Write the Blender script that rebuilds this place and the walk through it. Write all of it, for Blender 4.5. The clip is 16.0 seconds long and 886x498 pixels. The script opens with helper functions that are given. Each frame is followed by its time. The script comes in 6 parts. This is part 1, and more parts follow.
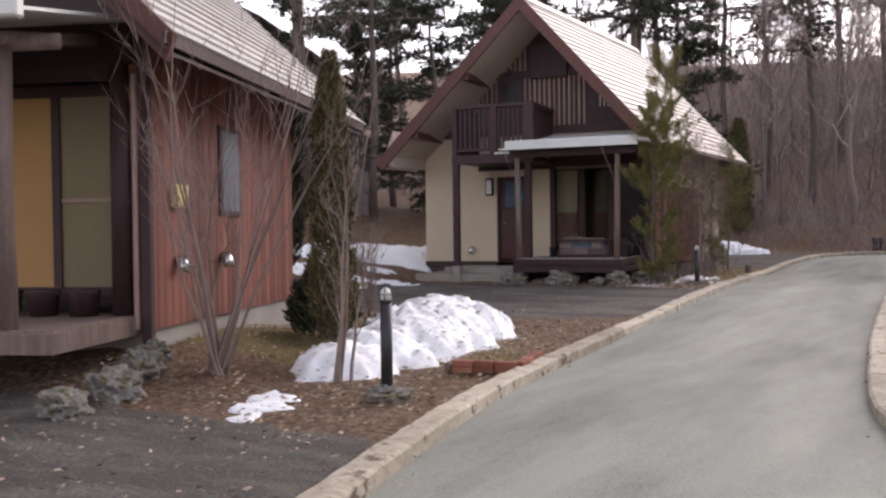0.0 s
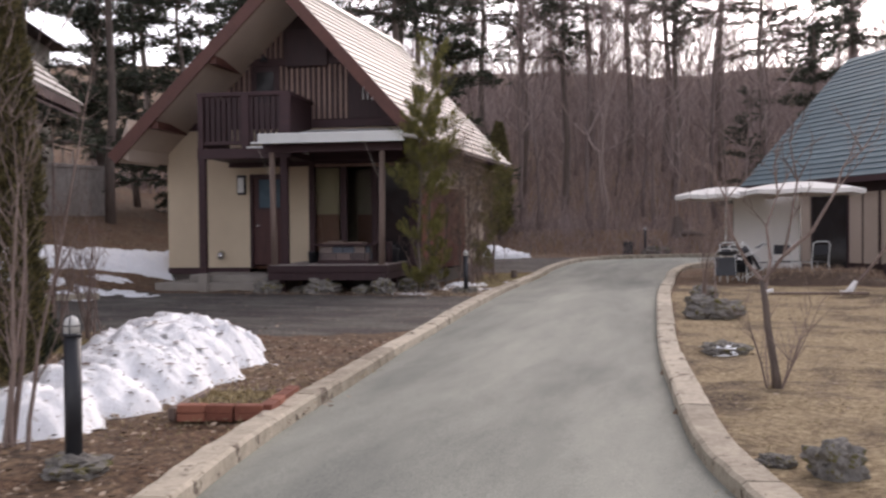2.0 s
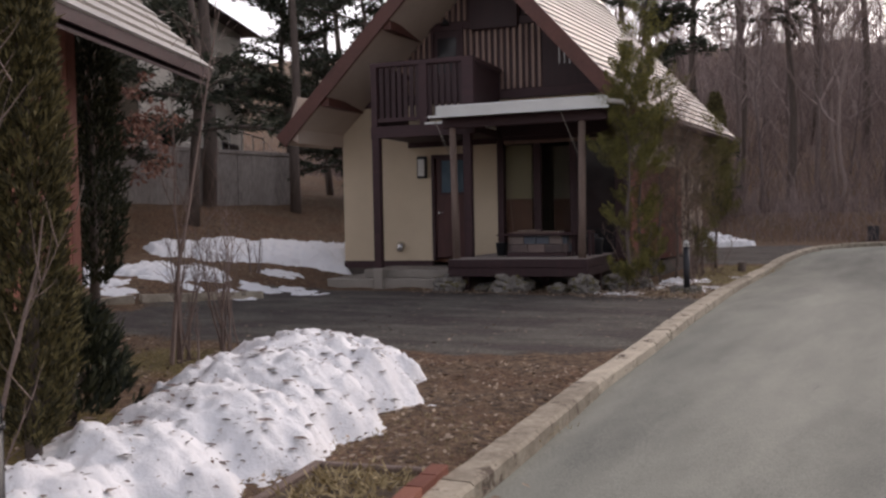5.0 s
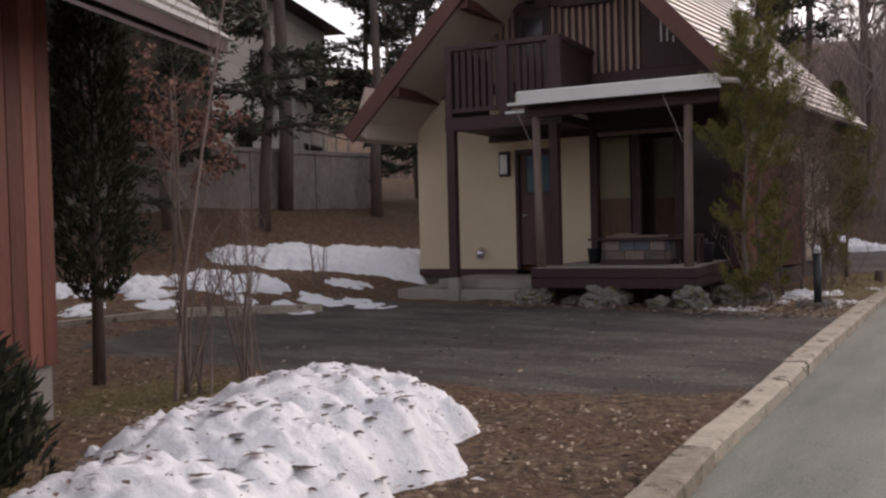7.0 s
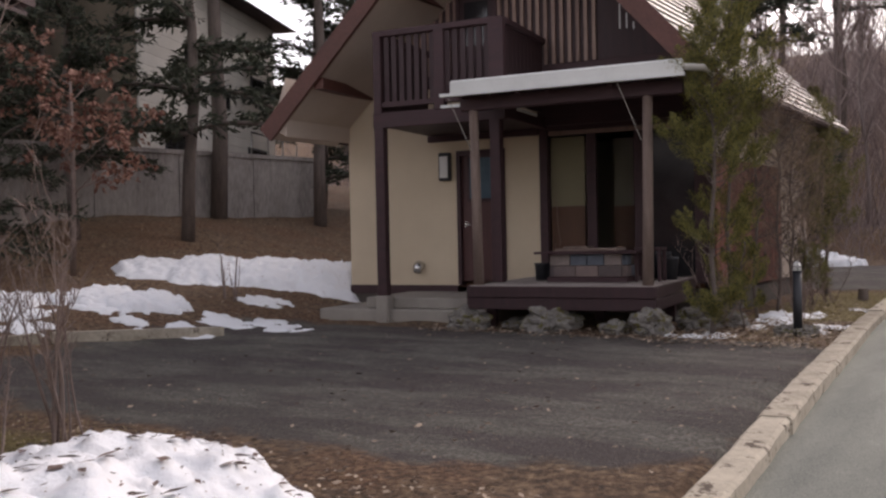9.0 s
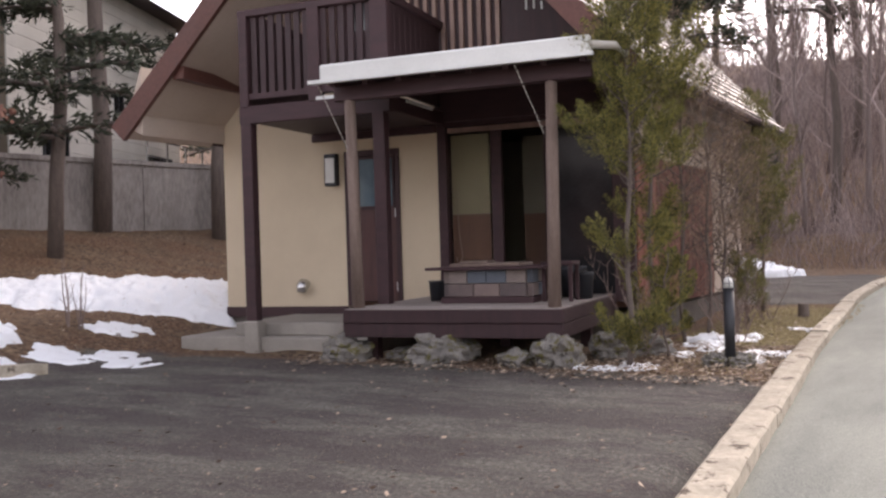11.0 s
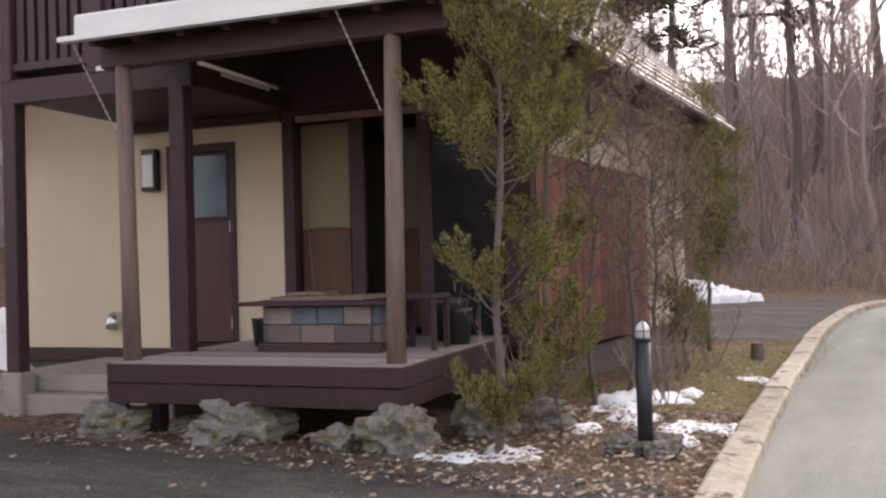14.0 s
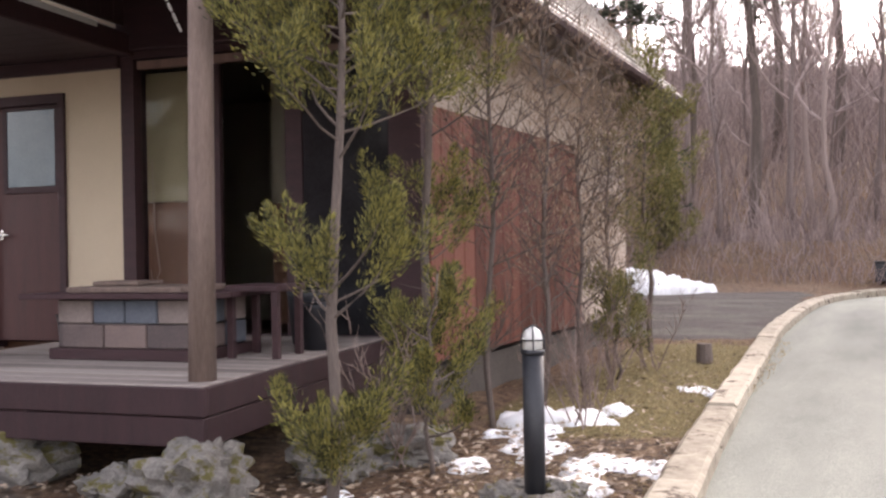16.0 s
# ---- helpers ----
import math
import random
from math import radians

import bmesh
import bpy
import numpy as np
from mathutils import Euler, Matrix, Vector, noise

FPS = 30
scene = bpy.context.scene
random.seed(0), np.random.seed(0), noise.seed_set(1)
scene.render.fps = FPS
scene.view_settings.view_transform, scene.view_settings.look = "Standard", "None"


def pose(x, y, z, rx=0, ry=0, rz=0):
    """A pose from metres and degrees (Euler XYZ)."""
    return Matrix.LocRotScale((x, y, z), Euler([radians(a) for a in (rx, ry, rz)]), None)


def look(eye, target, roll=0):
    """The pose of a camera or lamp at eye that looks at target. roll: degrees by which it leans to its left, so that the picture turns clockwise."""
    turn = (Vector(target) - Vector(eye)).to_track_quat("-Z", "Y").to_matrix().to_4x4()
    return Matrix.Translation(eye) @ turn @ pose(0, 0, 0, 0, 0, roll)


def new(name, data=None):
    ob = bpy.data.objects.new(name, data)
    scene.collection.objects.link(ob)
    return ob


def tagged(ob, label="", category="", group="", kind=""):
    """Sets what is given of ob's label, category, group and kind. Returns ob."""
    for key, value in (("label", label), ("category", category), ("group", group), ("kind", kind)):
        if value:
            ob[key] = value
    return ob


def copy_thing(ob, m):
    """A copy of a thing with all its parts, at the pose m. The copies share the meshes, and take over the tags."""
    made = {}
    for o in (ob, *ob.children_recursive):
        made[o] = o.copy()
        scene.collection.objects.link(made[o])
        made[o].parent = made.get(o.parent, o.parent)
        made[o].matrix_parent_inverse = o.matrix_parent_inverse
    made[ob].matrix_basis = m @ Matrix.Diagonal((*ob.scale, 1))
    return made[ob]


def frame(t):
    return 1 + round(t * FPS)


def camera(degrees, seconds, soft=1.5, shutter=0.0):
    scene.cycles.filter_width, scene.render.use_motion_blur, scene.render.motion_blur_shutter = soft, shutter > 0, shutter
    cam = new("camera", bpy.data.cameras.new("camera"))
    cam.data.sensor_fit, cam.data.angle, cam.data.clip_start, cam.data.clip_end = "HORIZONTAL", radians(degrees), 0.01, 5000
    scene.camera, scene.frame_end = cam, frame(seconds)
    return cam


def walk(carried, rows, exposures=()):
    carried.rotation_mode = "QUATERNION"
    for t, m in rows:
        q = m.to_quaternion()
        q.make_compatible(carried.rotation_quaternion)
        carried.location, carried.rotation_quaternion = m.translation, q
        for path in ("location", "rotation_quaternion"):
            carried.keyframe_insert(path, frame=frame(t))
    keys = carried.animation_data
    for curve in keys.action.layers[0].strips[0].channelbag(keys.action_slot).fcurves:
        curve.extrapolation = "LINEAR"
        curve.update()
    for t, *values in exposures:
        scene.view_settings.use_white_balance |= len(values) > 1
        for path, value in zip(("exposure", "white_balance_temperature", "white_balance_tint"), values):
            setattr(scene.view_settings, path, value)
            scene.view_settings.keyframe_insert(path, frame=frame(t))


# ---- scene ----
# camera and walk
cam = camera(50.8, 16.0, 2.4, 0.2)
PATH = [
    (0, 1.417, 1.484, 1.424, 31.03, -1.07, 0.71),
    (0.5, 1.189, 1.931, 1.435, 30.34, -1.04, 0.78),
    (1, 0.973, 2.367, 1.435, 28.15, -1.10, 0.89),
    (1.5, 0.785, 2.810, 1.438, 23.51, -1.19, 0.86),
    (2, 0.655, 3.235, 1.442, 16.40, -1.07, 0.49),
    (2.5, 0.512, 3.613, 1.451, 8.37, -0.70, 0.07),
    (3, 0.399, 4.042, 1.455, 3.93, -0.57, -0.16),
    (3.5, 0.259, 4.528, 1.464, 5.73, -0.93, -0.07),
    (4, 0.074, 5.038, 1.457, 13.69, -1.44, 0.42),
    (4.5, -0.127, 5.542, 1.464, 22.59, -1.69, 0.83),
    (5, -0.334, 6.022, 1.469, 28.74, -1.77, 1.16),
    (7.5, -1.216, 8.457, 1.432, 35.05, -1.26, 1.44),
    (8, -1.359, 8.960, 1.428, 34.69, -1.04, 1.25),
    (10.5, -1.929, 11.459, 1.419, 31.02, -0.30, 1.63),
    (11, -2.007, 11.972, 1.427, 30.04, -0.09, 1.74),
    (11.5, -2.061, 12.471, 1.437, 29.39, 0.15, 1.78),
    (12, -2.115, 12.991, 1.449, 29.15, 0.51, 1.88),
    (12.5, -2.183, 13.502, 1.463, 28.90, 0.90, 1.84),
    (13, -2.239, 14.038, 1.475, 28.62, 1.18, 1.69),
    (13.5, -2.322, 14.556, 1.480, 28.23, 1.19, 1.59),
    (14, -2.412, 15.071, 1.479, 27.93, 0.85, 1.55),
    (14.5, -2.505, 15.608, 1.465, 27.70, 0.47, 1.45),
    (15, -2.570, 16.107, 1.454, 27.35, 0.12, 1.39),
    (15.5, -2.598, 16.542, 1.449, 26.56, -0.24, 1.25),
    (16, -2.605, 16.914, 1.434, 25.66, 0.00, 1.02),
]
# the clip's camera opens up as the dark cottage fills its picture
EXPOSURES = [(0.0, 1.66, 6750), (1.0, 1.62, 6750), (2.0, 1.5, 6850), (2.8, 1.17, 6850), (3.5, 1.05, 6850), (5.0, 1.04, 7000), (8.0, 1.0, 7100), (10.5, 2.15, 7000),
             (12.0, 2.27, 7000), (14.0, 2.3, 7000), (16.0, 2.72, 7000)]
walk(cam, [(t, pose(x, y, z, 90 + pitch, roll, yaw)) for t, x, y, z, yaw, pitch, roll in PATH],
     [(t, stops, kelvin, 22) for t, stops, kelvin in EXPOSURES])

# overcast evening sky, the sun low behind the wood
world = bpy.data.worlds.new("evening_sky")
scene.world = world
world.use_nodes = True
wn = world.node_tree
wn.nodes.clear()
w_out = wn.nodes.new("ShaderNodeOutputWorld")
w_bg = wn.nodes.new("ShaderNodeBackground")
w_sky = wn.nodes.new("ShaderNodeTexSky")
w_sky.sky_type = "NISHITA"
w_sky.sun_disc = False
SUN_UP, SUN_AWAY = 24.0, 10.0   # elevation, and degrees from +y towards +x (negative: towards -x)
w_sky.sun_elevation = radians(SUN_UP)
w_sky.sun_rotation = radians(SUN_AWAY)
w_sky.air_density, w_sky.dust_density, w_sky.ozone_density = 1.0, 1.0, 1.6
w_bg.inputs["Strength"].default_value = 0.12
w_grey = wn.nodes.new("ShaderNodeHueSaturation")   # thin even cloud
w_grey.inputs["Saturation"].default_value = 0.3
wn.links.new(w_sky.outputs[0], w_grey.inputs["Color"])
wn.links.new(w_grey.outputs[0], w_bg.inputs["Color"])
wn.links.new(w_bg.outputs[0], w_out.inputs["Surface"])
sun = new("sun", bpy.data.lights.new("sun", "SUN"))
sun.data.energy, sun.data.angle, sun.data.color = 0.5, radians(40), (1.0, 0.9, 0.78)
sun.matrix_world = look((30 * math.sin(radians(SUN_AWAY)), 30, 30 * math.tan(radians(SUN_UP + 12))), (0, 0, 0))
from collections import Counter



# ---------- helpers ----------
def smooth(a):
    a = min(1.0, max(0.0, a))
    return a * a * (3 - 2 * a)


def ground_z(x, y):
    """Height of the ground: the yard climbs to the cottage, a bank rises behind it and a wooded hill beyond."""
    z = 0.03 + 0.2 * smooth((y - 12) / 9)
    z += 0.25 * smooth((y - 25) / 9)
    z += 0.42 * smooth((-10.5 - x) / 2.4) * smooth((y - 13) / 5)
    z += 1.5 * smooth((-12.5 - x) / 8) * smooth((y - 15) / 9)
    z += 1.6 * smooth((-23 - x) / 6) * smooth((y - 10) / 9)
    z += 0.26 * smooth((-4.3 - x) / 2) * smooth((12.5 - y) / 3) * smooth((y - 6.2) / 1.5)
    z += 1.0 * smooth((y - 41 - 0.2 * x) / 5) * smooth((22 - abs(x)) / 6)
    z += 0.205 * max(0.0, min(y, 190) - 46) * smooth((y - 46) / 14)
    z += 2.0 * noise.noise(Vector((x * 0.045, y * 0.02, 4.0))) * smooth((y - 75) / 50)
    z += 0.1 * max(0.0, min(x, 120) - 22) * smooth((x - 22) / 10)
    z += 0.08 * max(0.0, -28 - max(x, -120)) * smooth((-28 - x) / 10)
    return z


class Geo:
    """Vertices and faces of one part."""

    def __init__(self):
        self.v, self.f = [], []

    def add(self, verts, faces):
        n = len(self.v)
        self.v.extend(verts)
        self.f.extend([tuple(i + n for i in f) for f in faces])
        return self

    def box(self, x0, y0, z0, x1, y1, z1, c=0.0):
        """A box with chamfered long edges (c)."""
        if c <= 0:
            v = [(x, y, z) for z in (z0, z1) for y in (y0, y1) for x in (x0, x1)]
            return self.add(v, [(0, 2, 3, 1), (4, 5, 7, 6), (0, 1, 5, 4), (2, 6, 7, 3), (0, 4, 6, 2), (1, 3, 7, 5)])
        c = min(c, (x1 - x0) / 3, (y1 - y0) / 3, (z1 - z0) / 3)
        bm = bmesh.new()
        bmesh.ops.create_cube(bm, size=1)
        for q in bm.verts:
            q.co = Vector(((x0 + x1) / 2 + q.co.x * (x1 - x0), (y0 + y1) / 2 + q.co.y * (y1 - y0), (z0 + z1) / 2 + q.co.z * (z1 - z0)))
        bmesh.ops.bevel(bm, geom=list(bm.edges), offset=c, segments=1, affect="EDGES")
        return self.bm(bm)

    def bm(self, bm, m=None):
        bm.verts.index_update()
        self.add([tuple((m @ q.co) if m else q.co) for q in bm.verts], [tuple(q.index for q in f.verts) for f in bm.faces])
        bm.free()
        return self

    def tube(self, pts, radii, n=8, caps=True):
        """A tapered tube along points."""
        pts = [Vector(p) for p in pts]
        start = len(self.v)
        up = Vector((0, 0, 1))
        for i, p in enumerate(pts):
            d = (pts[min(i + 1, len(pts) - 1)] - pts[max(i - 1, 0)])
            d = d.normalized() if d.length > 1e-9 else up
            a = d.cross(Vector((1, 0, 0)) if abs(d.x) < 0.8 else Vector((0, 1, 0))).normalized()
            b = d.cross(a)
            for k in range(n):
                w = 2 * math.pi * k / n
                self.v.append(tuple(p + radii[i] * (a * math.cos(w) + b * math.sin(w))))
        for i in range(len(pts) - 1):
            for k in range(n):
                a0, b0 = start + i * n + k, start + i * n + (k + 1) % n
                self.f.append((a0, b0, b0 + n, a0 + n))
        if caps:
            self.f.append(tuple(start + k for k in range(n))[::-1])
            self.f.append(tuple(start + (len(pts) - 1) * n + k for k in range(n)))
        return self

    def beam(self, a, b, w, h):
        """A squared beam from a to b, w wide across and h high."""
        a, b = Vector(a), Vector(b)
        d = (b - a).normalized()
        s = d.cross(Vector((0, 0, 1)))
        s = s.normalized() if s.length > 1e-6 else Vector((1, 0, 0))
        u = s.cross(d)
        v = [tuple(p + s * (i * w / 2) + u * (j * h / 2)) for p in (a, b) for i, j in ((-1, -1), (1, -1), (1, 1), (-1, 1))]
        return self.add(v, [(0, 3, 2, 1), (4, 5, 6, 7), (0, 1, 5, 4), (1, 2, 6, 5), (2, 3, 7, 6), (3, 0, 4, 7)])

    def prism(self, poly, y0, y1):
        """A slab from a polygon of (x, z), from y0 to y1."""
        n = len(poly)
        v = [(x, y0, z) for x, z in poly] + [(x, y1, z) for x, z in poly]
        f = [tuple(range(n)), tuple(range(2 * n - 1, n - 1, -1))]
        f += [(i, i + n, (i + 1) % n + n, (i + 1) % n) for i in range(n)]
        return self.add(v, f)

    def skew(self, k, y0):
        """Leans the plan: x grows by k for each metre behind y0."""
        self.v = [(x + k * (y - y0), y, z) for x, y, z in self.v]
        return self

    def mesh(self, name, mat, soft=False):
        me = bpy.data.meshes.new(name)
        me.from_pydata(self.v, [], self.f)
        me.update()
        fix = bmesh.new()
        fix.from_mesh(me)
        if len(fix.faces) < 30000:
            bmesh.ops.recalc_face_normals(fix, faces=list(fix.faces))
            fix.to_mesh(me)
        fix.free()
        if mat:
            me.materials.append(mat)
        if soft:
            me.polygons.foreach_set("use_smooth", [True] * len(me.polygons))
        return me


def part(name, geo, mat, parent=None, label="", soft=False):
    """One mesh object under a thing or a part."""
    ob = new(name, geo.mesh(name, mat, soft))
    ob.parent = parent
    return tagged(ob, label)


def piece(name, data, parent, x=0, y=0, z=0, rz=0):
    """One of many alike pieces that share a mesh."""
    ob = new(name, data)
    ob.parent = parent
    ob.location, ob.rotation_euler = (x, y, z), (0, 0, rz)
    return ob


def thing(name, label, category, x=0, y=0, z=0, rz=0.0, group="", kind=""):
    """An Empty at a thing's base."""
    ob = new(name)
    ob.empty_display_size = 0.1
    ob.matrix_basis = pose(x, y, z, 0, 0, rz)
    return tagged(ob, label, category, group, kind)


def solid(name, geo, mat, label, category, group="", kind="", soft=False):
    return tagged(new(name, geo.mesh(name, mat, soft)), label, category, group, kind)


rnd = random.Random(7)


# ---------- materials ----------
def material(name, dark, light, scale=4.0, rough=0.7, metal=0.0, bump=0.15, fine=60.0, grain=(1, 1, 1), per_object=0.0, per_island=0.0,
             gloss_var=0.1, spots=None):
    """A two-scale procedural surface: broad stains and a fine grain, both with relief."""
    m = bpy.data.materials.new(name)
    m.use_nodes = True
    t = m.node_tree
    bsdf = t.nodes["Principled BSDF"]
    co = t.nodes.new("ShaderNodeTexCoord")
    mp = t.nodes.new("ShaderNodeMapping")
    mp.inputs["Scale"].default_value = grain
    t.links.new(co.outputs["Object"], mp.inputs["Vector"])
    big = t.nodes.new("ShaderNodeTexNoise")
    big.inputs["Scale"].default_value, big.inputs["Detail"].default_value, big.inputs["Roughness"].default_value = scale, 6, 0.6
    small = t.nodes.new("ShaderNodeTexNoise")
    small.inputs["Scale"].default_value, small.inputs["Detail"].default_value, small.inputs["Roughness"].default_value = fine, 4, 0.65
    for n in (big, small):
        t.links.new(mp.outputs[0], n.inputs["Vector"])
    mixf = t.nodes.new("ShaderNodeMath")
    mixf.operation = "MULTIPLY_ADD"
    mixf.inputs[1].default_value, mixf.inputs[2].default_value = 0.45, 0.0
    t.links.new(small.outputs[0], mixf.inputs[0])
    addf = t.nodes.new("ShaderNodeMath")
    addf.operation = "MULTIPLY_ADD"
    addf.inputs[1].default_value = 0.55
    t.links.new(big.outputs[0], addf.inputs[0])
    t.links.new(mixf.outputs[0], addf.inputs[2])
    fac = addf.outputs[0]
    if per_object or per_island:
        src = t.nodes.new("ShaderNodeObjectInfo").outputs["Random"] if per_object else t.nodes.new("ShaderNodeNewGeometry").outputs["Random Per Island"]
        v = t.nodes.new("ShaderNodeMath")
        v.operation = "MULTIPLY_ADD"
        v.inputs[1].default_value, v.inputs[2].default_value = per_object or per_island, -0.5 * (per_object or per_island)
        t.links.new(src, v.inputs[0])
        a = t.nodes.new("ShaderNodeMath")
        t.links.new(fac, a.inputs[0])
        t.links.new(v.outputs[0], a.inputs[1])
        fac = a.outputs[0]
    ramp = t.nodes.new("ShaderNodeValToRGB")
    ramp.color_ramp.elements[0].position, ramp.color_ramp.elements[1].position = 0.3, 0.7
    ramp.color_ramp.elements[0].color, ramp.color_ramp.elements[1].color = (*dark, 1), (*light, 1)
    t.links.new(fac, ramp.inputs[0])
    colour = ramp.outputs[0]
    if spots:
        colour = speckle(t, mp.outputs[0], colour, *spots)
    t.links.new(colour, bsdf.inputs["Base Color"])
    bsdf.inputs["Metallic"].default_value = metal
    r = t.nodes.new("ShaderNodeMapRange")
    r.inputs["To Min"].default_value, r.inputs["To Max"].default_value = max(0.02, rough - gloss_var), min(1, rough + gloss_var)
    t.links.new(big.outputs[0], r.inputs["Value"])
    t.links.new(r.outputs[0], bsdf.inputs["Roughness"])
    if bump:
        b = t.nodes.new("ShaderNodeBump")
        b.inputs["Strength"].default_value, b.inputs["Distance"].default_value = bump, 0.02
        t.links.new(fac, b.inputs["Height"])
        t.links.new(b.outputs[0], bsdf.inputs["Normal"])
    return m


def speckle(t, vector, under, colour, scale, edge):
    """Specks of another colour strewn over a surface."""
    n = t.nodes.new("ShaderNodeTexNoise")
    n.inputs["Scale"].default_value, n.inputs["Detail"].default_value, n.inputs["Roughness"].default_value = scale, 5, 0.7
    t.links.new(vector, n.inputs["Vector"])
    r = t.nodes.new("ShaderNodeMapRange")
    r.inputs["From Min"].default_value, r.inputs["From Max"].default_value = edge, edge + 0.06
    t.links.new(n.outputs[0], r.inputs["Value"])
    mx = t.nodes.new("ShaderNodeMixRGB")
    mx.inputs[2].default_value = (*colour, 1)
    t.links.new(r.outputs[0], mx.inputs[0])
    t.links.new(under, mx.inputs[1])
    return mx.outputs[0]


def pane_glass(name, tint=(0.9, 0.95, 0.95), rough=0.02, solidity=0.0):
    m = bpy.data.materials.new(name)
    m.use_nodes = True
    b = m.node_tree.nodes["Principled BSDF"]
    b.inputs["Base Color"].default_value = (*tint, 1)
    b.inputs["Roughness"].default_value = rough
    b.inputs["Transmission Weight"].default_value = 1 - solidity
    b.inputs["IOR"].default_value = 1.13
    return m


DARK_WOOD = material("dark_stained_wood", (0.02, 0.0088, 0.011), (0.056, 0.0245, 0.0285), 3, 0.6, bump=0.25, fine=40, grain=(6, 6, 0.6))
DARK_BEAM = material("dark_stained_beam", (0.027, 0.012, 0.0145), (0.07, 0.031, 0.036), 3, 0.62, bump=0.25, fine=30, grain=(0.8, 5, 5))
BARGE = material("red_brown_bargeboard", (0.07, 0.026, 0.02), (0.14, 0.055, 0.042), 2, 0.6, bump=0.15, fine=25)
LOG = material("weathered_log", (0.1, 0.07, 0.058), (0.29, 0.215, 0.18), 3, 0.8, bump=0.4, fine=40, grain=(5, 5, 0.5))
PLANK_RED = material("red_brown_planks", (0.105, 0.034, 0.024), (0.27, 0.1, 0.07), 3, 0.65, bump=0.3, fine=30, grain=(5, 5, 0.5), per_object=0.35)
PLASTER = material("cream_plaster", (0.56, 0.46, 0.33), (0.7, 0.59, 0.44), 1.2, 0.85, bump=0.12, fine=120)
SOFFIT = material("beige_soffit_board", (0.42, 0.34, 0.28), (0.55, 0.46, 0.39), 1.5, 0.8, bump=0.06, fine=50)
BATTEN = material("pale_batten", (0.2, 0.13, 0.11), (0.36, 0.25, 0.21), 3, 0.7, bump=0.2, fine=30, grain=(5, 5, 0.5), per_object=0.3)
ROOF = material("pale_metal_roof", (0.42, 0.4, 0.38), (0.62, 0.6, 0.57), 1.5, 0.38, metal=0.35, bump=0.06, fine=30, per_object=0.2)
ROOF_GREEN = material("grey_green_metal_roof", (0.075, 0.125, 0.15), (0.14, 0.21, 0.24), 1.5, 0.6, metal=0.0, bump=0.06, fine=30, per_object=0.2)
WHITE_METAL = material("white_painted_metal", (0.62, 0.64, 0.62), (0.8, 0.82, 0.8), 2, 0.45, bump=0.04, fine=60)
STRAW = material("shoji_paper", (0.38, 0.21, 0.08), (0.5, 0.3, 0.12), 1, 0.8, bump=0.02, fine=90)
CREAM = material("pale_paper_panel", (0.19, 0.15, 0.09), (0.28, 0.225, 0.14), 1, 0.8, bump=0.02, fine=90)
CONCRETE = material("grey_concrete", (0.22, 0.2, 0.18), (0.4, 0.37, 0.33), 2, 0.85, bump=0.2, fine=60)
OLD_CONCRETE = material("stained_concrete", (0.12, 0.105, 0.1), (0.42, 0.38, 0.35), 1.1, 0.9, bump=0.3, fine=14, grain=(1, 1, 0.35))
KERB = material("worn_kerb_timber", (0.25, 0.215, 0.165), (0.57, 0.51, 0.41), 3.5, 0.9, bump=0.8, fine=18, per_object=0.25, spots=((0.12, 0.092, 0.07), 5, 0.57))
ROCK = material("mossy_lava_rock", (0.07, 0.066, 0.06), (0.33, 0.31, 0.285), 3, 0.92, bump=0.9, fine=22, spots=((0.13, 0.115, 0.04), 2.2, 0.53))
SNOW = material("old_snow", (0.88, 0.91, 0.95), (0.95, 0.97, 1.0), 4, 0.6, bump=1.0, fine=30, spots=((0.42, 0.37, 0.33), 16, 0.63))
BRICK_RED = material("red_brick", (0.17, 0.055, 0.035), (0.33, 0.13, 0.085), 8, 0.85, bump=0.3, fine=80, per_object=0.4)
BRICK_GREY = material("mauve_grey_brick", (0.1, 0.08, 0.08), (0.22, 0.165, 0.15), 5, 0.85, bump=0.3, fine=80, per_object=0.45)
BLACK = material("black_painted_metal", (0.012, 0.014, 0.018), (0.03, 0.032, 0.04), 6, 0.45, bump=0.05, fine=90)
WHITE_GLASS = material("frosted_lamp_glass", (0.6, 0.6, 0.58), (0.75, 0.75, 0.73), 6, 0.3, bump=0.0, fine=90)
# distance haze is put into this bark's colour by lightening it
FOREST_BARK = material("hazed_forest_bark", (0.14, 0.108, 0.1), (0.3, 0.235, 0.215), 3, 0.92, bump=0.5, fine=20, grain=(3, 3, 0.5), per_object=0.5)
BARK = material("grey_brown_bark", (0.075, 0.058, 0.052), (0.2, 0.16, 0.14), 4, 0.9, bump=0.8, fine=30, grain=(3, 3, 0.6))
TWIG = material("pale_twig", (0.15, 0.11, 0.095), (0.32, 0.245, 0.215), 5, 0.85, bump=0.3, fine=50, per_object=0.3)
# far twigs, lightened in colour to stand for haze in the wood
WOOD_TWIG = material("hazed_mauve_twigs", (0.17, 0.13, 0.122), (0.38, 0.3, 0.28), 0.4, 0.9, bump=0.0, fine=6, per_island=0.5)
PINE = material("pine_needles", (0.022, 0.03, 0.02), (0.07, 0.08, 0.05), 3, 0.75, bump=0.0, fine=30, per_island=0.6)
CYPRESS = material("dark_cypress", (0.015, 0.022, 0.012), (0.06, 0.065, 0.03), 3, 0.75, bump=0.0, fine=30, per_island=0.7)
JUNIPER = material("yellow_green_juniper", (0.028, 0.034, 0.012), (0.27, 0.245, 0.065), 7, 0.8, bump=0.0, fine=30, per_island=0.6)
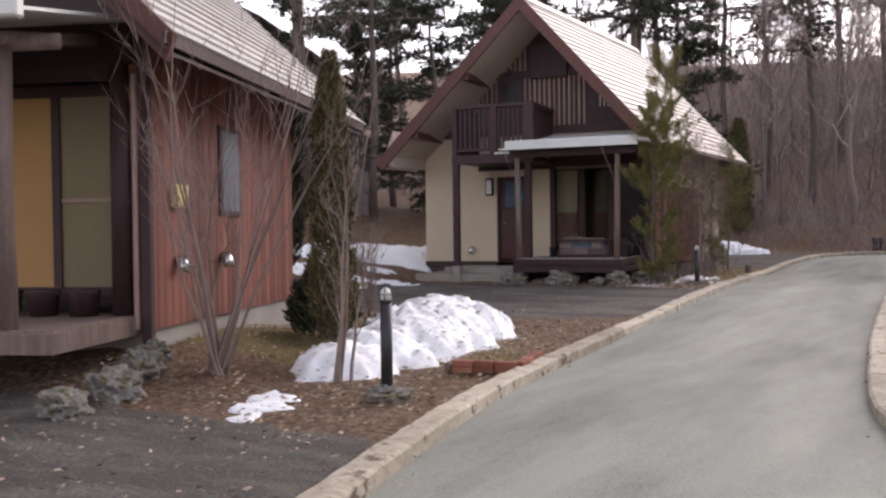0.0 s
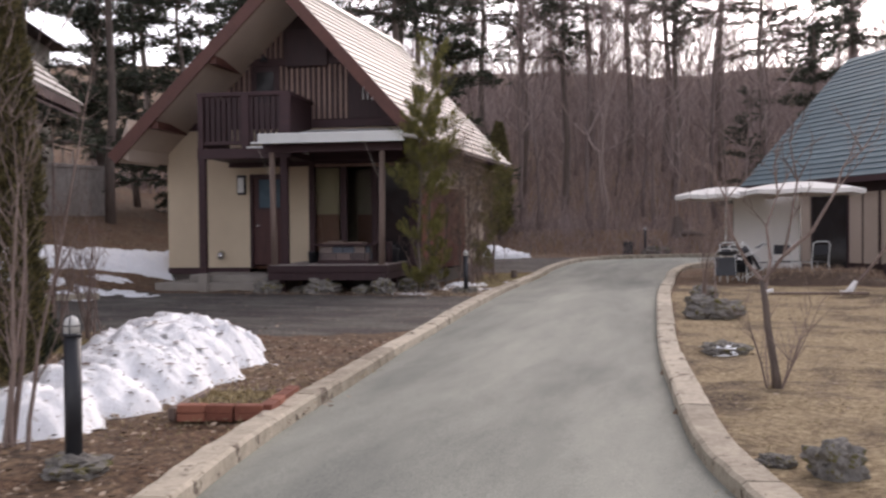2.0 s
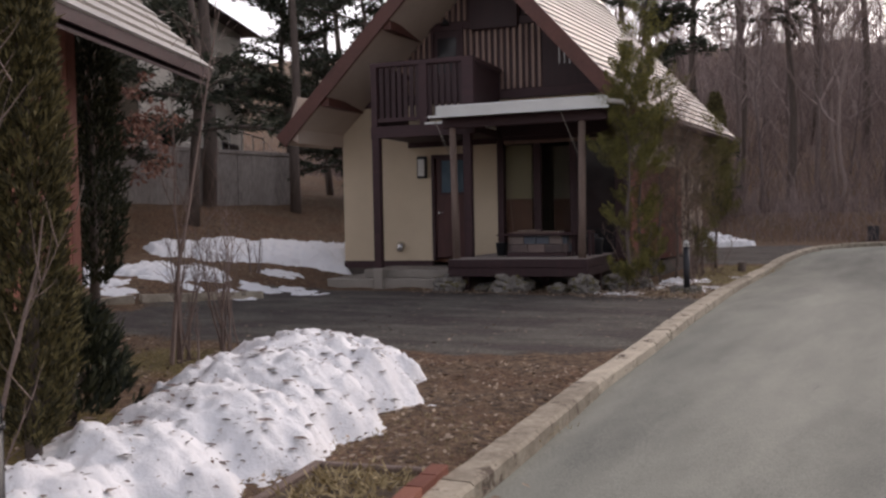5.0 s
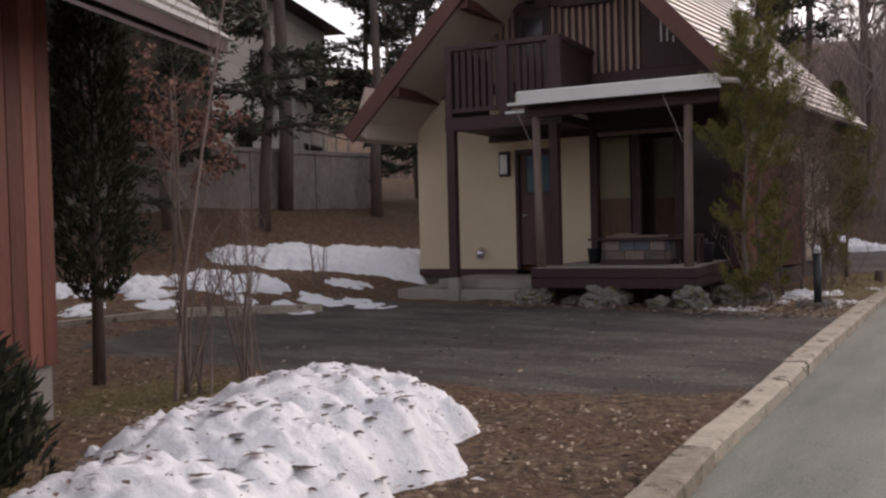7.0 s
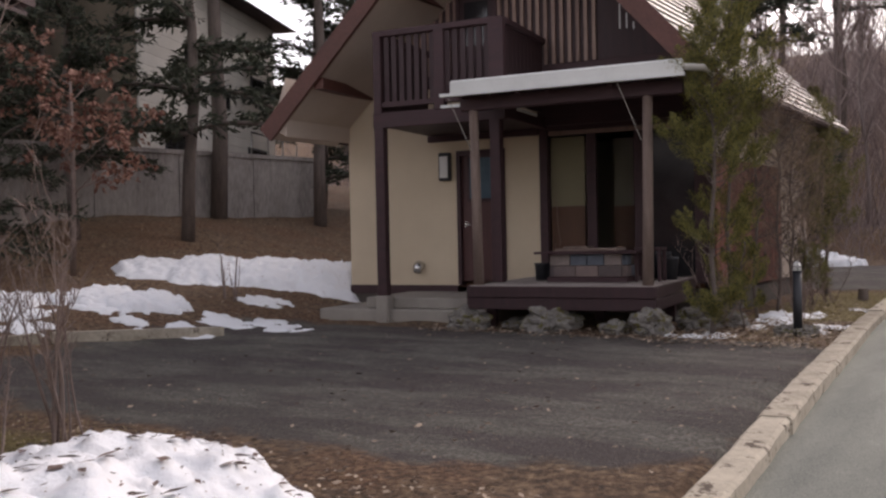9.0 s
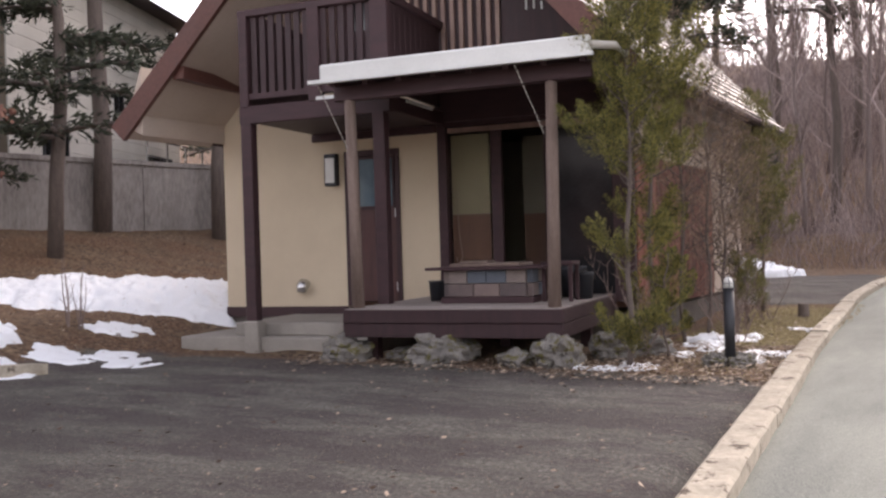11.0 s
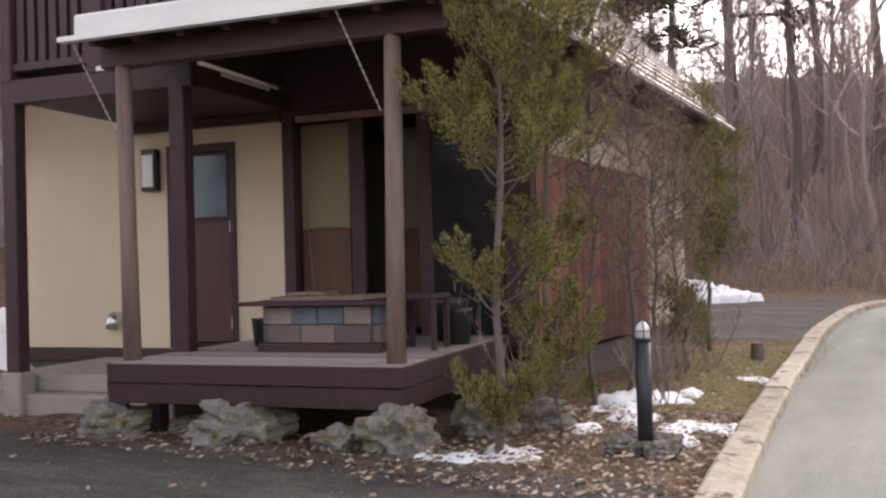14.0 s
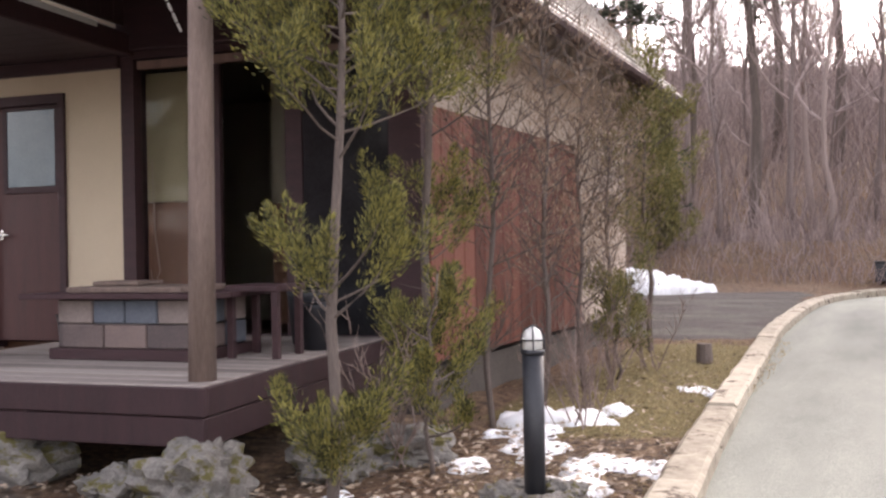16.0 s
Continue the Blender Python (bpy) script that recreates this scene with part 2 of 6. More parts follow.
BROWN_FOLIAGE = material("browned_foliage", (0.17, 0.115, 0.085), (0.42, 0.31, 0.225), 4, 0.85, bump=0.0, fine=30, per_island=0.6)
RED_LEAF = material("rusty_leaves", (0.16, 0.07, 0.05), (0.34, 0.185, 0.135), 4, 0.8, bump=0.0, fine=30, per_island=0.8)
LITTER = material("fallen_leaves", (0.1, 0.065, 0.045), (0.46, 0.36, 0.27), 2, 0.85, bump=0.0, fine=30, per_island=1.0)
STRAW_GRASS = material("dry_grass", (0.24, 0.18, 0.085), (0.55, 0.45, 0.26), 2, 0.85, bump=0.0, fine=30, per_island=0.8)
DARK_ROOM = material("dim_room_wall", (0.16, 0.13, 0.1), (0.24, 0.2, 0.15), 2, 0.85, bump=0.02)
WAINSCOT = material("orange_brown_wainscot", (0.075, 0.028, 0.014), (0.15, 0.062, 0.032), 3, 0.6, bump=0.1, grain=(4, 4, 0.5))
SIDING = material("pale_siding", (0.5, 0.48, 0.44), (0.64, 0.62, 0.57), 1.5, 0.7, bump=0.05, fine=40, per_object=0.2)
GLASS = pane_glass("window_glass")
BLUE_GLASS = material("bluish_frosted_pane", (0.06, 0.1, 0.13), (0.12, 0.18, 0.22), 4, 0.2, bump=0.0)
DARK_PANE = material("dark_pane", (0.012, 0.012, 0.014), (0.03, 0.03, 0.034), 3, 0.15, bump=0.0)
CLOTH = material("canopy_cloth", (0.72, 0.71, 0.69), (0.84, 0.83, 0.81), 2, 0.8, bump=0.05, fine=90)
STEEL = material("bright_steel_tube", (0.5, 0.5, 0.5), (0.7, 0.7, 0.7), 4, 0.25, metal=0.9, bump=0.0)


# ---------- ground, road and kerbs ----------
KERB_LEFT = [(-0.9, 0.2), (-1.15, 2.6), (-1.5, 4.6), (-1.82, 5.8), (-2.08, 6.8), (-2.4, 8.2), (-2.63, 9.6), (-2.8, 11.0), (-2.98, 12.4), (-3.12, 13.6), (-3.22, 15.2),
             (-3.35, 17.0), (-3.47, 19.0), (-3.62, 21.0), (-3.74, 22.6), (-3.87, 25.0), (-3.99, 27.6), (-4.0, 29.5), (-3.8, 32.6), (-3.2, 34.8), (-1.6, 36.8), (2.0, 38.8), (9.0, 41.0)]
KERB_RIGHT = [(2.7, 0.2), (1.98, 3.6), (1.37, 6.0), (0.87, 8.0), (0.56, 9.2), (0.39, 10.4), (0.22, 12.0), (0.05, 13.6), (-0.16, 16.5), (-0.42, 21.0), (-0.51, 25.0), (-0.55, 28.5),
              (-0.1, 30.6), (1.5, 32.2), (5.0, 33.8), (9.5, 35.2)]


def along(line, step):
    """Points at even steps along a smooth line through the given points, each with its direction."""
    dense = []
    for i in range(len(line) - 1):
        p0, p1, p2, p3 = (Vector((*line[min(max(j, 0), len(line) - 1)], 0)) for j in (i - 1, i, i + 1, i + 2))
        for k in range(40):
            u = k / 40
            dense.append(0.5 * ((2 * p1) + (-p0 + p2) * u + (2 * p0 - 5 * p1 + 4 * p2 - p3) * u * u + (-p0 + 3 * p1 - 3 * p2 + p3) * u ** 3))
    dense.append(Vector((*line[-1], 0)))
    out, gone, due = [], 0.0, 0.0
    for a, b in zip(dense, dense[1:]):
        d = (b - a).length
        while gone + d >= due:
            out.append((a.lerp(b, (due - gone) / max(d, 1e-9)), (b - a).normalized()))
            due += step
        gone += d
    return out


def side_of(line, x, y):
    """Which x the line has at y (for lines that climb in y)."""
    for (x0, y0), (x1, y1) in zip(line, line[1:]):
        if y0 <= y <= y1:
            return x0 + (x1 - x0) * (y - y0) / (y1 - y0)
    return line[0][0] if y < line[0][1] else line[-1][0]


def soft_box(x, y, x0, x1, y0, y1, e=0.5):
    return smooth((x - x0) / e + 0.5) * smooth((x1 - x) / e + 0.5) * smooth((y - y0) / e + 0.5) * smooth((y1 - y) / e + 0.5)


def gravel_at(x, y):
    a = soft_box(x, y, -11.4, -3.2, 14.5 + 0.5 * smooth((x + 5.5) / 2.5), 20.15, 1.7)
    b = soft_box(x, y, -14, -1.6, -6, 6.6, 0.8)
    c = soft_box(x, y, -16, -3.9, 28.2, 36, 1.2) * (0 if x < -12.6 else 1)
    return max(a, b, c)


def lawn_at(x, y):
    return smooth((x - side_of(KERB_RIGHT, x, min(y, 28))) / 0.5) * smooth((26 - y) / 4)


def moss_at(x, y):
    a = soft_box(x, y, -5.3, -3.5, 22.6, 28, 1.2)
    b = soft_box(x, y, -7.4, -4.6, 8.6, 10.8, 1.5) * 0.8
    c = soft_box(x, y, -8.6, -6.6, 12.2, 14.0, 1.5) * 0.8
    return max(a, b, c)


def grid_lines(lo, hi, step, far):
    out, d, x = [], step, lo
    left = []
    while x > -far:
        d *= 1.22
        x -= d
        left.append(x)
    out = left[::-1] + [lo + step * i for i in range(int((hi - lo) / step) + 1)]
    d, x = step, out[-1]
    while x < far:
        d *= 1.22
        x += d
        out.append(x)
    return out


def ground_material():
    m = bpy.data.materials.new("yard_ground")
    m.use_nodes = True
    t = m.node_tree
    bsdf = t.nodes["Principled BSDF"]
    co = t.nodes.new("ShaderNodeTexCoord").outputs["Object"]

    def noise_node(scale, detail=6, rough=0.65):
        n = t.nodes.new("ShaderNodeTexNoise")
        n.inputs["Scale"].default_value, n.inputs["Detail"].default_value, n.inputs["Roughness"].default_value = scale, detail, rough
        t.links.new(co, n.inputs["Vector"])
        return n.outputs[0]

    def ramp(src, *stops):
        r = t.nodes.new("ShaderNodeValToRGB")
        while len(r.color_ramp.elements) < len(stops):
            r.color_ramp.elements.new(0.5)
        for e, (p, c) in zip(r.color_ramp.elements, stops):
            e.position, e.color = p, (*c, 1)
        t.links.new(src, r.inputs[0])
        return r.outputs[0]

    def mask(name):
        a = t.nodes.new("ShaderNodeAttribute")
        a.attribute_name = name
        add = t.nodes.new("ShaderNodeMath")
        add.operation = "MULTIPLY_ADD"
        add.inputs[1].default_value = 0.9
        t.links.new(noise_node(1.6), add.inputs[0])
        t.links.new(a.outputs["Fac"], add.inputs[2])
        r = t.nodes.new("ShaderNodeMapRange")
        r.inputs["From Min"].default_value, r.inputs["From Max"].default_value = 0.88, 1.06
        t.links.new(add.outputs[0], r.inputs["Value"])
        return r.outputs[0]

    def over(fac, a, b):
        x = t.nodes.new("ShaderNodeMixRGB")
        t.links.new(fac, x.inputs[0])
        t.links.new(a, x.inputs[1])
        t.links.new(b, x.inputs[2])
        return x.outputs[0]

    leaf = over(ramp(noise_node(0.9), (0.42, (0, 0, 0)), (0.56, (1, 1, 1))), ramp(noise_node(22), (0.36, (0.06, 0.034, 0.02)), (0.52, (0.16, 0.088, 0.05)), (0.66, (0.35, 0.22, 0.13))),
                ramp(noise_node(14), (0.36, (0.05, 0.033, 0.022)), (0.52, (0.16, 0.1, 0.06)), (0.66, (0.34, 0.235, 0.145))))
    gravel = over(ramp(noise_node(0.55), (0.42, (0, 0, 0)), (0.62, (1, 1, 1))),
                  ramp(noise_node(70, 3), (0.35, (0.042, 0.034, 0.034)), (0.55, (0.088, 0.073, 0.069)), (0.72, (0.19, 0.17, 0.155))),
                  ramp(noise_node(55, 3), (0.35, (0.05, 0.045, 0.042)), (0.55, (0.105, 0.096, 0.086)), (0.72, (0.23, 0.21, 0.185))))
    # pale dusty streaks and dark damp ruts along the drive
    stretch = t.nodes.new("ShaderNodeMapping")
    stretch.inputs["Scale"].default_value = (0.55, 1.7, 1.0)
    stretch.inputs["Rotation"].default_value = (0, 0, radians(-14))
    t.links.new(co, stretch.inputs["Vector"])
    rut = t.nodes.new("ShaderNodeTexNoise")
    rut.inputs["Scale"].default_value, rut.inputs["Detail"].default_value, rut.inputs["Roughness"].default_value = 1.0, 8, 0.7
    t.links.new(stretch.outputs[0], rut.inputs["Vector"])
    gravel = over(ramp(rut.outputs[0], (0.46, (0, 0, 0)), (0.62, (0.7, 0.7, 0.7))), gravel,
                  ramp(noise_node(34, 5, 0.75), (0.32, (0.05, 0.047, 0.04)), (0.5, (0.17, 0.165, 0.14)), (0.68, (0.4, 0.385, 0.335))))
    gravel = over(ramp(noise_node(48, 2, 0.5), (0.66, (0, 0, 0)), (0.69, (1, 1, 1))), gravel, ramp(noise_node(5), (0.4, (0.2, 0.13, 0.09)), (0.6, (0.4, 0.33, 0.27))))
    lawn = over(ramp(noise_node(0.7), (0.48, (0, 0, 0)), (0.6, (1, 1, 1))),
                ramp(noise_node(20), (0.36, (0.18, 0.125, 0.065)), (0.52, (0.37, 0.28, 0.16)), (0.66, (0.54, 0.43, 0.27))),
                ramp(noise_node(26), (0.36, (0.05, 0.032, 0.02)), (0.52, (0.14, 0.095, 0.055)), (0.68, (0.33, 0.25, 0.15))))
    moss = ramp(noise_node(28), (0.34, (0.1, 0.075, 0.03)), (0.52, (0.19, 0.15, 0.055)), (0.68, (0.3, 0.24, 0.1)))
    c = over(mask("moss"), leaf, moss)
    c = over(mask("lawn"), c, lawn)
    c = over(mask("gravel"), c, gravel)
    t.links.new(c, bsdf.inputs["Base Color"])
    bsdf.inputs["Roughness"].default_value = 0.92
    b = t.nodes.new("ShaderNodeBump")
    b.inputs["Strength"].default_value, b.inputs["Distance"].default_value = 0.9, 0.045
    t.links.new(noise_node(22, 8, 0.75), b.inputs["Height"])
    t.links.new(b.outputs[0], bsdf.inputs["Normal"])
    return m


def build_ground():
    xs, ys = grid_lines(-17, 9, 0.22, 700), grid_lines(0, 40, 0.22, 900)
    g = Geo()
    marks = {"gravel": [], "lawn": [], "moss": []}
    for y in ys:
        for x in xs:
            near = -20 < x < 12 and -5 < y < 45
            rough = 0.0
            if near:
                gr = gravel_at(x, y)
                rough = (0.035 * (1 - gr) + 0.012) * noise.noise(Vector((x * 1.7, y * 1.7, 0))) + 0.012 * noise.noise(Vector((x * 6, y * 6, 3)))
            else:
                gr = 0
                rough = 0.25 * noise.noise(Vector((x * 0.15, y * 0.15, 0)))
            z = ground_z(x, y) + rough
            # the bed of the road lies a little lower
            if 0 <= y < 40 and side_of(KERB_LEFT, x, y) - 0.02 < x < side_of(KERB_RIGHT, x, min(y, 30)) + 0.02 and near:
                z = ground_z(x, y) - 0.12
            elif near and y >= 30 and x > -3.6 and y < 41:
                z = ground_z(x, y) - 0.12
            g.v.append((x, y, z))
            marks["gravel"].append(gr)
            marks["lawn"].append(lawn_at(x, y) if near else 0)
            marks["moss"].append(moss_at(x, y) if near else 0)
    n = len(xs)
    g.f = [(j * n + i, j * n + i + 1, (j + 1) * n + i + 1, (j + 1) * n + i) for j in range(len(ys) - 1) for i in range(n - 1)]
    me = g.mesh("ground", ground_material(), True)
    for key, vals in marks.items():
        a = me.attributes.new(key, "FLOAT", "POINT")
        a.data.foreach_set("value", vals)
    tagged(new("ground", me), "leaf-strewn yard with dark gravel, dry lawn and a wooded hill", "ground", kind="structure")


ASPHALT = material("worn_asphalt", (0.03, 0.043, 0.045), (0.44, 0.45, 0.385), 0.6, 0.85, bump=0.2, fine=150, grain=(1.3, 0.3, 1), spots=((0.09, 0.095, 0.09), 5, 0.7))


def build_road():
    g = Geo()
    left, right = along(KERB_LEFT, 0.35), along(KERB_RIGHT, 0.35)
    m = 120
    for i in range(m):
        a = left[int(i * (len(left) - 1) / (m - 1))][0]
        b = right[int(i * (len(right) - 1) / (m - 1))][0]
        for k in range(9):
            p = a.lerp(b, k / 8)
            crown = 0.03 * (1 - (2 * k / 8 - 1) ** 2)
            g.v.append((p.x, p.y, ground_z(p.x, p.y) - 0.03 + crown))
    g.f = [(i * 9 + k, i * 9 + k + 1, i * 9 + k + 10, i * 9 + k + 9) for i in range(m - 1) for k in range(8)]
    solid("road", g, ASPHALT, "narrow grey asphalt lane with pale dusty tracks", "road", kind="structure", soft=True)


def build_kerb(name, line, side, label):
    kerb = thing(name, label, "kerb", kind="structure")
    pts = along(line, 0.1)
    i = 0
    r = random.Random(len(name) + side)
    while i < len(pts) - 25:
        n = r.choice((22, 24, 27, 30))
        g = Geo()
        w, h = (0.215 if "left" in name else 0.23) + r.uniform(-0.012, 0.012), 0.09 + r.uniform(-0.012, 0.015)
        seg = pts[i:i + n + 1]
        for k, (p, d) in enumerate(seg):
            q = p + d * (0.006 if k == 0 else -0.006 if k == len(seg) - 1 else 0)
            nrm = Vector((-d.y, d.x, 0)) * side
            z = ground_z(p.x, p.y)
            wob = 0.008 * noise.noise(Vector((p.x * 3, p.y * 3, 5)))
            for u, hh in ((0, -0.15), (0, h - 0.02), (0.025, h), (w - 0.025, h), (w, h - 0.02), (w, -0.15)):
                v = q + nrm * (u + wob)
                g.v.append((v.x, v.y, z + hh + 0.012 * noise.noise(Vector((v.x * 5, v.y * 5, u * 9)))))
        for k in range(len(seg) - 1):
            for u in range(5):
                a = k * 6 + u
                g.f.append((a, a + 1, a + 7, a + 6))
        g.f += [(5, 4, 3, 2, 1, 0), tuple((len(seg) - 1) * 6 + u for u in range(6))]
        part("kerbstone", g, KERB, kerb)
        i += n
    return kerb


build_ground()
build_road()
build_kerb("kerb_left", KERB_LEFT, -1, "worn pale kerb blocks edging the lane")
build_kerb("kerb_right", KERB_RIGHT, -1, "worn pale kerb blocks edging the dry lawn")


# ---------- cottages ----------
def roof_slope(parent, ridge, eave, z_ridge, z_eave, y0, y1, mat, courses, thick=0.14, skew=0.0):
    """One pitched roof side: an underlay slab and lapped metal courses, each its own piece."""
    d = Vector((eave - ridge, 0, z_eave - z_ridge))
    length = d.length
    d.normalize()
    n = Vector((-d.z, 0, d.x))
    if n.z < 0:
        n = -n
    a, b = Vector((ridge, 0, z_ridge)), Vector((eave, 0, z_eave))
    g = Geo()
    low = -n * thick
    g.prism([(p.x, p.z) for p in (a + low, b + low, b, a)], y0 + 0.02, y1 - 0.02)
    slab = part("roof_slope", g.skew(skew, y0), DARK_BEAM, parent)
    step = length / courses
    c = Geo()
    p0, p1 = n * 0.012, d * (step + 0.03) + n * 0.045
    c.prism([(q.x, q.z) for q in (p0, p1, p1 + n * -0.03 - d * 0.004, p0 - n * 0.006)], y0, y1)
    me = c.skew(skew, y0).mesh("roof_course", mat)
    for i in range(courses):
        o = a + d * (step * i)
        piece("roof_course", me, slab, o.x, 0, o.z)
    return slab


def planks(parent, me_cache, axis, fixed, a0, a1, z0, z1, width, mat, name="plank", top=None, out=1, thick=0.022):
    """Upright boards along x or y, sharing a mesh where they have the same height."""
    n = max(1, round((a1 - a0) / width))
    w = (a1 - a0) / n
    for i in range(n):
        a = a0 + w * i
        zt = z1 if top is None else top(a + w / 2)
        key = (mat.name, axis, round(zt - z0, 2), round(w, 3), thick)
        if key not in me_cache:
            g = Geo()
            t0, t1 = (0, thick * out) if out > 0 else (thick * out, 0)
            if axis == "x":
                g.box(0.004, t0, 0, w - 0.004, t1, zt - z0, 0.004)
            else:
                g.box(t0, 0.004, 0, t1, w - 0.004, zt - z0, 0.004)
            me_cache[key] = g.mesh(name, mat)
        piece(name, me_cache[key], parent, *((a, fixed, z0) if axis == "x" else (fixed, a, z0)))


CACHE = {}


DOOR_BROWN = material("red_brown_door", (0.05, 0.019, 0.019), (0.11, 0.043, 0.04), 3, 0.5, bump=0.15, fine=40, grain=(5, 5, 0.5))


COTTAGE_TURN, COTTAGE_AT = 8.0, Vector((-8.0, 22.2, 0.0))


def by_cottage(x, y, z=0.0):
    """A place given in the cottage's own axes, in the world."""
    return COTTAGE_AT + Matrix.Rotation(radians(COTTAGE_TURN), 3, "Z") @ (Vector((x, y, z)) - COTTAGE_AT)


def build_cottage():
    """The cottage with the balcony: gable to the yard, porch deck and awning roof. Its sides lean a little from the square."""
    o = by_cottage(0, 0)
    c = thing("cottage", "steep-roofed cottage with cream plaster walls, balcony and dark wood gable", "house", o.x, o.y, 0, COTTAGE_TURN)
    X0, X1, Y0, Y1, ZB, ZM = -11.5, -5.6, 22.64, 28.2, 0.64, 3.86
    RX, RZ, EL, ER, ZL, ZR, BY, YB = -8.37, 6.84, -12.05, -5.2, 3.2, 3.33, 21.1, 28.95
    K = 0.144

    def roof_under(x):
        return (RZ + (x - RX) * (RZ - ZL) / (RX - EL) if x < RX else RZ - (x - RX) * (RZ - ZR) / (ER - RX)) - 0.2

    # ground-floor front wall in pieces round the door and the large window
    for x0, x1, z0, z1 in ((X0, -9.52, ZB, ZM), (-9.52, -8.7, 2.78, ZM), (-8.7, -8.13, ZB, ZM), (-8.13, X1, 3.06, ZM)):
        part("front_wall", Geo().box(x0, Y0, z0, x1, Y0 + 0.16, z1), PLASTER, c)
    part("base_board", Geo().box(X0 - 0.01, Y0 - 0.02, ZB - 0.12, -9.54, Y0 + 0.1, ZB + 0.02), DARK_BEAM, c)
    # foundation in a darker concrete than the steps
    part("foundation", Geo().box(X0 + 0.03, Y0 + 0.03, 0.0, X1 - 0.03, Y1 - 0.03, ZB - 0.1).skew(K, Y0), material("dark_concrete", (0.06, 0.05, 0.045), (0.15, 0.13, 0.115), 2, 0.9, bump=0.3, fine=40), c)
    # side walls, back wall
    part("side_wall", Geo().box(X0, Y0 + 0.16, ZB, X0 + 0.16, Y1, roof_under(X0) + 0.05).skew(K, Y0), PLASTER, c)
    right = part("side_wall", Geo().box(X1 - 0.16, Y0 + 0.16, ZB, X1, Y1, roof_under(X1) + 0.05).skew(K, Y0), DARK_WOOD, c)
    board = Geo().box(0, 0.004, 0, 0.022, 0.196, 1.92, 0.004).mesh("plank", PLANK_RED)
    for i in range(18):
        y = Y0 + 0.1 + 0.2 * i
        piece("plank", board, right, X1 + K * (y - Y0), y, ZB - 0.05, -math.atan(K))
    part("side_upper_wall", Geo().box(X1 - 0.02, Y0 + 0.1, 2.5, X1 + 0.03, Y1, roof_under(X1) + 0.05).skew(K, Y0), SOFFIT, c)
    part("side_lower_wall", Geo().box(X1 - 0.02, Y0 + 3.71, ZB - 0.05, X1 + 0.026, Y1, 2.5).skew(K, Y0), SOFFIT, c)
    part("back_wall", Geo().prism([(X0, ZB), (X1, ZB), (X1, roof_under(X1)), (RX, roof_under(RX)), (X0, roof_under(X0))], Y1 - 0.16, Y1).skew(K, Y0), PLASTER, c)
    part("inner_floor", Geo().box(X0 + 0.16, Y0 + 0.16, ZB - 0.02, X1 - 0.16, Y1 - 0.16, ZB + 0.06).skew(K, Y0), WAINSCOT, c)
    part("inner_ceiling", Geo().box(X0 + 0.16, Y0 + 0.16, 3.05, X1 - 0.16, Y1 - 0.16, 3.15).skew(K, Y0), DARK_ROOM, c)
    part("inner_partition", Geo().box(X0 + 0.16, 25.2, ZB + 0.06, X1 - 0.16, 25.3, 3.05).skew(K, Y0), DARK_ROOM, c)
    # gable: dark board with pale battens
    gz = ZM
    gable = part("gable", Geo().prism([(X0, gz), (X1, gz), (X1, max(gz, roof_under(X1))), (RX, roof_under(RX)), (X0, max(gz, roof_under(X0)))], Y0 + 0.02, Y0 + 0.14), DARK_WOOD, c)
    x = X0 + 0.35
    while x < X1 - 0.25:
        zt = roof_under(x + 0.03) - 0.04
        for z0, z1 in ((gz + 0.14, min(5.22, zt)), (5.4, zt)):
            if z1 - z0 > 0.08 and not (-9.46 < x < -8.78 and z0 < 5.2) and not (-8.66 < x < -7.62 and z0 > 5.2) and not (x > -7.2):
                part("batten", Geo().box(x, Y0 - 0.03, z0, x + 0.055, Y0 + 0.03, z1), BATTEN, gable)
        x += 0.125
    part("gable_beam", Geo().box(X0 - 0.05, Y0 - 0.06, gz - 0.06, X1 + 0.05, Y0 + 0.1, gz + 0.13, 0.01), DARK_BEAM, gable)
    part("gable_beam", Geo().box(-10.02, Y0 - 0.05, 5.22, -7.0, Y0 + 0.1, 5.38, 0.01), DARK_BEAM, gable)
    part("shutter_box", Geo().box(-8.6, Y0 - 0.12, 5.17, -7.64, Y0 + 0.02, 6.02, 0.015), DARK_WOOD, gable)
    part("gable_panel", Geo().prism([(-7.17, gz + 0.13), (X1, gz + 0.13), (-7.17, roof_under(-7.17) - 0.02)], Y0 - 0.05, Y0 + 0.03), DARK_WOOD, gable)
    # white strips stand for bright sky seen through gaps in the gable
    for i, (z0, z1) in enumerate(((4.4, 4.76), (4.4, 4.62), (4.38, 4.48))):
        part("pale_slat", Geo().box(-6.86 + i * 0.1, Y0 - 0.062, z0, -6.84 + i * 0.1, Y0 - 0.045, z1), WHITE_METAL, gable)
    # balcony door
    bd = part("balcony_door", Geo().box(-9.4, Y0 - 0.05, 3.95, -8.84, Y0 + 0.02, 5.22, 0.01), DARK_WOOD, c)
    part("door_frame", Geo().box(-9.46, Y0 - 0.07, 3.95, -9.4, Y0 + 0.02, 5.27).box(-8.84, Y0 - 0.07, 3.95, -8.78, Y0 + 0.02, 5.27).box(-9.46, Y0 - 0.07, 5.22, -8.78, Y0 + 0.02, 5.3), DARK_BEAM, bd)
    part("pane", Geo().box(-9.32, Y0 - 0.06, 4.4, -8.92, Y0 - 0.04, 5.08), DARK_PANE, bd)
    part("lamp_shade", Geo().tube([(-9.12, Y0 - 0.12, 5.32), (-9.12, Y0 - 0.12, 5.4), (-9.12, Y0 - 0.12, 5.44)], [0.09, 0.06, 0.02], 10), BLACK, bd)
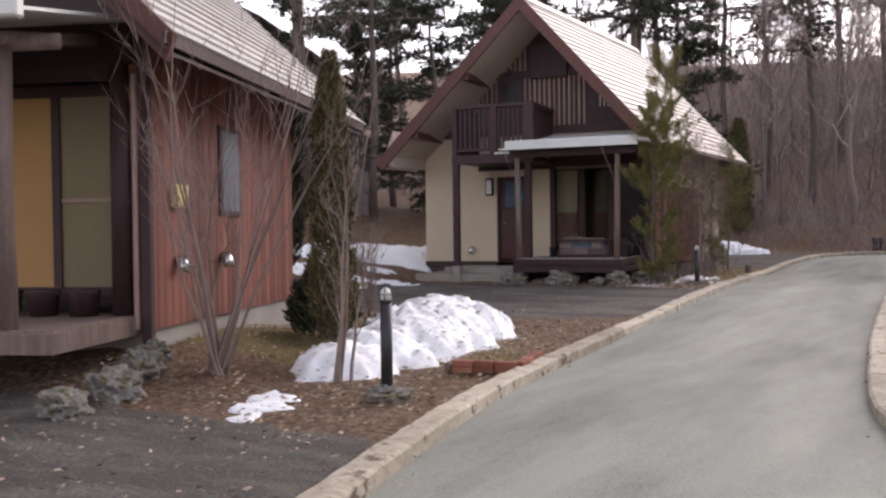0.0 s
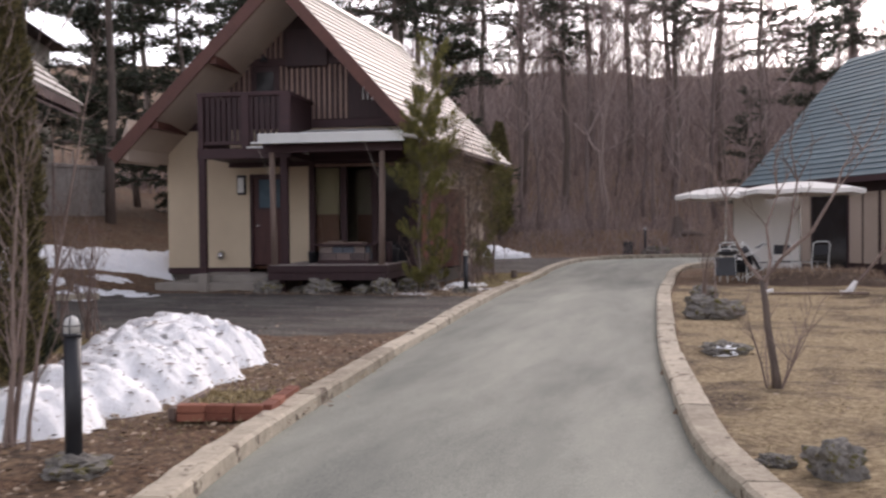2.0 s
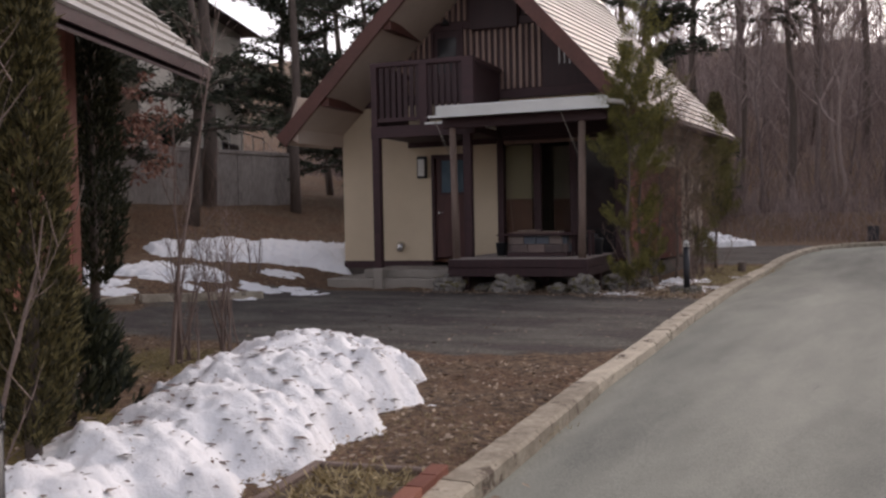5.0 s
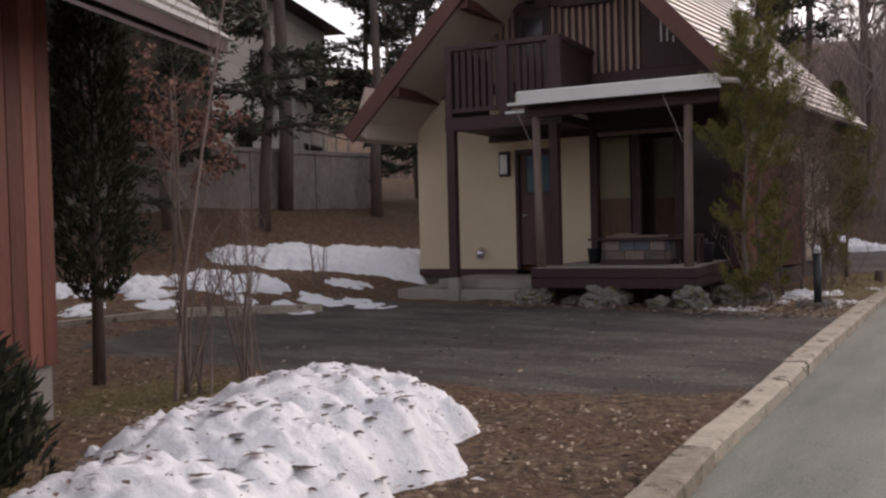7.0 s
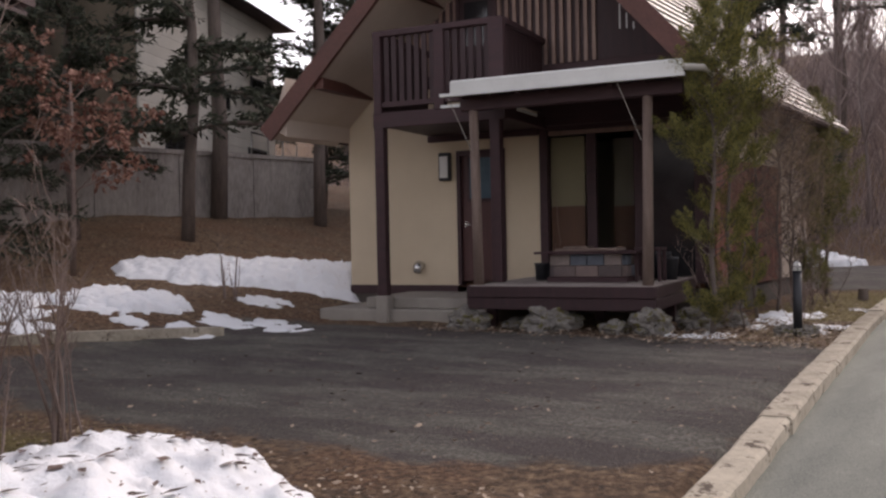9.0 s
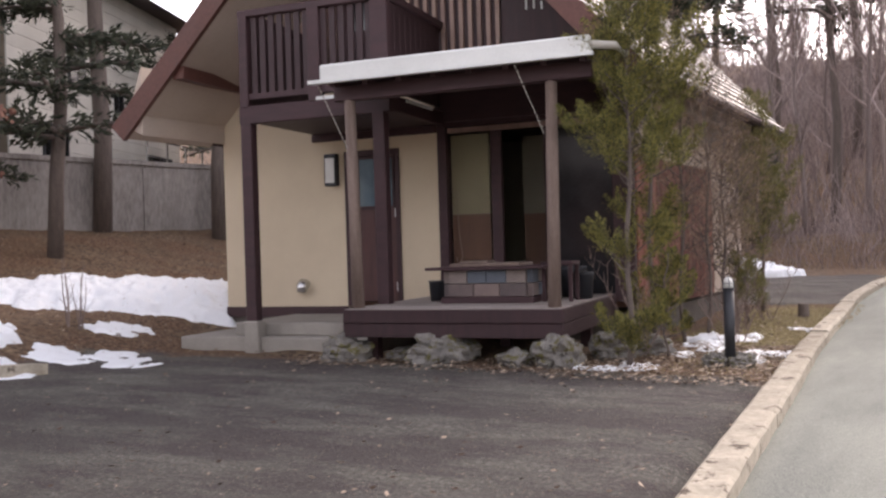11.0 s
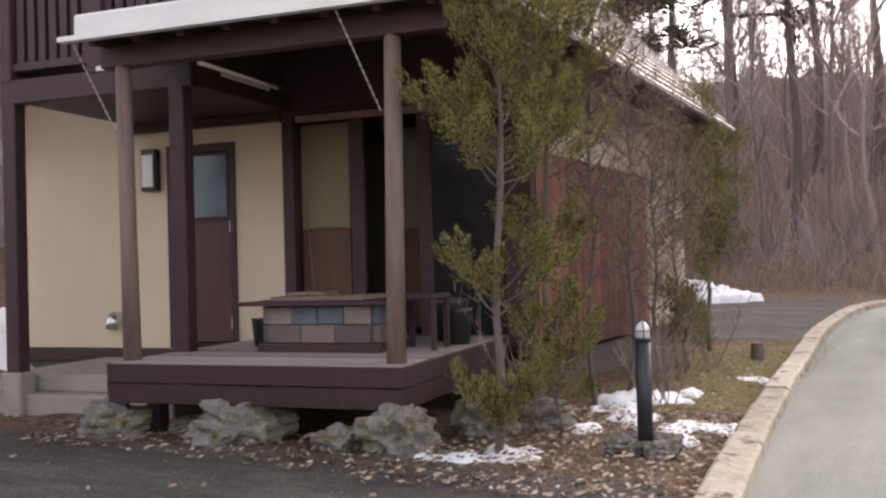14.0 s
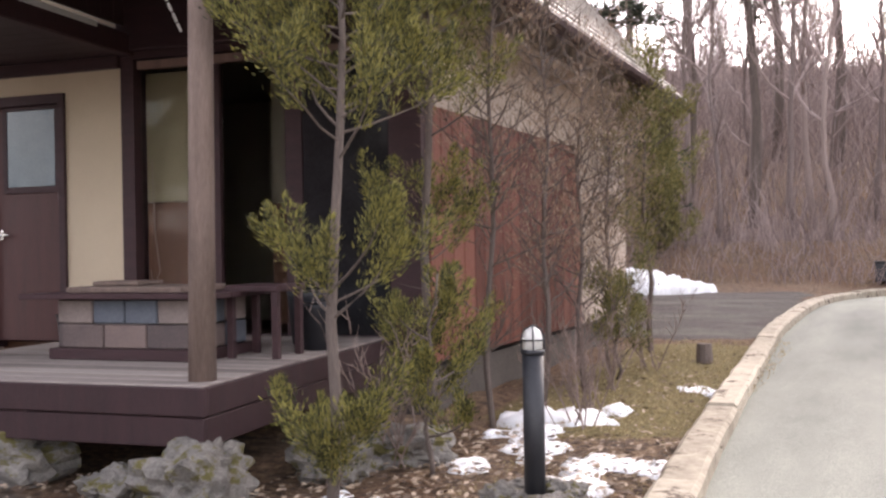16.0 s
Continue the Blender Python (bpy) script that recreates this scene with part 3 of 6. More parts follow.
    # roof
    roof_slope(c, RX, ER, RZ, ZR, BY, YB, ROOF, 22, skew=K)
    roof_slope(c, RX, EL, RZ, ZL, BY, YB, ROOF, 22, skew=K)
    part("ridge_cap", Geo().prism([(RX - 0.14, RZ - 0.06), (RX, RZ + 0.1), (RX + 0.14, RZ - 0.06)], BY - 0.02, YB + 0.02).skew(K, BY), ROOF, c)
    for ex, ez in ((EL, ZL), (ER, ZR)):
        d = Vector((ex - RX, ez - RZ)).normalized()
        nx, nz = -d.y, d.x
        if nz < 0:
            nx, nz = -nx, -nz
        a = Vector((RX, RZ))
        b = Vector((ex, ez)) + d * 0.1
        pts = [(a.x, a.y + 0.05), (b.x + nx * 0.03, b.y + nz * 0.03), (b.x - nx * 0.24, b.y - nz * 0.24), (a.x, a.y - 0.3)]
        part("bargeboard", Geo().prism(pts, BY - 0.05, BY + 0.02), BARGE, c)
        part("bargeboard", Geo().prism(pts, YB - 0.03, YB + 0.04).skew(K, BY), BARGE, c)
        q = [(a.x, a.y - 0.24), (b.x - nx * 0.16, b.y - nz * 0.16), (b.x - nx * 0.19, b.y - nz * 0.19), (a.x, a.y - 0.285)]
        part("soffit", Geo().prism(q, BY + 0.02, Y0 + 0.03).skew(K, BY), SOFFIT, c)
        part("eave_fascia", Geo().box(min(ex, ex + 0.03 * (1 if ex > RX else -1)), BY, ez - 0.16, max(ex, ex + 0.03 * (1 if ex > RX else -1)), YB, ez - 0.01).skew(K, BY), DARK_BEAM, c)
    # closed eave box on the shady side, and purlin ends under the overhang
    part("eave_box", Geo().prism([(EL + 0.1, ZL - 0.05), (X0 - 0.2, 3.02), (X0 - 0.2, 3.92), (EL + 0.1, ZL + 0.02)], BY + 0.03, Y1).skew(K, BY), SOFFIT, c)
    part("purlin", Geo().box(-11.17, BY + 0.02, 3.7, -11.01, Y0, 3.86), BARGE, c)
    part("purlin", Geo().box(-9.84, BY + 0.02, 5.04, -9.68, Y0, 5.2), BARGE, c)
    part("gutter", Geo().tube([(ER + 0.09, BY, ZR - 0.09), (ER + 0.09, YB - 0.05, ZR - 0.11)], [0.055, 0.055], 8).skew(K, BY), DARK_BEAM, c)
    part("soffit_lining", Geo().box(X1, Y0 + 0.1, ZR - 0.24, ER - 0.02, Y1, ZR - 0.2).skew(K, Y0), SOFFIT, c)
    # entrance door
    door = part("entrance_door", Geo().box(-9.46, Y0 + 0.03, 0.72, -8.76, Y0 + 0.08, 2.7, 0.008), DOOR_BROWN, c, "dark wooden door with a bluish pane")
    part("door_frame", Geo().box(-9.52, Y0 - 0.03, 0.66, -9.46, Y0 + 0.14, 2.78).box(-8.76, Y0 - 0.03, 0.66, -8.7, Y0 + 0.14, 2.78).box(-9.46, Y0 - 0.03, 2.7, -8.76, Y0 + 0.14, 2.78), DARK_BEAM, door)
    part("pane", Geo().box(-9.31, Y0 + 0.01, 2.02, -8.82, Y0 + 0.03, 2.66), BLUE_GLASS, door)
    part("pane_frame", Geo().box(-9.35, Y0 + 0.005, 1.97, -9.31, Y0 + 0.04, 2.69).box(-8.82, Y0 + 0.005, 1.97, -8.79, Y0 + 0.04, 2.69).box(-9.31, Y0 + 0.005, 1.97, -8.82, Y0 + 0.04, 2.015).box(-9.31, Y0 + 0.005, 2.665, -8.82, Y0 + 0.04, 2.69), DARK_BEAM, door)
    part("door_handle", Geo().tube([(-9.39, Y0 + 0.03, 1.62), (-9.39, Y0 - 0.02, 1.62), (-9.29, Y0 - 0.02, 1.62)], [0.012] * 3, 6).box(-9.405, Y0 + 0.018, 1.58, -9.375, Y0 + 0.03, 1.66), STEEL, door)
    part("door_hinge", Geo().box(-8.79, Y0 + 0.005, 1.86, -8.762, Y0 + 0.03, 1.98), WHITE_METAL, door)
    part("door_hinge", Geo().box(-8.79, Y0 + 0.005, 0.86, -8.762, Y0 + 0.03, 0.98), WHITE_METAL, door)
    # large porch window: jambs, mullions, panes, sliding panels and what the room shows
    win = part("porch_window", Geo().box(-8.01, Y0 - 0.04, 0.7, X1 - 0.23, Y0 + 0.14, 0.8), DARK_BEAM, c)
    part("window_jamb", Geo().box(-8.13, Y0 - 0.04, 0.7, -8.01, Y0 + 0.14, 3.06), DARK_BEAM, win)
    part("window_jamb", Geo().box(X1 - 0.23, Y0 - 0.04, 0.7, X1 + 0.02, Y0 + 0.14, 3.06), DARK_BEAM, win)
    part("window_head", Geo().box(-8.01, Y0 - 0.04, 3.0, X1 - 0.23, Y0 + 0.14, 3.06), DARK_BEAM, win)
    part("head_track", Geo().box(-7.99, Y0 - 0.02, 2.92, X1 - 0.25, Y0 + 0.03, 2.985), BATTEN, win)
    for x in (-7.34, -6.63):
        part("sash", Geo().box(x - 0.07, Y0 + 0.02, 0.8, x + 0.07, Y0 + 0.08, 2.99), DARK_BEAM, win)
    for x0, x1 in ((-8.0, -7.42), (-7.26, -6.71), (-6.55, X1 - 0.24)):
        p = part("pane", Geo().box(x0, Y0 + 0.045, 0.8, x1, Y0 + 0.055, 2.92), GLASS, win)
        p.visible_shadow = False
    part("paper_panel", Geo().box(-7.99, Y0 + 0.1, 1.86, -7.46, Y0 + 0.12, 2.9), CREAM, win)
    part("lower_panel", Geo().box(-7.99, Y0 + 0.1, 0.82, -7.46, Y0 + 0.13, 1.85), WAINSCOT, win)
    inner = part("inner_panel", Geo().box(-7.2, Y0 + 0.75, 0.82, -6.8, Y0 + 0.78, 1.85), WAINSCOT, win)
    # the room's dimness is put into this upper panel's colour
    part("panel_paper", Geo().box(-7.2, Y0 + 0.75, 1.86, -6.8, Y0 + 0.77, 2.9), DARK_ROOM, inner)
    part("pull_cord", Geo().tube([(-7.9, Y0 + 0.035, 2.2), (-7.88, Y0 + 0.035, 1.6), (-7.84, Y0 + 0.035, 1.3), (-7.9, Y0 + 0.035, 1.16), (-7.93, Y0 + 0.035, 1.3)], [0.005] * 5, 5), LOG, win)
    # near-black sheet with a cross rail over the right pane
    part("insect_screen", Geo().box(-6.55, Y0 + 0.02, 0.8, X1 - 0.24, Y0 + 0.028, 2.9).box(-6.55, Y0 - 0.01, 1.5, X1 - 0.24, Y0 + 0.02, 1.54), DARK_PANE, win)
    # fascia over the window, porch roof, rafters, posts
    part("porch_lintel", Geo().box(-8.13, Y0 - 0.1, 3.06, X1 + 0.05, Y0 - 0.0, 3.66, 0.01), DARK_BEAM, c)
    AX0, AX1, AY, AZ = -8.39, -5.46, 20.04, 3.26
    aw = part("porch_roof", Geo().add([(AX0, AY, AZ + 0.06), (AX1, AY, AZ + 0.06), (AX1, Y0 - 0.05, 3.76), (AX0, Y0 - 0.05, 3.76), (AX0, AY, AZ + 0.03), (AX1, AY, AZ + 0.03), (AX1, Y0 - 0.05, 3.72), (AX0, Y0 - 0.05, 3.72)],
                                      [(0, 1, 2, 3), (7, 6, 5, 4), (0, 4, 5, 1), (1, 5, 6, 2), (2, 6, 7, 3), (3, 7, 4, 0)]), WHITE_METAL, c, "white metal porch roof")
    part("front_gutter", Geo().box(AX0, AY - 0.07, AZ - 0.03, AX1, AY, AZ + 0.15, 0.02).box(AX0 - 0.13, AY - 0.09, AZ - 0.05, AX1 + 0.02, AY - 0.02, AZ - 0.012), WHITE_METAL, aw)
    part("downspout", Geo().tube([(AX1 - 0.02, AY - 0.03, AZ + 0.06), (AX1 + 0.22, AY + 0.02, AZ + 0.03), (AX1 + 0.3, AY + 0.14, AZ - 0.04)], [0.04, 0.04, 0.036], 10), SIDING, aw, soft=True)
    # added dark sheet stands for the shade under the white roof
    part("roof_lining", Geo().add([(AX0 + 0.02, AY + 0.3, 3.33), (AX1 - 0.02, AY + 0.3, 3.33), (AX1 - 0.02, Y0 - 0.11, 3.69), (AX0 + 0.02, Y0 - 0.11, 3.69), (AX0 + 0.02, AY + 0.3, 3.31), (AX1 - 0.02, AY + 0.3, 3.31), (AX1 - 0.02, Y0 - 0.11, 3.67), (AX0 + 0.02, Y0 - 0.11, 3.67)],
                                  [(0, 1, 2, 3), (7, 6, 5, 4), (0, 4, 5, 1), (1, 5, 6, 2), (2, 6, 7, 3), (3, 7, 4, 0)]), DARK_WOOD, aw)
    for i in range(8):
        x = AX0 + 0.1 + i * (AX1 - AX0 - 0.2) / 7
        part("rafter", Geo().beam((x, AY + 0.02, AZ - 0.03), (x, Y0 - 0.1, 3.65), 0.06, 0.1), DARK_BEAM, aw)
    part("plate_beam", Geo().box(AX0 + 0.02, 20.24, 3.05, AX1 - 0.05, 20.36, 3.22, 0.01), DARK_BEAM, aw)
    for x, lean in ((-8.17, -0.03), (-5.97, 0.03)):
        part("porch_post", Geo().tube([(x, 20.3, 0.79), (x + lean * 0.4, 20.3, 1.7), (x + lean, 20.3, 3.06)], [0.07, 0.064, 0.06], 12), LOG, c, "weathered round log post", True)
    for x in (-8.17, -5.97):
        g = Geo()
        for k in range(14):
            a, b = Vector((x - 0.26, 20.02, 3.2)), Vector((x - 0.03, 20.22, 2.52))
            p, q = a.lerp(b, k / 14), a.lerp(b, (k + 0.8) / 14)
            g.tube([p, q], [0.008, 0.008], 5)
        part("rain_chain", g, CONCRETE, c)
    # balcony
    BX0, BX1, BY0 = -9.98, -8.06, 20.94
    BM = -8.98
    bal = part("balcony", Geo().box(BX0, BY0 + 0.02, 3.1, BX1, Y0, 3.2), DARK_BEAM, c)
    part("rim_beam", Geo().box(BX0 - 0.06, BY0 - 0.04, 3.0, BX1 + 0.06, BY0 + 0.06, 3.22, 0.012), DARK_BEAM, bal)
    part("rim_beam", Geo().box(BX1 - 0.04, BY0 + 0.06, 3.02, BX1 + 0.06, Y0, 3.2, 0.012), DARK_BEAM, bal)
    for i in range(9):
        part("soffit_board", Geo().box(BX0 + 0.02, BY0 + 0.065 + i * 0.178, 3.04, BX1 - 0.045, BY0 + 0.237 + i * 0.178, 3.1), DARK_WOOD, bal)
    part("ledger", Geo().box(BX0 - 0.02, Y0 - 0.07, 2.94, -8.14, Y0 - 0.004, 3.04, 0.008), DARK_BEAM, bal)
    part("top_rail", Geo().box(BX0 - 0.05, BY0 - 0.05, 4.3, BX1 + 0.05, BY0 + 0.06, 4.39, 0.012).box(BX1 - 0.05, BY0 + 0.06, 4.3, BX1 + 0.06, Y0, 4.39, 0.012).box(BX0 - 0.05, BY0 + 0.06, 4.3, BX0 + 0.05, Y0, 4.39, 0.012), DARK_BEAM, bal)
    part("bottom_rail", Geo().box(BX0, BY0 - 0.02, 3.3, BX1, BY0 + 0.04, 3.37), DARK_BEAM, bal)
    for x, w in ((BX0 + 0.02, 0.06), (BM, 0.08), (BX1 - 0.06, 0.11)):
        part("newel", Geo().box(x - w, BY0 - 0.05, 3.2, x + w, BY0 + 0.07, 4.33, 0.01), DARK_BEAM, bal)
    me = Geo().box(-0.04, -0.015, 0, 0.04, 0.015, 0.98, 0.004).mesh("baluster", DARK_WOOD)
    n = 14
    for i in range(n):
        x = BX0 + 0.16 + i * (BX1 - BX0 - 0.36) / (n - 1)
        if abs(x - BM) > 0.1:
            piece("baluster", me, bal, x, BY0 + 0.01, 3.33)
    me2 = Geo().box(-0.015, -0.075, 0, 0.015, 0.075, 1.06, 0.004).mesh("side_board", DARK_WOOD)
    for i in range(10):
        piece("side_board", me2, bal, BX1, BY0 + 0.16 + i * 0.155, 3.26)
        piece("side_board", me2, bal, BX0, BY0 + 0.16 + i * 0.155, 3.26)
    part("pale_strip", Geo().box(-8.95, BY0 - 0.055, 3.21, -8.3, BY0 - 0.042, 3.25), WHITE_METAL, bal)
    part("pale_strip", Geo().box(BX1 + 0.061, BY0 + 0.4, 3.16, BX1 + 0.075, Y0 - 0.5, 3.2), WHITE_METAL, bal)
    for x in (BX0 + 0.03, BX1 - 0.1):
        part("balcony_post", Geo().box(x - 0.075, BY0 - 0.04, 0.52 if x < -9 else 0.79, x + 0.075, BY0 + 0.1, 3.02, 0.01), DARK_BEAM, c)
    part("post_footing", Geo().box(BX0 - 0.07, BY0 - 0.06, 0.2, BX0 + 0.13, BY0 + 0.14, 0.6, 0.015), CONCRETE, c)
    # wall lamp and vent hood
    lamp = part("wall_lamp", Geo().box(-9.8, Y0 - 0.1, 2.32, -9.61, Y0, 2.76, 0.012), BLACK, c)
    part("lamp_glass", Geo().box(-9.775, Y0 - 0.115, 2.36, -9.635, Y0 - 0.1, 2.7, 0.005), WHITE_GLASS, lamp)
    part("vent_hood", Geo().tube([(-10.2, Y0, 0.97), (-10.2, Y0 - 0.06, 0.97), (-10.2, Y0 - 0.1, 0.94), (-10.2, Y0 - 0.12, 0.86)], [0.075, 0.085, 0.08, 0.06], 12), STEEL, c, soft=True)
    # porch deck of boards on a rim
    DX0, DX1, DY = -8.24, -5.86, 20.12
    deck = part("deck", Geo().box(DX0 + 0.03, DY + 0.04, 0.64, DX1 - 0.03, Y0 - 0.02, 0.76), DARK_BEAM, c)
    nb = 16
    w = (Y0 - 0.02 - DY) / nb
    me3 = Geo().box(DX0, 0.003, 0, DX1, w - 0.003, 0.035, 0.003).mesh("deck_board", material("worn_deck_board", (0.19, 0.16, 0.15), (0.42, 0.37, 0.34), 3, 0.8, bump=0.3, fine=30, grain=(0.5, 5, 5), per_object=0.3))
    for i in range(nb):
        piece("deck_board", me3, deck, 0, DY + i * w, 0.762)
    for q in ((DX0, DY - 0.03, 0.65, DX1 + 0.03, DY, 0.79), (DX0, DY - 0.022, 0.5, DX1 + 0.02, DY, 0.644), (DX1, DY, 0.65, DX1 + 0.03, Y0, 0.79),
              (DX1, DY, 0.5, DX1 + 0.022, Y0, 0.644), (DX0 - 0.03, DY, 0.55, DX0, Y0, 0.79)):
        part("deck_fascia", Geo().box(*q, 0.006), DARK_WOOD, deck)
    for x in (DX0 + 0.2, -7.05, DX1 - 0.2):
        for y in (DY + 0.3, 22.0):
            part("deck_foot", Geo().box(x - 0.06, y - 0.06, 0.1, x + 0.06, y + 0.06, 0.64), DARK_BEAM, deck)
    # entrance steps
    part("step", Geo().box(-11.05, 20.95, 0.0, -8.28, Y0 - 0.03, 0.4, 0.015), CONCRETE, c, "wide low concrete step")
    part("step", Geo().box(-10.36, 21.15, 0.4, -8.28, Y0 - 0.03, 0.56, 0.015), CONCRETE, c)
    return c


def build_neighbour_cottage():
    """The cottage beside the start: plank side wall, shoji porch and pale roof, turned to the lane."""
    c = thing("plank_cottage", "red-brown plank cottage with a pale metal roof and shoji porch", "house", -5.8, 7.85, 0.0, 22.5)
    # local axes: x to the right along the front, y to the back; the right wall stands at x = 0
    ZB, RW, D, ZE = 0.48, 6.2, 4.55, 3.17
    ER, EX, RZ = 0.72, -RW / 2, 6.85
    slope = (RZ - ZE) / (ER - EX)

    def under(x):
        return RZ - abs(x - EX) * slope - 0.2

    wall = part("side_wall", Geo().box(-0.14, 0, ZB, 0, D, under(0)), DARK_WOOD, c)
    planks(wall, CACHE, "y", 0.0, 0.0, D, ZB, under(0) - 0.05, 0.17, PLANK_RED)
    part("foundation", Geo().box(-RW, 0.05, -0.1, -0.02, D - 0.03, ZB), CONCRETE, c)
    part("front_wall", Geo().box(-0.3, 0, ZB, -0.14, 0.14, 3.1), DARK_WOOD, c)
    planks(c, CACHE, "x", 0.0, -0.2, -0.06, ZB, 3.1, 0.17, PLANK_RED, out=-1)
    part("front_gable", Geo().prism([(-RW, 2.95), (0, 2.95), (0, under(0)), (EX, under(EX)), (-RW, under(-RW))], 0.0, 0.14), DARK_WOOD, c)
    part("back_wall", Geo().prism([(-RW, ZB), (0, ZB), (0, under(0)), (EX, under(EX)), (-RW, under(-RW))], D - 0.14, D), DARK_WOOD, c)
    part("far_wall", Geo().box(-RW, 0.14, ZB, -RW + 0.14, D - 0.14, under(0)), DARK_WOOD, c)
    part("corner_board", Geo().box(-0.05, -0.06, 0.2, 0.05, 0.03, under(0), 0.006), DARK_BEAM, c)
    part("downpipe", Geo().tube([(-0.1, -0.05, 0.5), (-0.1, -0.05, 3.0)], [0.03, 0.03], 8), material("pinkish_pipe", (0.3, 0.2, 0.18), (0.42, 0.3, 0.27), 4, 0.5, bump=0), c)
    part("corner_post", Geo().tube([(-0.24, -0.06, 0.6), (-0.24, -0.06, 3.1)], [0.1, 0.09], 12), DARK_WOOD, c, soft=True)
    # shoji panels in the recess
    for i, (x0, x1, m) in enumerate(((-1.09, -0.46, CREAM), (-1.74, -1.16, STRAW), (-2.42, -1.81, STRAW))):
        s = part("shoji", Geo().box(x0, 0.3, 0.9, x1, 0.33, 2.85), m, c, "paper sliding panel")
        part("panel_frame", Geo().box(x0 - 0.035, 0.27, 0.7, x0 + 0.01, 0.35, 2.95).box(x1 - 0.01, 0.27, 0.7, x1 + 0.035, 0.35, 2.95).box(x0, 0.27, 2.85, x1, 0.35, 2.95).box(x0, 0.27, 0.7, x1, 0.35, 0.9), DARK_BEAM, s)
        if i == 0:
            part("panel_rail", Geo().box(x0, 0.285, 1.77, x1, 0.34, 1.81), BATTEN, s)
    part("recess_wall", Geo().box(-RW, 0.36, 0.5, -0.3, 0.44, 3.1), DARK_WOOD, c)
    part("recess_lintel", Geo().box(-RW, -0.02, 2.95, -0.3, 0.3, 3.12), DARK_BEAM, c)
    part("window", Geo().box(0.0, 1.76, 1.64, 0.05, 2.4, 2.7, 0.008), DARK_BEAM, c)
    part("window_pane", Geo().box(0.045, 1.82, 1.7, 0.06, 2.34, 2.64), material("greyed_pane", (0.12, 0.13, 0.14), (0.3, 0.31, 0.33), 2, 0.15, bump=0), c)
    part("meter_box", Geo().box(0.02, 0.47, 1.71, 0.1, 0.76, 1.95, 0.012), material("yellowed_plastic", (0.66, 0.53, 0.18), (0.82, 0.7, 0.3), 4, 0.5, bump=0.05), c)
    for y, z in ((0.59, 1.1), (1.81, 1.11)):
        part("vent_hood", Geo().tube([(0.02, y, z + 0.05), (0.09, y, z + 0.05), (0.12, y, z), (0.13, y, z - 0.07)], [0.06, 0.075, 0.075, 0.06], 10), STEEL, c, soft=True)
    # roof
    roof_slope(c, EX, ER, RZ, ZE, -1.02, 6.2, ROOF, 24)
    roof_slope(c, EX, 2 * EX - ER, RZ, ZE, -1.02, 6.2, ROOF, 24)
    for s in (1, -1):
        e = EX + s * (ER - EX)
        part("bargeboard", Geo().prism([(EX, RZ + 0.04), (e + 0.08 * s, ZE - 0.02), (e, ZE - 0.26), (EX, RZ - 0.3)], -1.07, -1.0), BARGE, c)
        part("eave_fascia", Geo().box(min(e, e + 0.03 * s), -1.15, ZE - 0.12, max(e, e + 0.03 * s), 6.1, ZE - 0.01), DARK_BEAM, c)
        part("soffit", Geo().prism([(EX, RZ - 0.24), (e, ZE - 0.16), (e, ZE - 0.19), (EX, RZ - 0.28)], -1.13, 6.05), DARK_WOOD, c)
    # porch: deck, posts and the edge of its awning
    deck = part("deck", Geo().box(-5.0, -1.5, 0.46, -0.14, 0.3, 0.6), DARK_BEAM, c)
    me = Geo().box(-5.0, 0.003, 0, -0.12, 0.147, 0.035, 0.003).mesh("deck_board", LOG)
    for i in range(12):
        piece("deck_board", me, deck, 0, -1.5 + i * 0.15, 0.602)
    part("deck_fascia", Geo().box(-0.14, -1.52, 0.44, -0.1, 0.0, 0.62, 0.006).box(-5.0, -1.54, 0.44, -0.1, -1.5, 0.62, 0.006), LOG, deck)
    for x, y in ((-0.58, -1.4), (-4.6, -1.4)):
        part("porch_post", Geo().tube([(x, y, 0.55), (x - 0.02, y, 1.9), (x, y, 3.1)], [0.085, 0.08, 0.075], 12), LOG, c, soft=True)
    for i in range(4):
        part("rafter", Geo().tube([(-0.5 - i * 1.2, -1.9, 3.0), (-0.5 - i * 1.2, 0.0, 3.35)], [0.06, 0.06], 8), LOG, c, soft=True)
    part("cross_pole", Geo().tube([(-5.0, -1.35, 3.06), (-0.1, -1.35, 3.06)], [0.07, 0.07], 10), LOG, c, soft=True)
    part("porch_roof", Geo().box(-5.0, -2.1, 3.1, 0.0, -1.98, 3.28, 0.02).add([(-5, -2.0, 3.2), (0.0, -2.0, 3.2), (0.0, 0, 3.55), (-5, 0, 3.55), (-5, -2.0, 3.17), (0.0, -2.0, 3.17), (0.0, 0, 3.52), (-5, 0, 3.52)],
         [(0, 1, 2, 3), (7, 6, 5, 4), (0, 4, 5, 1), (1, 5, 6, 2), (2, 6, 7, 3), (3, 7, 4, 0)]), WHITE_METAL, c)
    return c


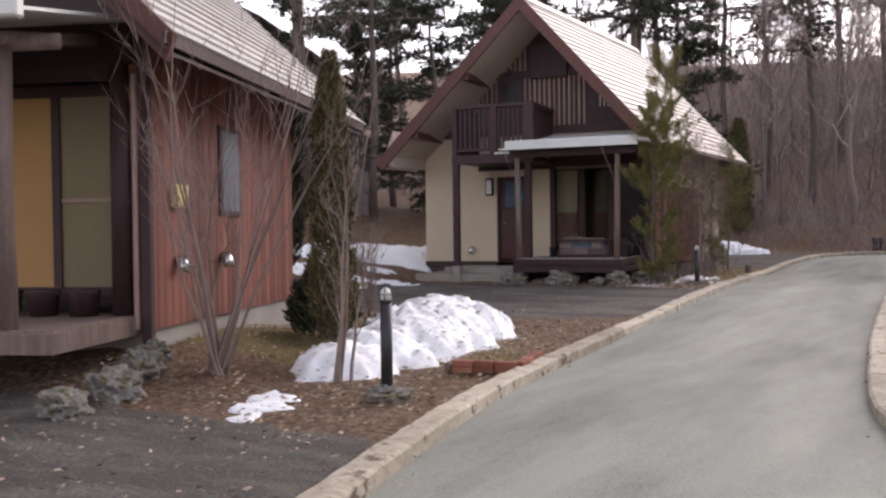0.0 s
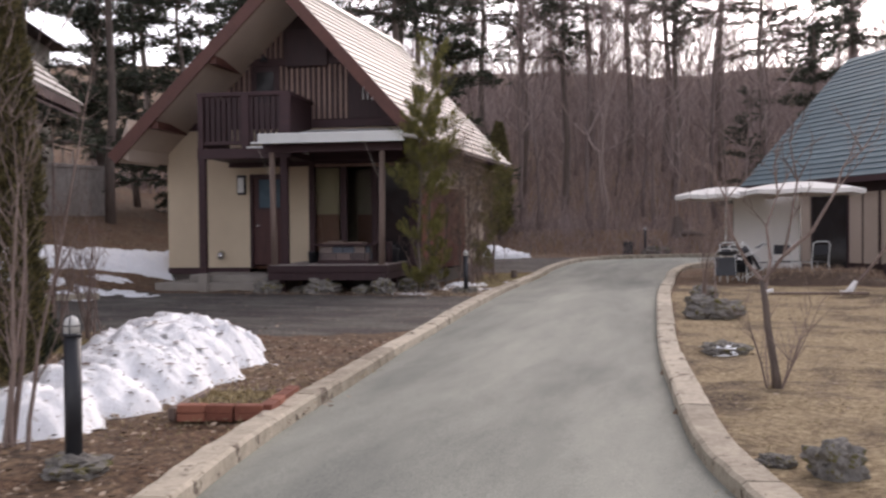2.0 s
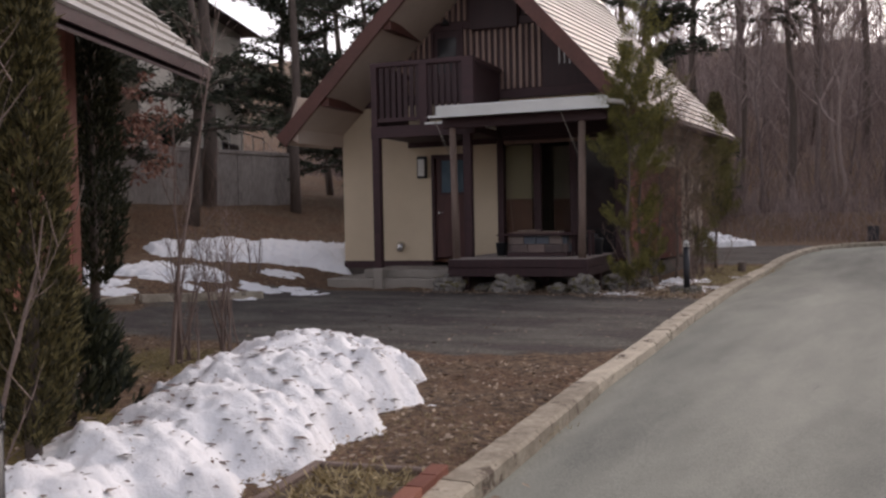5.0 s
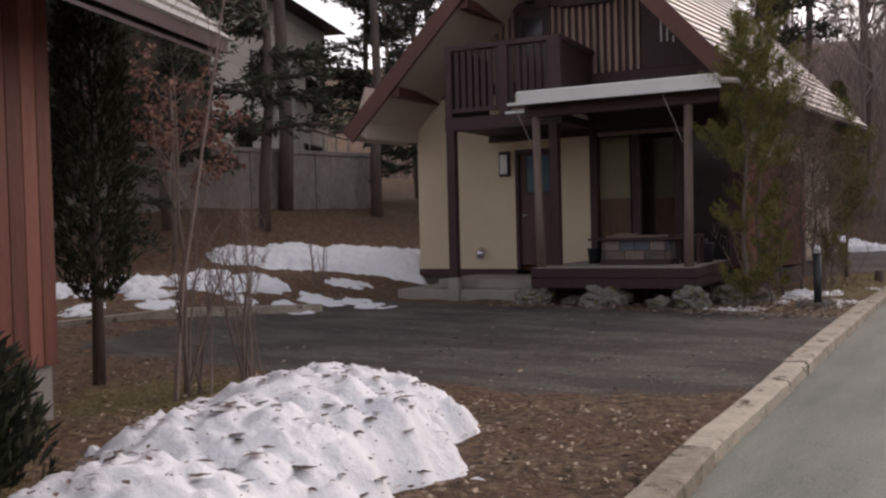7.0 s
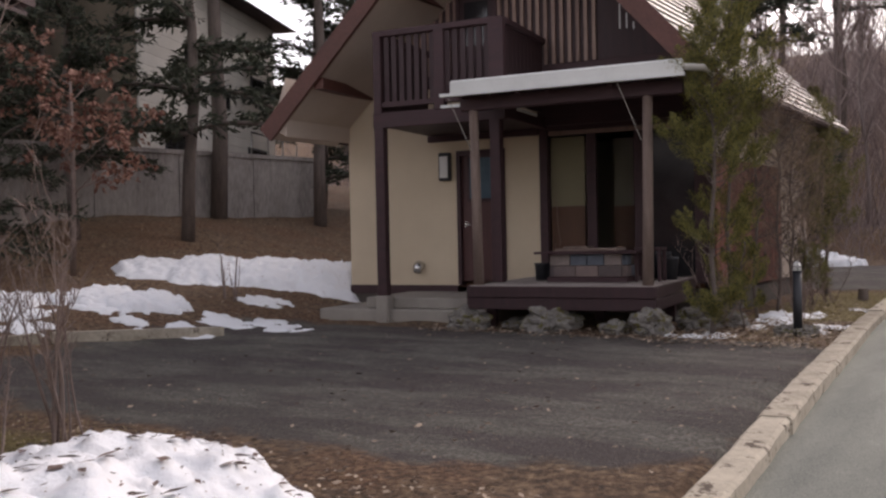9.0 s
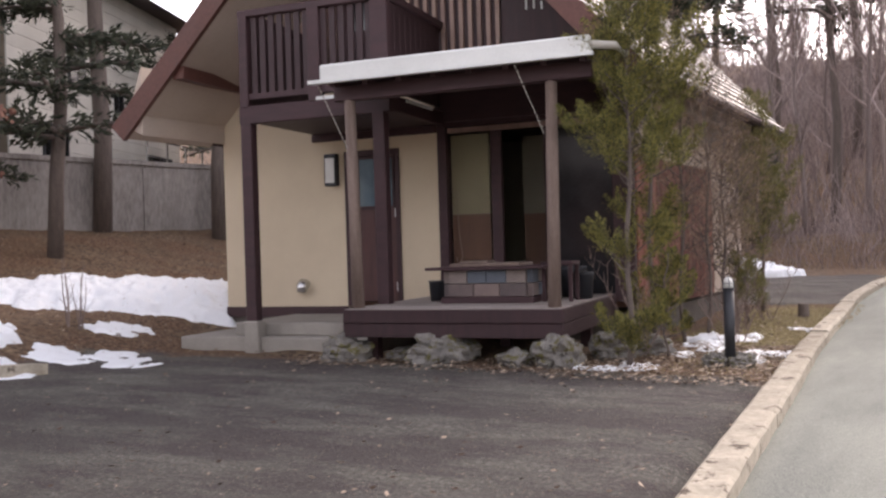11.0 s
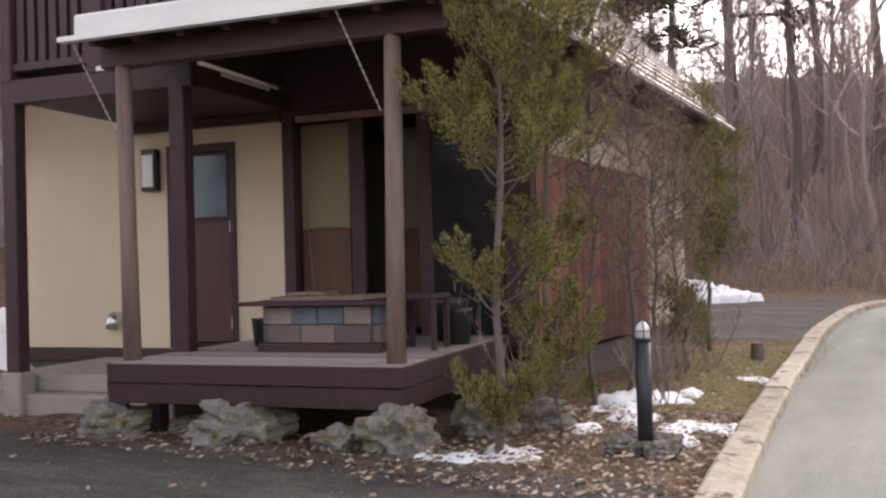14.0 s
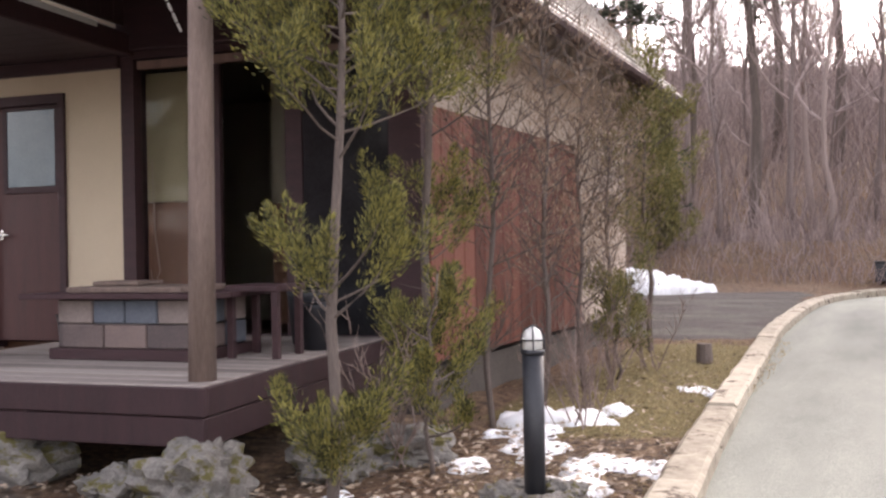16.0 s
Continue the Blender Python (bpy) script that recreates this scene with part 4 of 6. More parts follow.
def build_far_cottage():
    """The cottage across the lane with its long grey-green roof side to the lane."""
    c = thing("garden_cottage", "brown cottage with a long grey-green metal roof beside the lawn", "house", 5.2, 27.5, 0.0, 28.5)
    # local: x to the right, y to the back; the lane-side eave runs along y at x = 0
    ZE, RZ, HW, L = 2.8, 6.95, 3.85, 8.0
    ov = 0.55
    roof_slope(c, HW, 0, RZ, ZE, 0, L, ROOF_GREEN, 26)
    roof_slope(c, HW, 2 * HW, RZ, ZE, 0, L, ROOF_GREEN, 26)
    BROWN = material("brown_boarded_gable", (0.06, 0.022, 0.015), (0.12, 0.048, 0.033), 2, 0.7, bump=0.2, fine=30, grain=(5, 5, 0.4))
    sl = (RZ - ZE) / HW

    def under(x):
        return RZ - abs(x - HW) * sl - 0.2

    for x0, x1 in ((ov, 2 * HW - ov),):
        part("gable_wall", Geo().prism([(x0, 0.2), (x1, 0.2), (x1, under(x1)), (HW, under(HW)), (x0, under(x0))], 0.9, 1.05), BROWN, c)
        part("back_wall", Geo().prism([(x0, 0.2), (x1, 0.2), (x1, under(x1)), (HW, under(HW)), (x0, under(x0))], L - 0.9, L - 0.75), BROWN, c)
    side = part("side_wall", Geo().box(ov, 1.05, 0.2, ov + 0.14, L - 0.9, under(ov)), DARK_WOOD, c)
    for y0, y1 in ((1.3, 2.0), (2.15, 2.7), (2.8, 3.3)):
        part("pale_panel", Geo().box(ov - 0.03, y0, 0.5, ov, y1, 2.4), SOFFIT, side)
    # near-black slab on the uncut wall stands for an opening's shade
    part("dark_opening", Geo().box(ov - 0.02, 3.45, 0.35, ov, 5.0, 2.4), DARK_PANE, side)
    part("pale_panel", Geo().box(ov - 0.03, 5.1, 0.4, ov, 7.0, 2.4), SOFFIT, side)
    part("side_wall", Geo().box(2 * HW - ov - 0.14, 1.05, 0.2, 2 * HW - ov, L - 0.9, under(ov)), DARK_WOOD, c)
    for s in (1, -1):
        e = HW - s * HW
        part("bargeboard", Geo().prism([(HW, RZ + 0.04), (e - 0.06 * s, ZE - 0.02), (e, ZE - 0.24), (HW, RZ - 0.28)], -0.05, 0.02), BARGE, c)
        part("soffit", Geo().prism([(HW, RZ - 0.2), (e, ZE - 0.15), (e, ZE - 0.19), (HW, RZ - 0.25)], 0.02, 0.92), SOFFIT, c)
    part("eave_fascia", Geo().box(-0.03, 0.0, ZE - 0.16, 0, L, ZE), DARK_BEAM, c)
    wn_ = part("gable_window", Geo().box(4.3, 0.84, 1.35, 5.5, 0.92, 2.2, 0.01), DARK_BEAM, c)
    part("curtain", Geo().box(4.37, 0.825, 1.4, 4.9, 0.85, 2.15), SOFFIT, wn_)
    part("lit_blind", Geo().box(4.93, 0.825, 1.4, 5.43, 0.85, 2.15), STRAW, wn_)
    part("threshold", Geo().box(0.1, 0.6, 0.1, 0.9, 1.4, 0.35, 0.02), CONCRETE, c)
    return c


build_cottage()
build_neighbour_cottage()
build_far_cottage()


def build_apartment():
    """The pale sided building uphill behind the retaining wall."""
    b = thing("hillside_building", "pale sided two-storey building behind the retaining wall", "house", -21.1, 27.1, 2.6, 23)
    wall = part("wall", Geo().box(-9, -2.6, -0.6, -0.01, 6.5, 5.9), DARK_ROOM, b)
    me = Geo().box(-0.01, -2.62, 0, 0.03, 6.52, 0.292).mesh("siding_board", SIDING)
    me2 = Geo().box(-9, 6.5, 0, 0.03, 6.53, 0.292).mesh("siding_board", SIDING)
    for i in range(21):
        piece("siding_board", me, wall, 0, 0, -0.4 + i * 0.3)
        piece("siding_board", me2, wall, 0, 0, -0.4 + i * 0.3)
    for y, z, w, h in ((-0.05, 3.05, 0.7, 1.0), (4.5, 3.35, 0.95, 0.6), (2.15, 2.75, 0.55, 0.42), (-1.25, 1.2, 1.0, 0.75), (4.2, 0.95, 1.6, 0.75)):
        wdw = part("window", Geo().box(0.02, y - 0.06, z - 0.06, 0.07, y + w + 0.06, z + h + 0.06), BLACK, b)
        part("pane", Geo().box(0.065, y, z, 0.08, y + w / 2 - 0.02, z + h), DARK_PANE, wdw)
        part("pane", Geo().box(0.065, y + w / 2 + 0.02, z, 0.08, y + w, z + h), DARK_PANE, wdw)
    part("roof", Geo().prism([(-9.6, 5.9), (0.7, 5.9), (-4.5, 8.6)], -3.1, 7.1), DARK_WOOD, b)
    part("meter_cabinet", Geo().box(0.03, 1.5, 1.9, 0.18, 1.95, 3.0, 0.02), SIDING, b)
    for y in (2.2, 3.5, 4.8, 6.1):
        part("rail_post", Geo().box(0.9, y, 0.6, 0.94, y + 0.04, 2.0), STEEL, b)
    part("balcony_rail", Geo().box(0.9, 2.2, 1.96, 0.94, 6.14, 2.0).box(0.9, 2.2, 1.3, 0.93, 6.14, 1.33), STEEL, b)


def build_retaining_wall():
    w = thing("retaining_wall", "tall stained concrete retaining wall with panel joints", "wall", kind="structure")
    a, b = Vector((-21.4, 12.5, 0)), Vector((-18.5, 29.4, 0))
    n = 8
    d = (b - a) / n
    u = d.normalized()
    s = Vector((-u.y, u.x, 0))
    for i in range(n):
        p, q = a + d * i + u * 0.012, a + d * (i + 1) - u * 0.012
        g = Geo()
        v = [(*(o + s * k).xy, z) for z in (0.9, 3.55) for o, k in ((p, 0), (q, 0), (q, 0.25), (p, 0.25))]
        g.add(v, [(0, 3, 2, 1), (4, 5, 6, 7), (0, 1, 5, 4), (1, 2, 6, 5), (2, 3, 7, 6), (3, 0, 4, 7)])
        part("wall_panel", g, OLD_CONCRETE, w)
    part("coping", Geo().beam((*(a + s * 0.125).xy, 3.6), (*(b + s * 0.125).xy, 3.6), 0.36, 0.1), OLD_CONCRETE, w)


build_apartment()
build_retaining_wall()


# ---------- trees and shrubs ----------
def spray(g, r, p, d, n, length, width, spread):
    """A spray of n small pointed leaves fanning from p along d."""
    d = d.normalized()
    a = d.cross(Vector((0.3, 0.2, 1))).normalized() if abs(d.z) < 0.95 else Vector((1, 0, 0))
    b = d.cross(a)
    for _ in range(n):
        w = (d + a * r.uniform(-spread, spread) + b * r.uniform(-spread, spread)).normalized()
        q = p + d * r.uniform(0, length) + a * r.uniform(-0.3, 0.3) * length * spread
        s = w.cross(Vector((r.uniform(-1, 1), r.uniform(-1, 1), r.uniform(-1, 1))))
        s = s.normalized() * width * r.uniform(0.6, 1.2) if s.length > 1e-4 else a * width
        t = q + w * length * r.uniform(0.5, 1.0)
        k = len(g.v)
        m = q.lerp(t, 0.45)
        g.v.extend((tuple(q), tuple(m + s), tuple(t), tuple(m - s)))
        g.f.append((k, k + 1, k + 2, k + 3))


def branch(g, r, p, d, length, radius, depth, twist=0.25, sides=5, lift=0.1, tips=None):
    """A limb that bends and forks into finer ones."""
    n = 5 if depth > 1 else 3
    pts, radii = [p], [radius]
    d = d.normalized()
    for i in range(n):
        d = (d + Vector((r.uniform(-twist, twist), r.uniform(-twist, twist), r.uniform(-twist, twist) * 0.6 + lift))).normalized()
        pts.append(pts[-1] + d * length / n)
        radii.append(radius * (1 - 0.78 * (i + 1) / n))
    g.tube(pts, radii, max(3, sides), caps=False)
    if tips is not None:
        tips.append((pts[-1], d))
    if depth > 0:
        for i in range(1, n + 1):
            for _ in range(2 if depth > 1 else r.choice((1, 2))):
                s = Vector((r.uniform(-1, 1), r.uniform(-1, 1), r.uniform(-0.2, 0.9))).normalized()
                branch(g, r, pts[i], d * 0.8 + s * 0.9, length * r.uniform(0.4, 0.62), max(radii[i] * 0.6, 0.004), depth - 1, twist, sides - 1, lift, tips)


def bare_tree(seed, height):
    r = random.Random(seed)
    t = thing("bare_tree", "leafless grey-brown forest tree with fine branching", "tree", group="bare trees of the wood")
    g = Geo()
    n = 9
    pts, radii = [], []
    x = y = 0.0
    R = height * 0.009
    for i in range(n + 1):
        pts.append(Vector((x, y, height * i / n)))
        radii.append(R * (1 - 0.85 * i / n))
        x += r.uniform(-0.16, 0.16)
        y += r.uniform(-0.16, 0.16)
    g.tube(pts, radii, 7)
    part("trunk", g, FOREST_BARK, t, soft=True)
    c = Geo()
    for i in range(3, n + 1):
        for _ in range(2 if i < n else 3):
            a = r.uniform(0, 2 * math.pi)
            d = Vector((math.cos(a), math.sin(a), r.uniform(0.5, 1.3)))
            branch(c, r, pts[i], d, height * r.uniform(0.16, 0.3), radii[i] * 0.55 + 0.012, 2, 0.22, 5, 0.08)
    part("crown", c, WOOD_TWIG, t)
    return t


def pine_tree(seed, height, low=0.25, reach=0.2, label="dark green pine with a straight trunk and drooping tiers", dense=1.0):
    r = random.Random(seed)
    t = thing("pine_tree", label, "tree", group="pines of the wood")
    g, c = Geo(), Geo()
    pts = [Vector((0.12 * math.sin(i * 1.3 + seed), 0.12 * math.cos(i * 1.7 + seed), height * i / 8)) for i in range(9)]
    g.tube(pts, [height * 0.0125 * (1 - 0.9 * i / 8) for i in range(9)], 8)
    z = low * height
    while z < height * 0.98:
        k = (z / height - low) / (1 - low)
        for _ in range(r.choice((2, 3, 3, 4))):
            if r.random() < 0.16:
                continue
            a = r.uniform(0, 2 * math.pi)
            L = height * reach * (1 - k) ** 0.75 * r.uniform(0.55, 1.15) + 0.35
            p = Vector((0, 0, z + r.uniform(-0.3, 0.3)))
            q, d = [p], Vector((math.cos(a), math.sin(a), 0.25 + 0.5 * k))
            for i in range(5):
                d = (d + Vector((r.uniform(-0.12, 0.12), r.uniform(-0.12, 0.12), -0.13 + r.uniform(-0.05, 0.1)))).normalized()
                q.append(q[-1] + d * L / 5)
            g.tube(q, [0.05 * (1 - k) + 0.018 - 0.003 * i for i in range(6)], 4, caps=False)
            for i in range(1, 6):
                for _ in range(max(1, int(L * 2.6 * dense))):
                    o = q[i].lerp(q[i - 1], r.random()) + Vector((r.uniform(-0.3, 0.3), r.uniform(-0.3, 0.3), r.uniform(-0.12, 0.16))) * (0.35 + 0.28 * L)
                    w = (d + Vector((r.uniform(-1, 1), r.uniform(-1, 1), r.uniform(-0.2, 0.6)))).normalized()
                    spray(c, r, o, w, 7, 0.32, 0.035, 0.8)
        z += r.uniform(0.45, 0.8)
    part("trunk", g, BARK, t, soft=True)
    part("crown", c, PINE, t)
    return t


def cypress_tree(name, x, y, height, width, label, mat, seed, low=0.0, sprays=1500, leaf=0.13):
    """A dense, narrow, upright conifer."""
    r = random.Random(seed)
    z0 = ground_z(x, y)
    t = thing(name, label, "tree", x, y, z0 - 0.03)
    g, c = Geo(), Geo()
    g.tube([(0, 0, 0), (0.03, 0, height * 0.4), (0, 0.02, height * 0.95)], [width * 0.09 + 0.025, width * 0.07 + 0.015, 0.01], 8)
    for i in range(sprays):
        k = r.random() ** 0.8
        z = height * (low + (1 - low) * k)
        prof = (min(1, (k + 0.02) / 0.12) ** 0.6) * (1 - k ** 3.2) ** 0.8
        lump = 0.78 + 0.35 * noise.noise(Vector((seed + k * 9, math.sin(i) * 2, k * 14)))
        a = r.uniform(0, 2 * math.pi)
        R = width * prof * lump * (r.uniform(0.35, 1.0) ** 0.5)
        p = Vector((R * math.cos(a), R * math.sin(a), z))
        spray(c, r, p, Vector((math.cos(a) * 0.55, math.sin(a) * 0.55, 0.85)), 9, leaf, leaf * 0.1, 0.6)
    for i in range(26):
        k = r.uniform(0.05, 0.85)
        a = r.uniform(0, 6.28)
        p = Vector((0, 0, height * (low + (1 - low) * k)))
        branch(g, r, p, Vector((math.cos(a), math.sin(a), 0.7)), width * 0.9 * (1 - k * 0.6), 0.018, 0, 0.2, 4)
    part("trunk", g, BARK, t, soft=True)
    part("crown", c, mat, t)
    return t


def plume(c, r, p, d, length, width, n, leaf, slim):
    """A dense feathery plume of fine needles along a bent axis."""
    pts = [p]
    for j in range(5):
        d = (d + Vector((r.uniform(-0.22, 0.22), r.uniform(-0.22, 0.22), r.uniform(-0.02, 0.2)))).normalized()
        pts.append(pts[-1] + d * length / 5)
    for _ in range(n):
        u = r.random() ** 0.85 * 4.999
        i = int(u)
        axis = (pts[i + 1] - pts[i]).normalized()
        k = u / 5
        w = width * math.sin(math.pi * min(1, 0.18 + 0.8 * k)) ** 0.8
        off = Vector((r.gauss(0, 1), r.gauss(0, 1), r.gauss(0, 1))) * w * 0.5
        off -= axis * off.dot(axis)
        q = pts[i].lerp(pts[i + 1], u - i) + off
        aim = (axis * 0.9 + off.normalized() * r.uniform(0.1, 0.9) + Vector((0, 0, 0.25))).normalized()
        side = aim.cross(Vector((r.uniform(-1, 1), r.uniform(-1, 1), r.uniform(-1, 1)))).normalized() * leaf * r.uniform(0.7, 1.2) * slim
        tip = q + aim * leaf * r.uniform(0.6, 1.3)
        m = q.lerp(tip, 0.4)
        v = len(c.v)
        c.v.extend((tuple(q), tuple(m + side), tuple(tip), tuple(m - side)))
        c.f.append((v, v + 1, v + 2, v + 3))


def juniper(x, y, height, seed, reach, mat, label, bands, lean=(0, 0), per=150, plume_length=0.3, width=0.09, leaf=0.034, twigs=0, thick=0.028):
    """A thin-stemmed conifer: bands of (from, to, limbs, reach) hold its plumes, with bare stem between."""
    r = random.Random(seed)
    t = thing("juniper", label, "tree", x, y, ground_z(x, y) - 0.03, group="junipers beside the porch")
    g, c = Geo(), Geo()
    n = 8
    stem = [Vector((lean[0] * i / n + 0.035 * math.sin(i * 1.9 + seed), lean[1] * i / n + 0.035 * math.cos(i * 2.3 + seed), height * i / n)) for i in range(n + 1)]
    g.tube(stem, [thick * (1 - 0.85 * i / n) + 0.004 for i in range(n + 1)], 8)

    def at(k):
        f = k * n
        i = int(min(f, n - 1))
        return stem[i].lerp(stem[i + 1], f - i)

    for k0, k1, limbs, far in bands:
        for j in range(limbs):
            k = k0 + (k1 - k0) * (j + r.random()) / limbs
            a = j * 2.4 + r.uniform(-0.5, 0.5)
            L = reach * far * r.uniform(0.45, 1.1)
            d = Vector((math.cos(a), math.sin(a), r.uniform(0.1, 0.8))).normalized()
            q = [at(k)]
            for _ in range(4):
                d = (d + Vector((r.uniform(-0.2, 0.2), r.uniform(-0.2, 0.2), 0.1))).normalized()
                q.append(q[-1] + d * L / 4)
            g.tube(q, [0.008, 0.007, 0.006, 0.004, 0.003], 4, caps=False)
            for i in (2, 3, 4, 4):
                aim = d + Vector((r.gauss(0, 0.5), r.gauss(0, 0.5), 0.35 + r.gauss(0, 0.25)))
                plume(c, r, q[i], aim.normalized(), plume_length * r.uniform(0.6, 1.25), width * r.uniform(0.7, 1.3), per, leaf, 0.06 if twigs else 0.12)
    for _ in range(twigs):
        k = r.uniform(0.12, 0.97)
        a = r.uniform(0, 2 * math.pi)
        branch(g, r, at(k), Vector((math.cos(a), math.sin(a), r.uniform(0.2, 1.6))), reach * r.uniform(0.4, 0.95), 0.006, 1, 0.22, 3, 0.1)
    part("trunk", g, BARK, t, soft=True)
    part("foliage", c, mat, t)
    return t


def bare_shrub(name, x, y, stems, height, spread, seed, label, depth=1, thick=0.014, group="", mat=None):
    """Many thin leafless stems from one foot."""
    r = random.Random(seed)
    ob = thing(name, label, "shrub", x, y, ground_z(x, y) - 0.02, group=group)
    for i in range(stems):
        g = Geo()
        a = r.uniform(0, 2 * math.pi)
        p = Vector((r.uniform(-0.12, 0.12), r.uniform(-0.12, 0.12), 0))
        d = Vector((math.cos(a) * spread, math.sin(a) * spread, 1))
        h = height * r.uniform(0.55, 1.05)
        pts, radii = [p], [thick * r.uniform(0.7, 1.3)]
        for k in range(7):
            d = (d + Vector((r.uniform(-0.12, 0.12), r.uniform(-0.12, 0.12), 0.06))).normalized()
            pts.append(pts[-1] + d * h / 7)
            radii.append(radii[0] * (1 - 0.12 * (k + 1)))
        g.tube(pts, radii, 6, caps=False)
        for k in range(2, 8):
            for _ in range(r.choice((0, 1, 1, 2))):
                branch(g, r, pts[k], d + Vector((r.uniform(-1, 1), r.uniform(-1, 1), r.uniform(0, 0.8))) * 0.7, h * r.uniform(0.15, 0.34), max(0.003, radii[k] * 0.55), depth, 0.16, 4, 0.06)
        part("stem", g, mat or TWIG, ob)
    return ob


def lawn_tree():
    """A small crooked leafless tree with suckers at its foot."""
    r = random.Random(58)
    x, y = 1.13, 11.95
    t = thing("lawn_tree", "small crooked leafless tree on the dry lawn", "tree", x, y, ground_z(x, y) - 0.02)
    g = Geo()
    fork = Vector((-0.1, 0.02, 0.98))
    g.tube([Vector((0.03, 0, 0)), Vector((0, 0, 0.25)), Vector((-0.05, 0.02, 0.55)), Vector((-0.07, 0.02, 0.78)), fork], [0.045, 0.034, 0.031, 0.028, 0.025], 9)
    part("trunk", g, BARK, t, soft=True)
    for pts in (((-0.1, 0.02, 0.98), (-0.22, 0.05, 1.12), (-0.36, 0.0, 1.4), (-0.4, 0.08, 1.7), (-0.52, 0.1, 1.95)),
                ((-0.1, 0.02, 0.95), (0.08, -0.05, 1.2), (0.14, 0.0, 1.5), (0.2, 0.08, 1.85), (0.14, 0.1, 2.2)),
                ((-0.07, 0.02, 0.9), (-0.02, 0.15, 1.15), (-0.05, 0.25, 1.45), (0.05, 0.3, 1.75), (0.02, 0.34, 2.0)),
                ((0.08, -0.05, 1.2), (0.3, -0.1, 1.4), (0.5, -0.05, 1.75), (0.56, 0.0, 1.95), (0.72, 0.02, 2.1))):
        c = Geo()
        q = [Vector(p) for p in pts]
        c.tube(q, [0.02, 0.016, 0.013, 0.009, 0.005], 6, caps=False)
        for i in (2, 3, 3, 4, 4):
            branch(c, r, q[i], (q[i] - q[i - 1]) + Vector((r.uniform(-0.4, 0.4), r.uniform(-0.4, 0.4), r.uniform(0, 0.3))), r.uniform(0.25, 0.5), 0.007, 1, 0.2, 4, 0.05)
        part("limb", c, TWIG, t)
    for _ in range(9):
        c = Geo()
        a = r.uniform(0, 2 * math.pi)
        branch(c, r, Vector((0.06 * math.cos(a), 0.06 * math.sin(a), 0)), Vector((0.35 * math.cos(a), 0.35 * math.sin(a), 1)), r.uniform(0.5, 1.05), 0.009, 1, 0.1, 4, 0.05)
        part("sucker", c, TWIG, t)


# the wood: prototypes, then copies
pines = [pine_tree(11, 15, 0.2, 0.2, dense=1.8), pine_tree(12, 18, 0.5, 0.17), pine_tree(13, 13, 0.12, 0.24, dense=1.9)]
PINE_SPOTS = [(-15.5, 37, 0, 1.0, 0), (-12.0, 40, 1, 1.05, 50), (-11.5, 44, 2, 1.1, 120), (-18.5, 41, 2, 1.2, 200), (-7.0, 52, 1, 0.95, 20), (-22.5, 46, 0, 1.1, 80),
              (-18.9, 26.1, 1, 0.95, 10), (-17.9, 21.3, 0, 0.6, 222), (-16.6, 18.6, 2, 0.5, 140), (-16.8, 23.4, 0, 0.8, 60), (-21.6, 23.2, 2, 0.75, 18), (-17.7, 28.6, 1, 0.8, 150), (-19.4, 18.6, 1, 0.8, 40), (-23.0, 22.0, 0, 0.8, 140), (-17.0, 31.5, 2, 0.85, 260), (-21.5, 33.0, 2, 0.95, 70), (-14.0, 46, 1, 1.1, 310),
              (-24.0, 39.0, 0, 0.9, 170), (-1.5, 56, 1, 0.95, 30), (2.8, 54, 1, 0.9, 90), (4.4, 44, 0, 0.75, 150), (6.8, 52, 1, 0.95, 220), (0.8, 60, 1, 1.1, 280), (-4.6, 62, 1, 1.1, 0),
              # from (-9, -9) on: unseen pines added to keep open sky off the panes
              (-10, 56, 1, 1.1, 60), (19.5, 44, 0, 0.95, 160), (22, 38, 2, 1.0, 210), (-15.2, 34, 2, 0.95, 240), (-20.5, 19.5, 2, 0.7, 310), (-9, -9, 0, 1.0, 20), (-3, -13, 2, 1.1, 60), (3, -10, 1, 0.9, 110), (9, -7, 0, 0.9, 150), (14, 0, 2, 1.0, 200), (17, 8, 0, 1.0, 250), (18, 17, 2, 1.0, 290), (-15, -5, 2, 1.0, 330), (-20, 2, 0, 1.0, 15), (-22, 9, 2, 1.0, 45), (20, 27, 0, 1.0, 85), (0, -18, 0, 1.2, 100), (-28, 16, 2, 1.0, 33), (-30, 27, 1, 1.0, 77),
              (-17, 58, 1, 1.15, 130), (-28.9, 47.0, 1, 1.0, 80), (-35.8, 52.0, 2, 1.3, 250), (-2.4, 64, 1, 1.15, 75), (-13.4, 60, 1, 1.1, 295), (-7.6, 66, 1, 1.2, 5), (1.9, 45.5, 0, 0.42, 205)]
bares = [bare_tree(21, 12), bare_tree(22, 10), bare_tree(23, 14), bare_tree(24, 9)]
rw = random.Random(5)
BARE_SPOTS = [(-2.2, 47.5), (-1.0, 44.5), (0.6, 46), (1.6, 42.5), (2.6, 40.8), (-4.2, 45), (-5.4, 49.5), (-7.2, 45.0), (-8.8, 49), (-10.5, 46.5), (-3.0, 52), (-0.2, 50)]
for _ in range(96):
    BARE_SPOTS.append((rw.uniform(-26, 26), 46 + 60 * rw.random() ** 1.2))
for _ in range(12):
    BARE_SPOTS.append((rw.uniform(10, 30), rw.uniform(36, 60)))
rr = random.Random(6)
for _ in range(20):
    BARE_SPOTS.append((rr.uniform(-75, 5), rr.uniform(125, 188)))
for _ in range(4):
    PINE_SPOTS.append((rr.uniform(-60, -10), rr.uniform(130, 186), rr.choice((0, 1, 1)), rr.uniform(0.9, 1.4), rr.uniform(0, 360)))
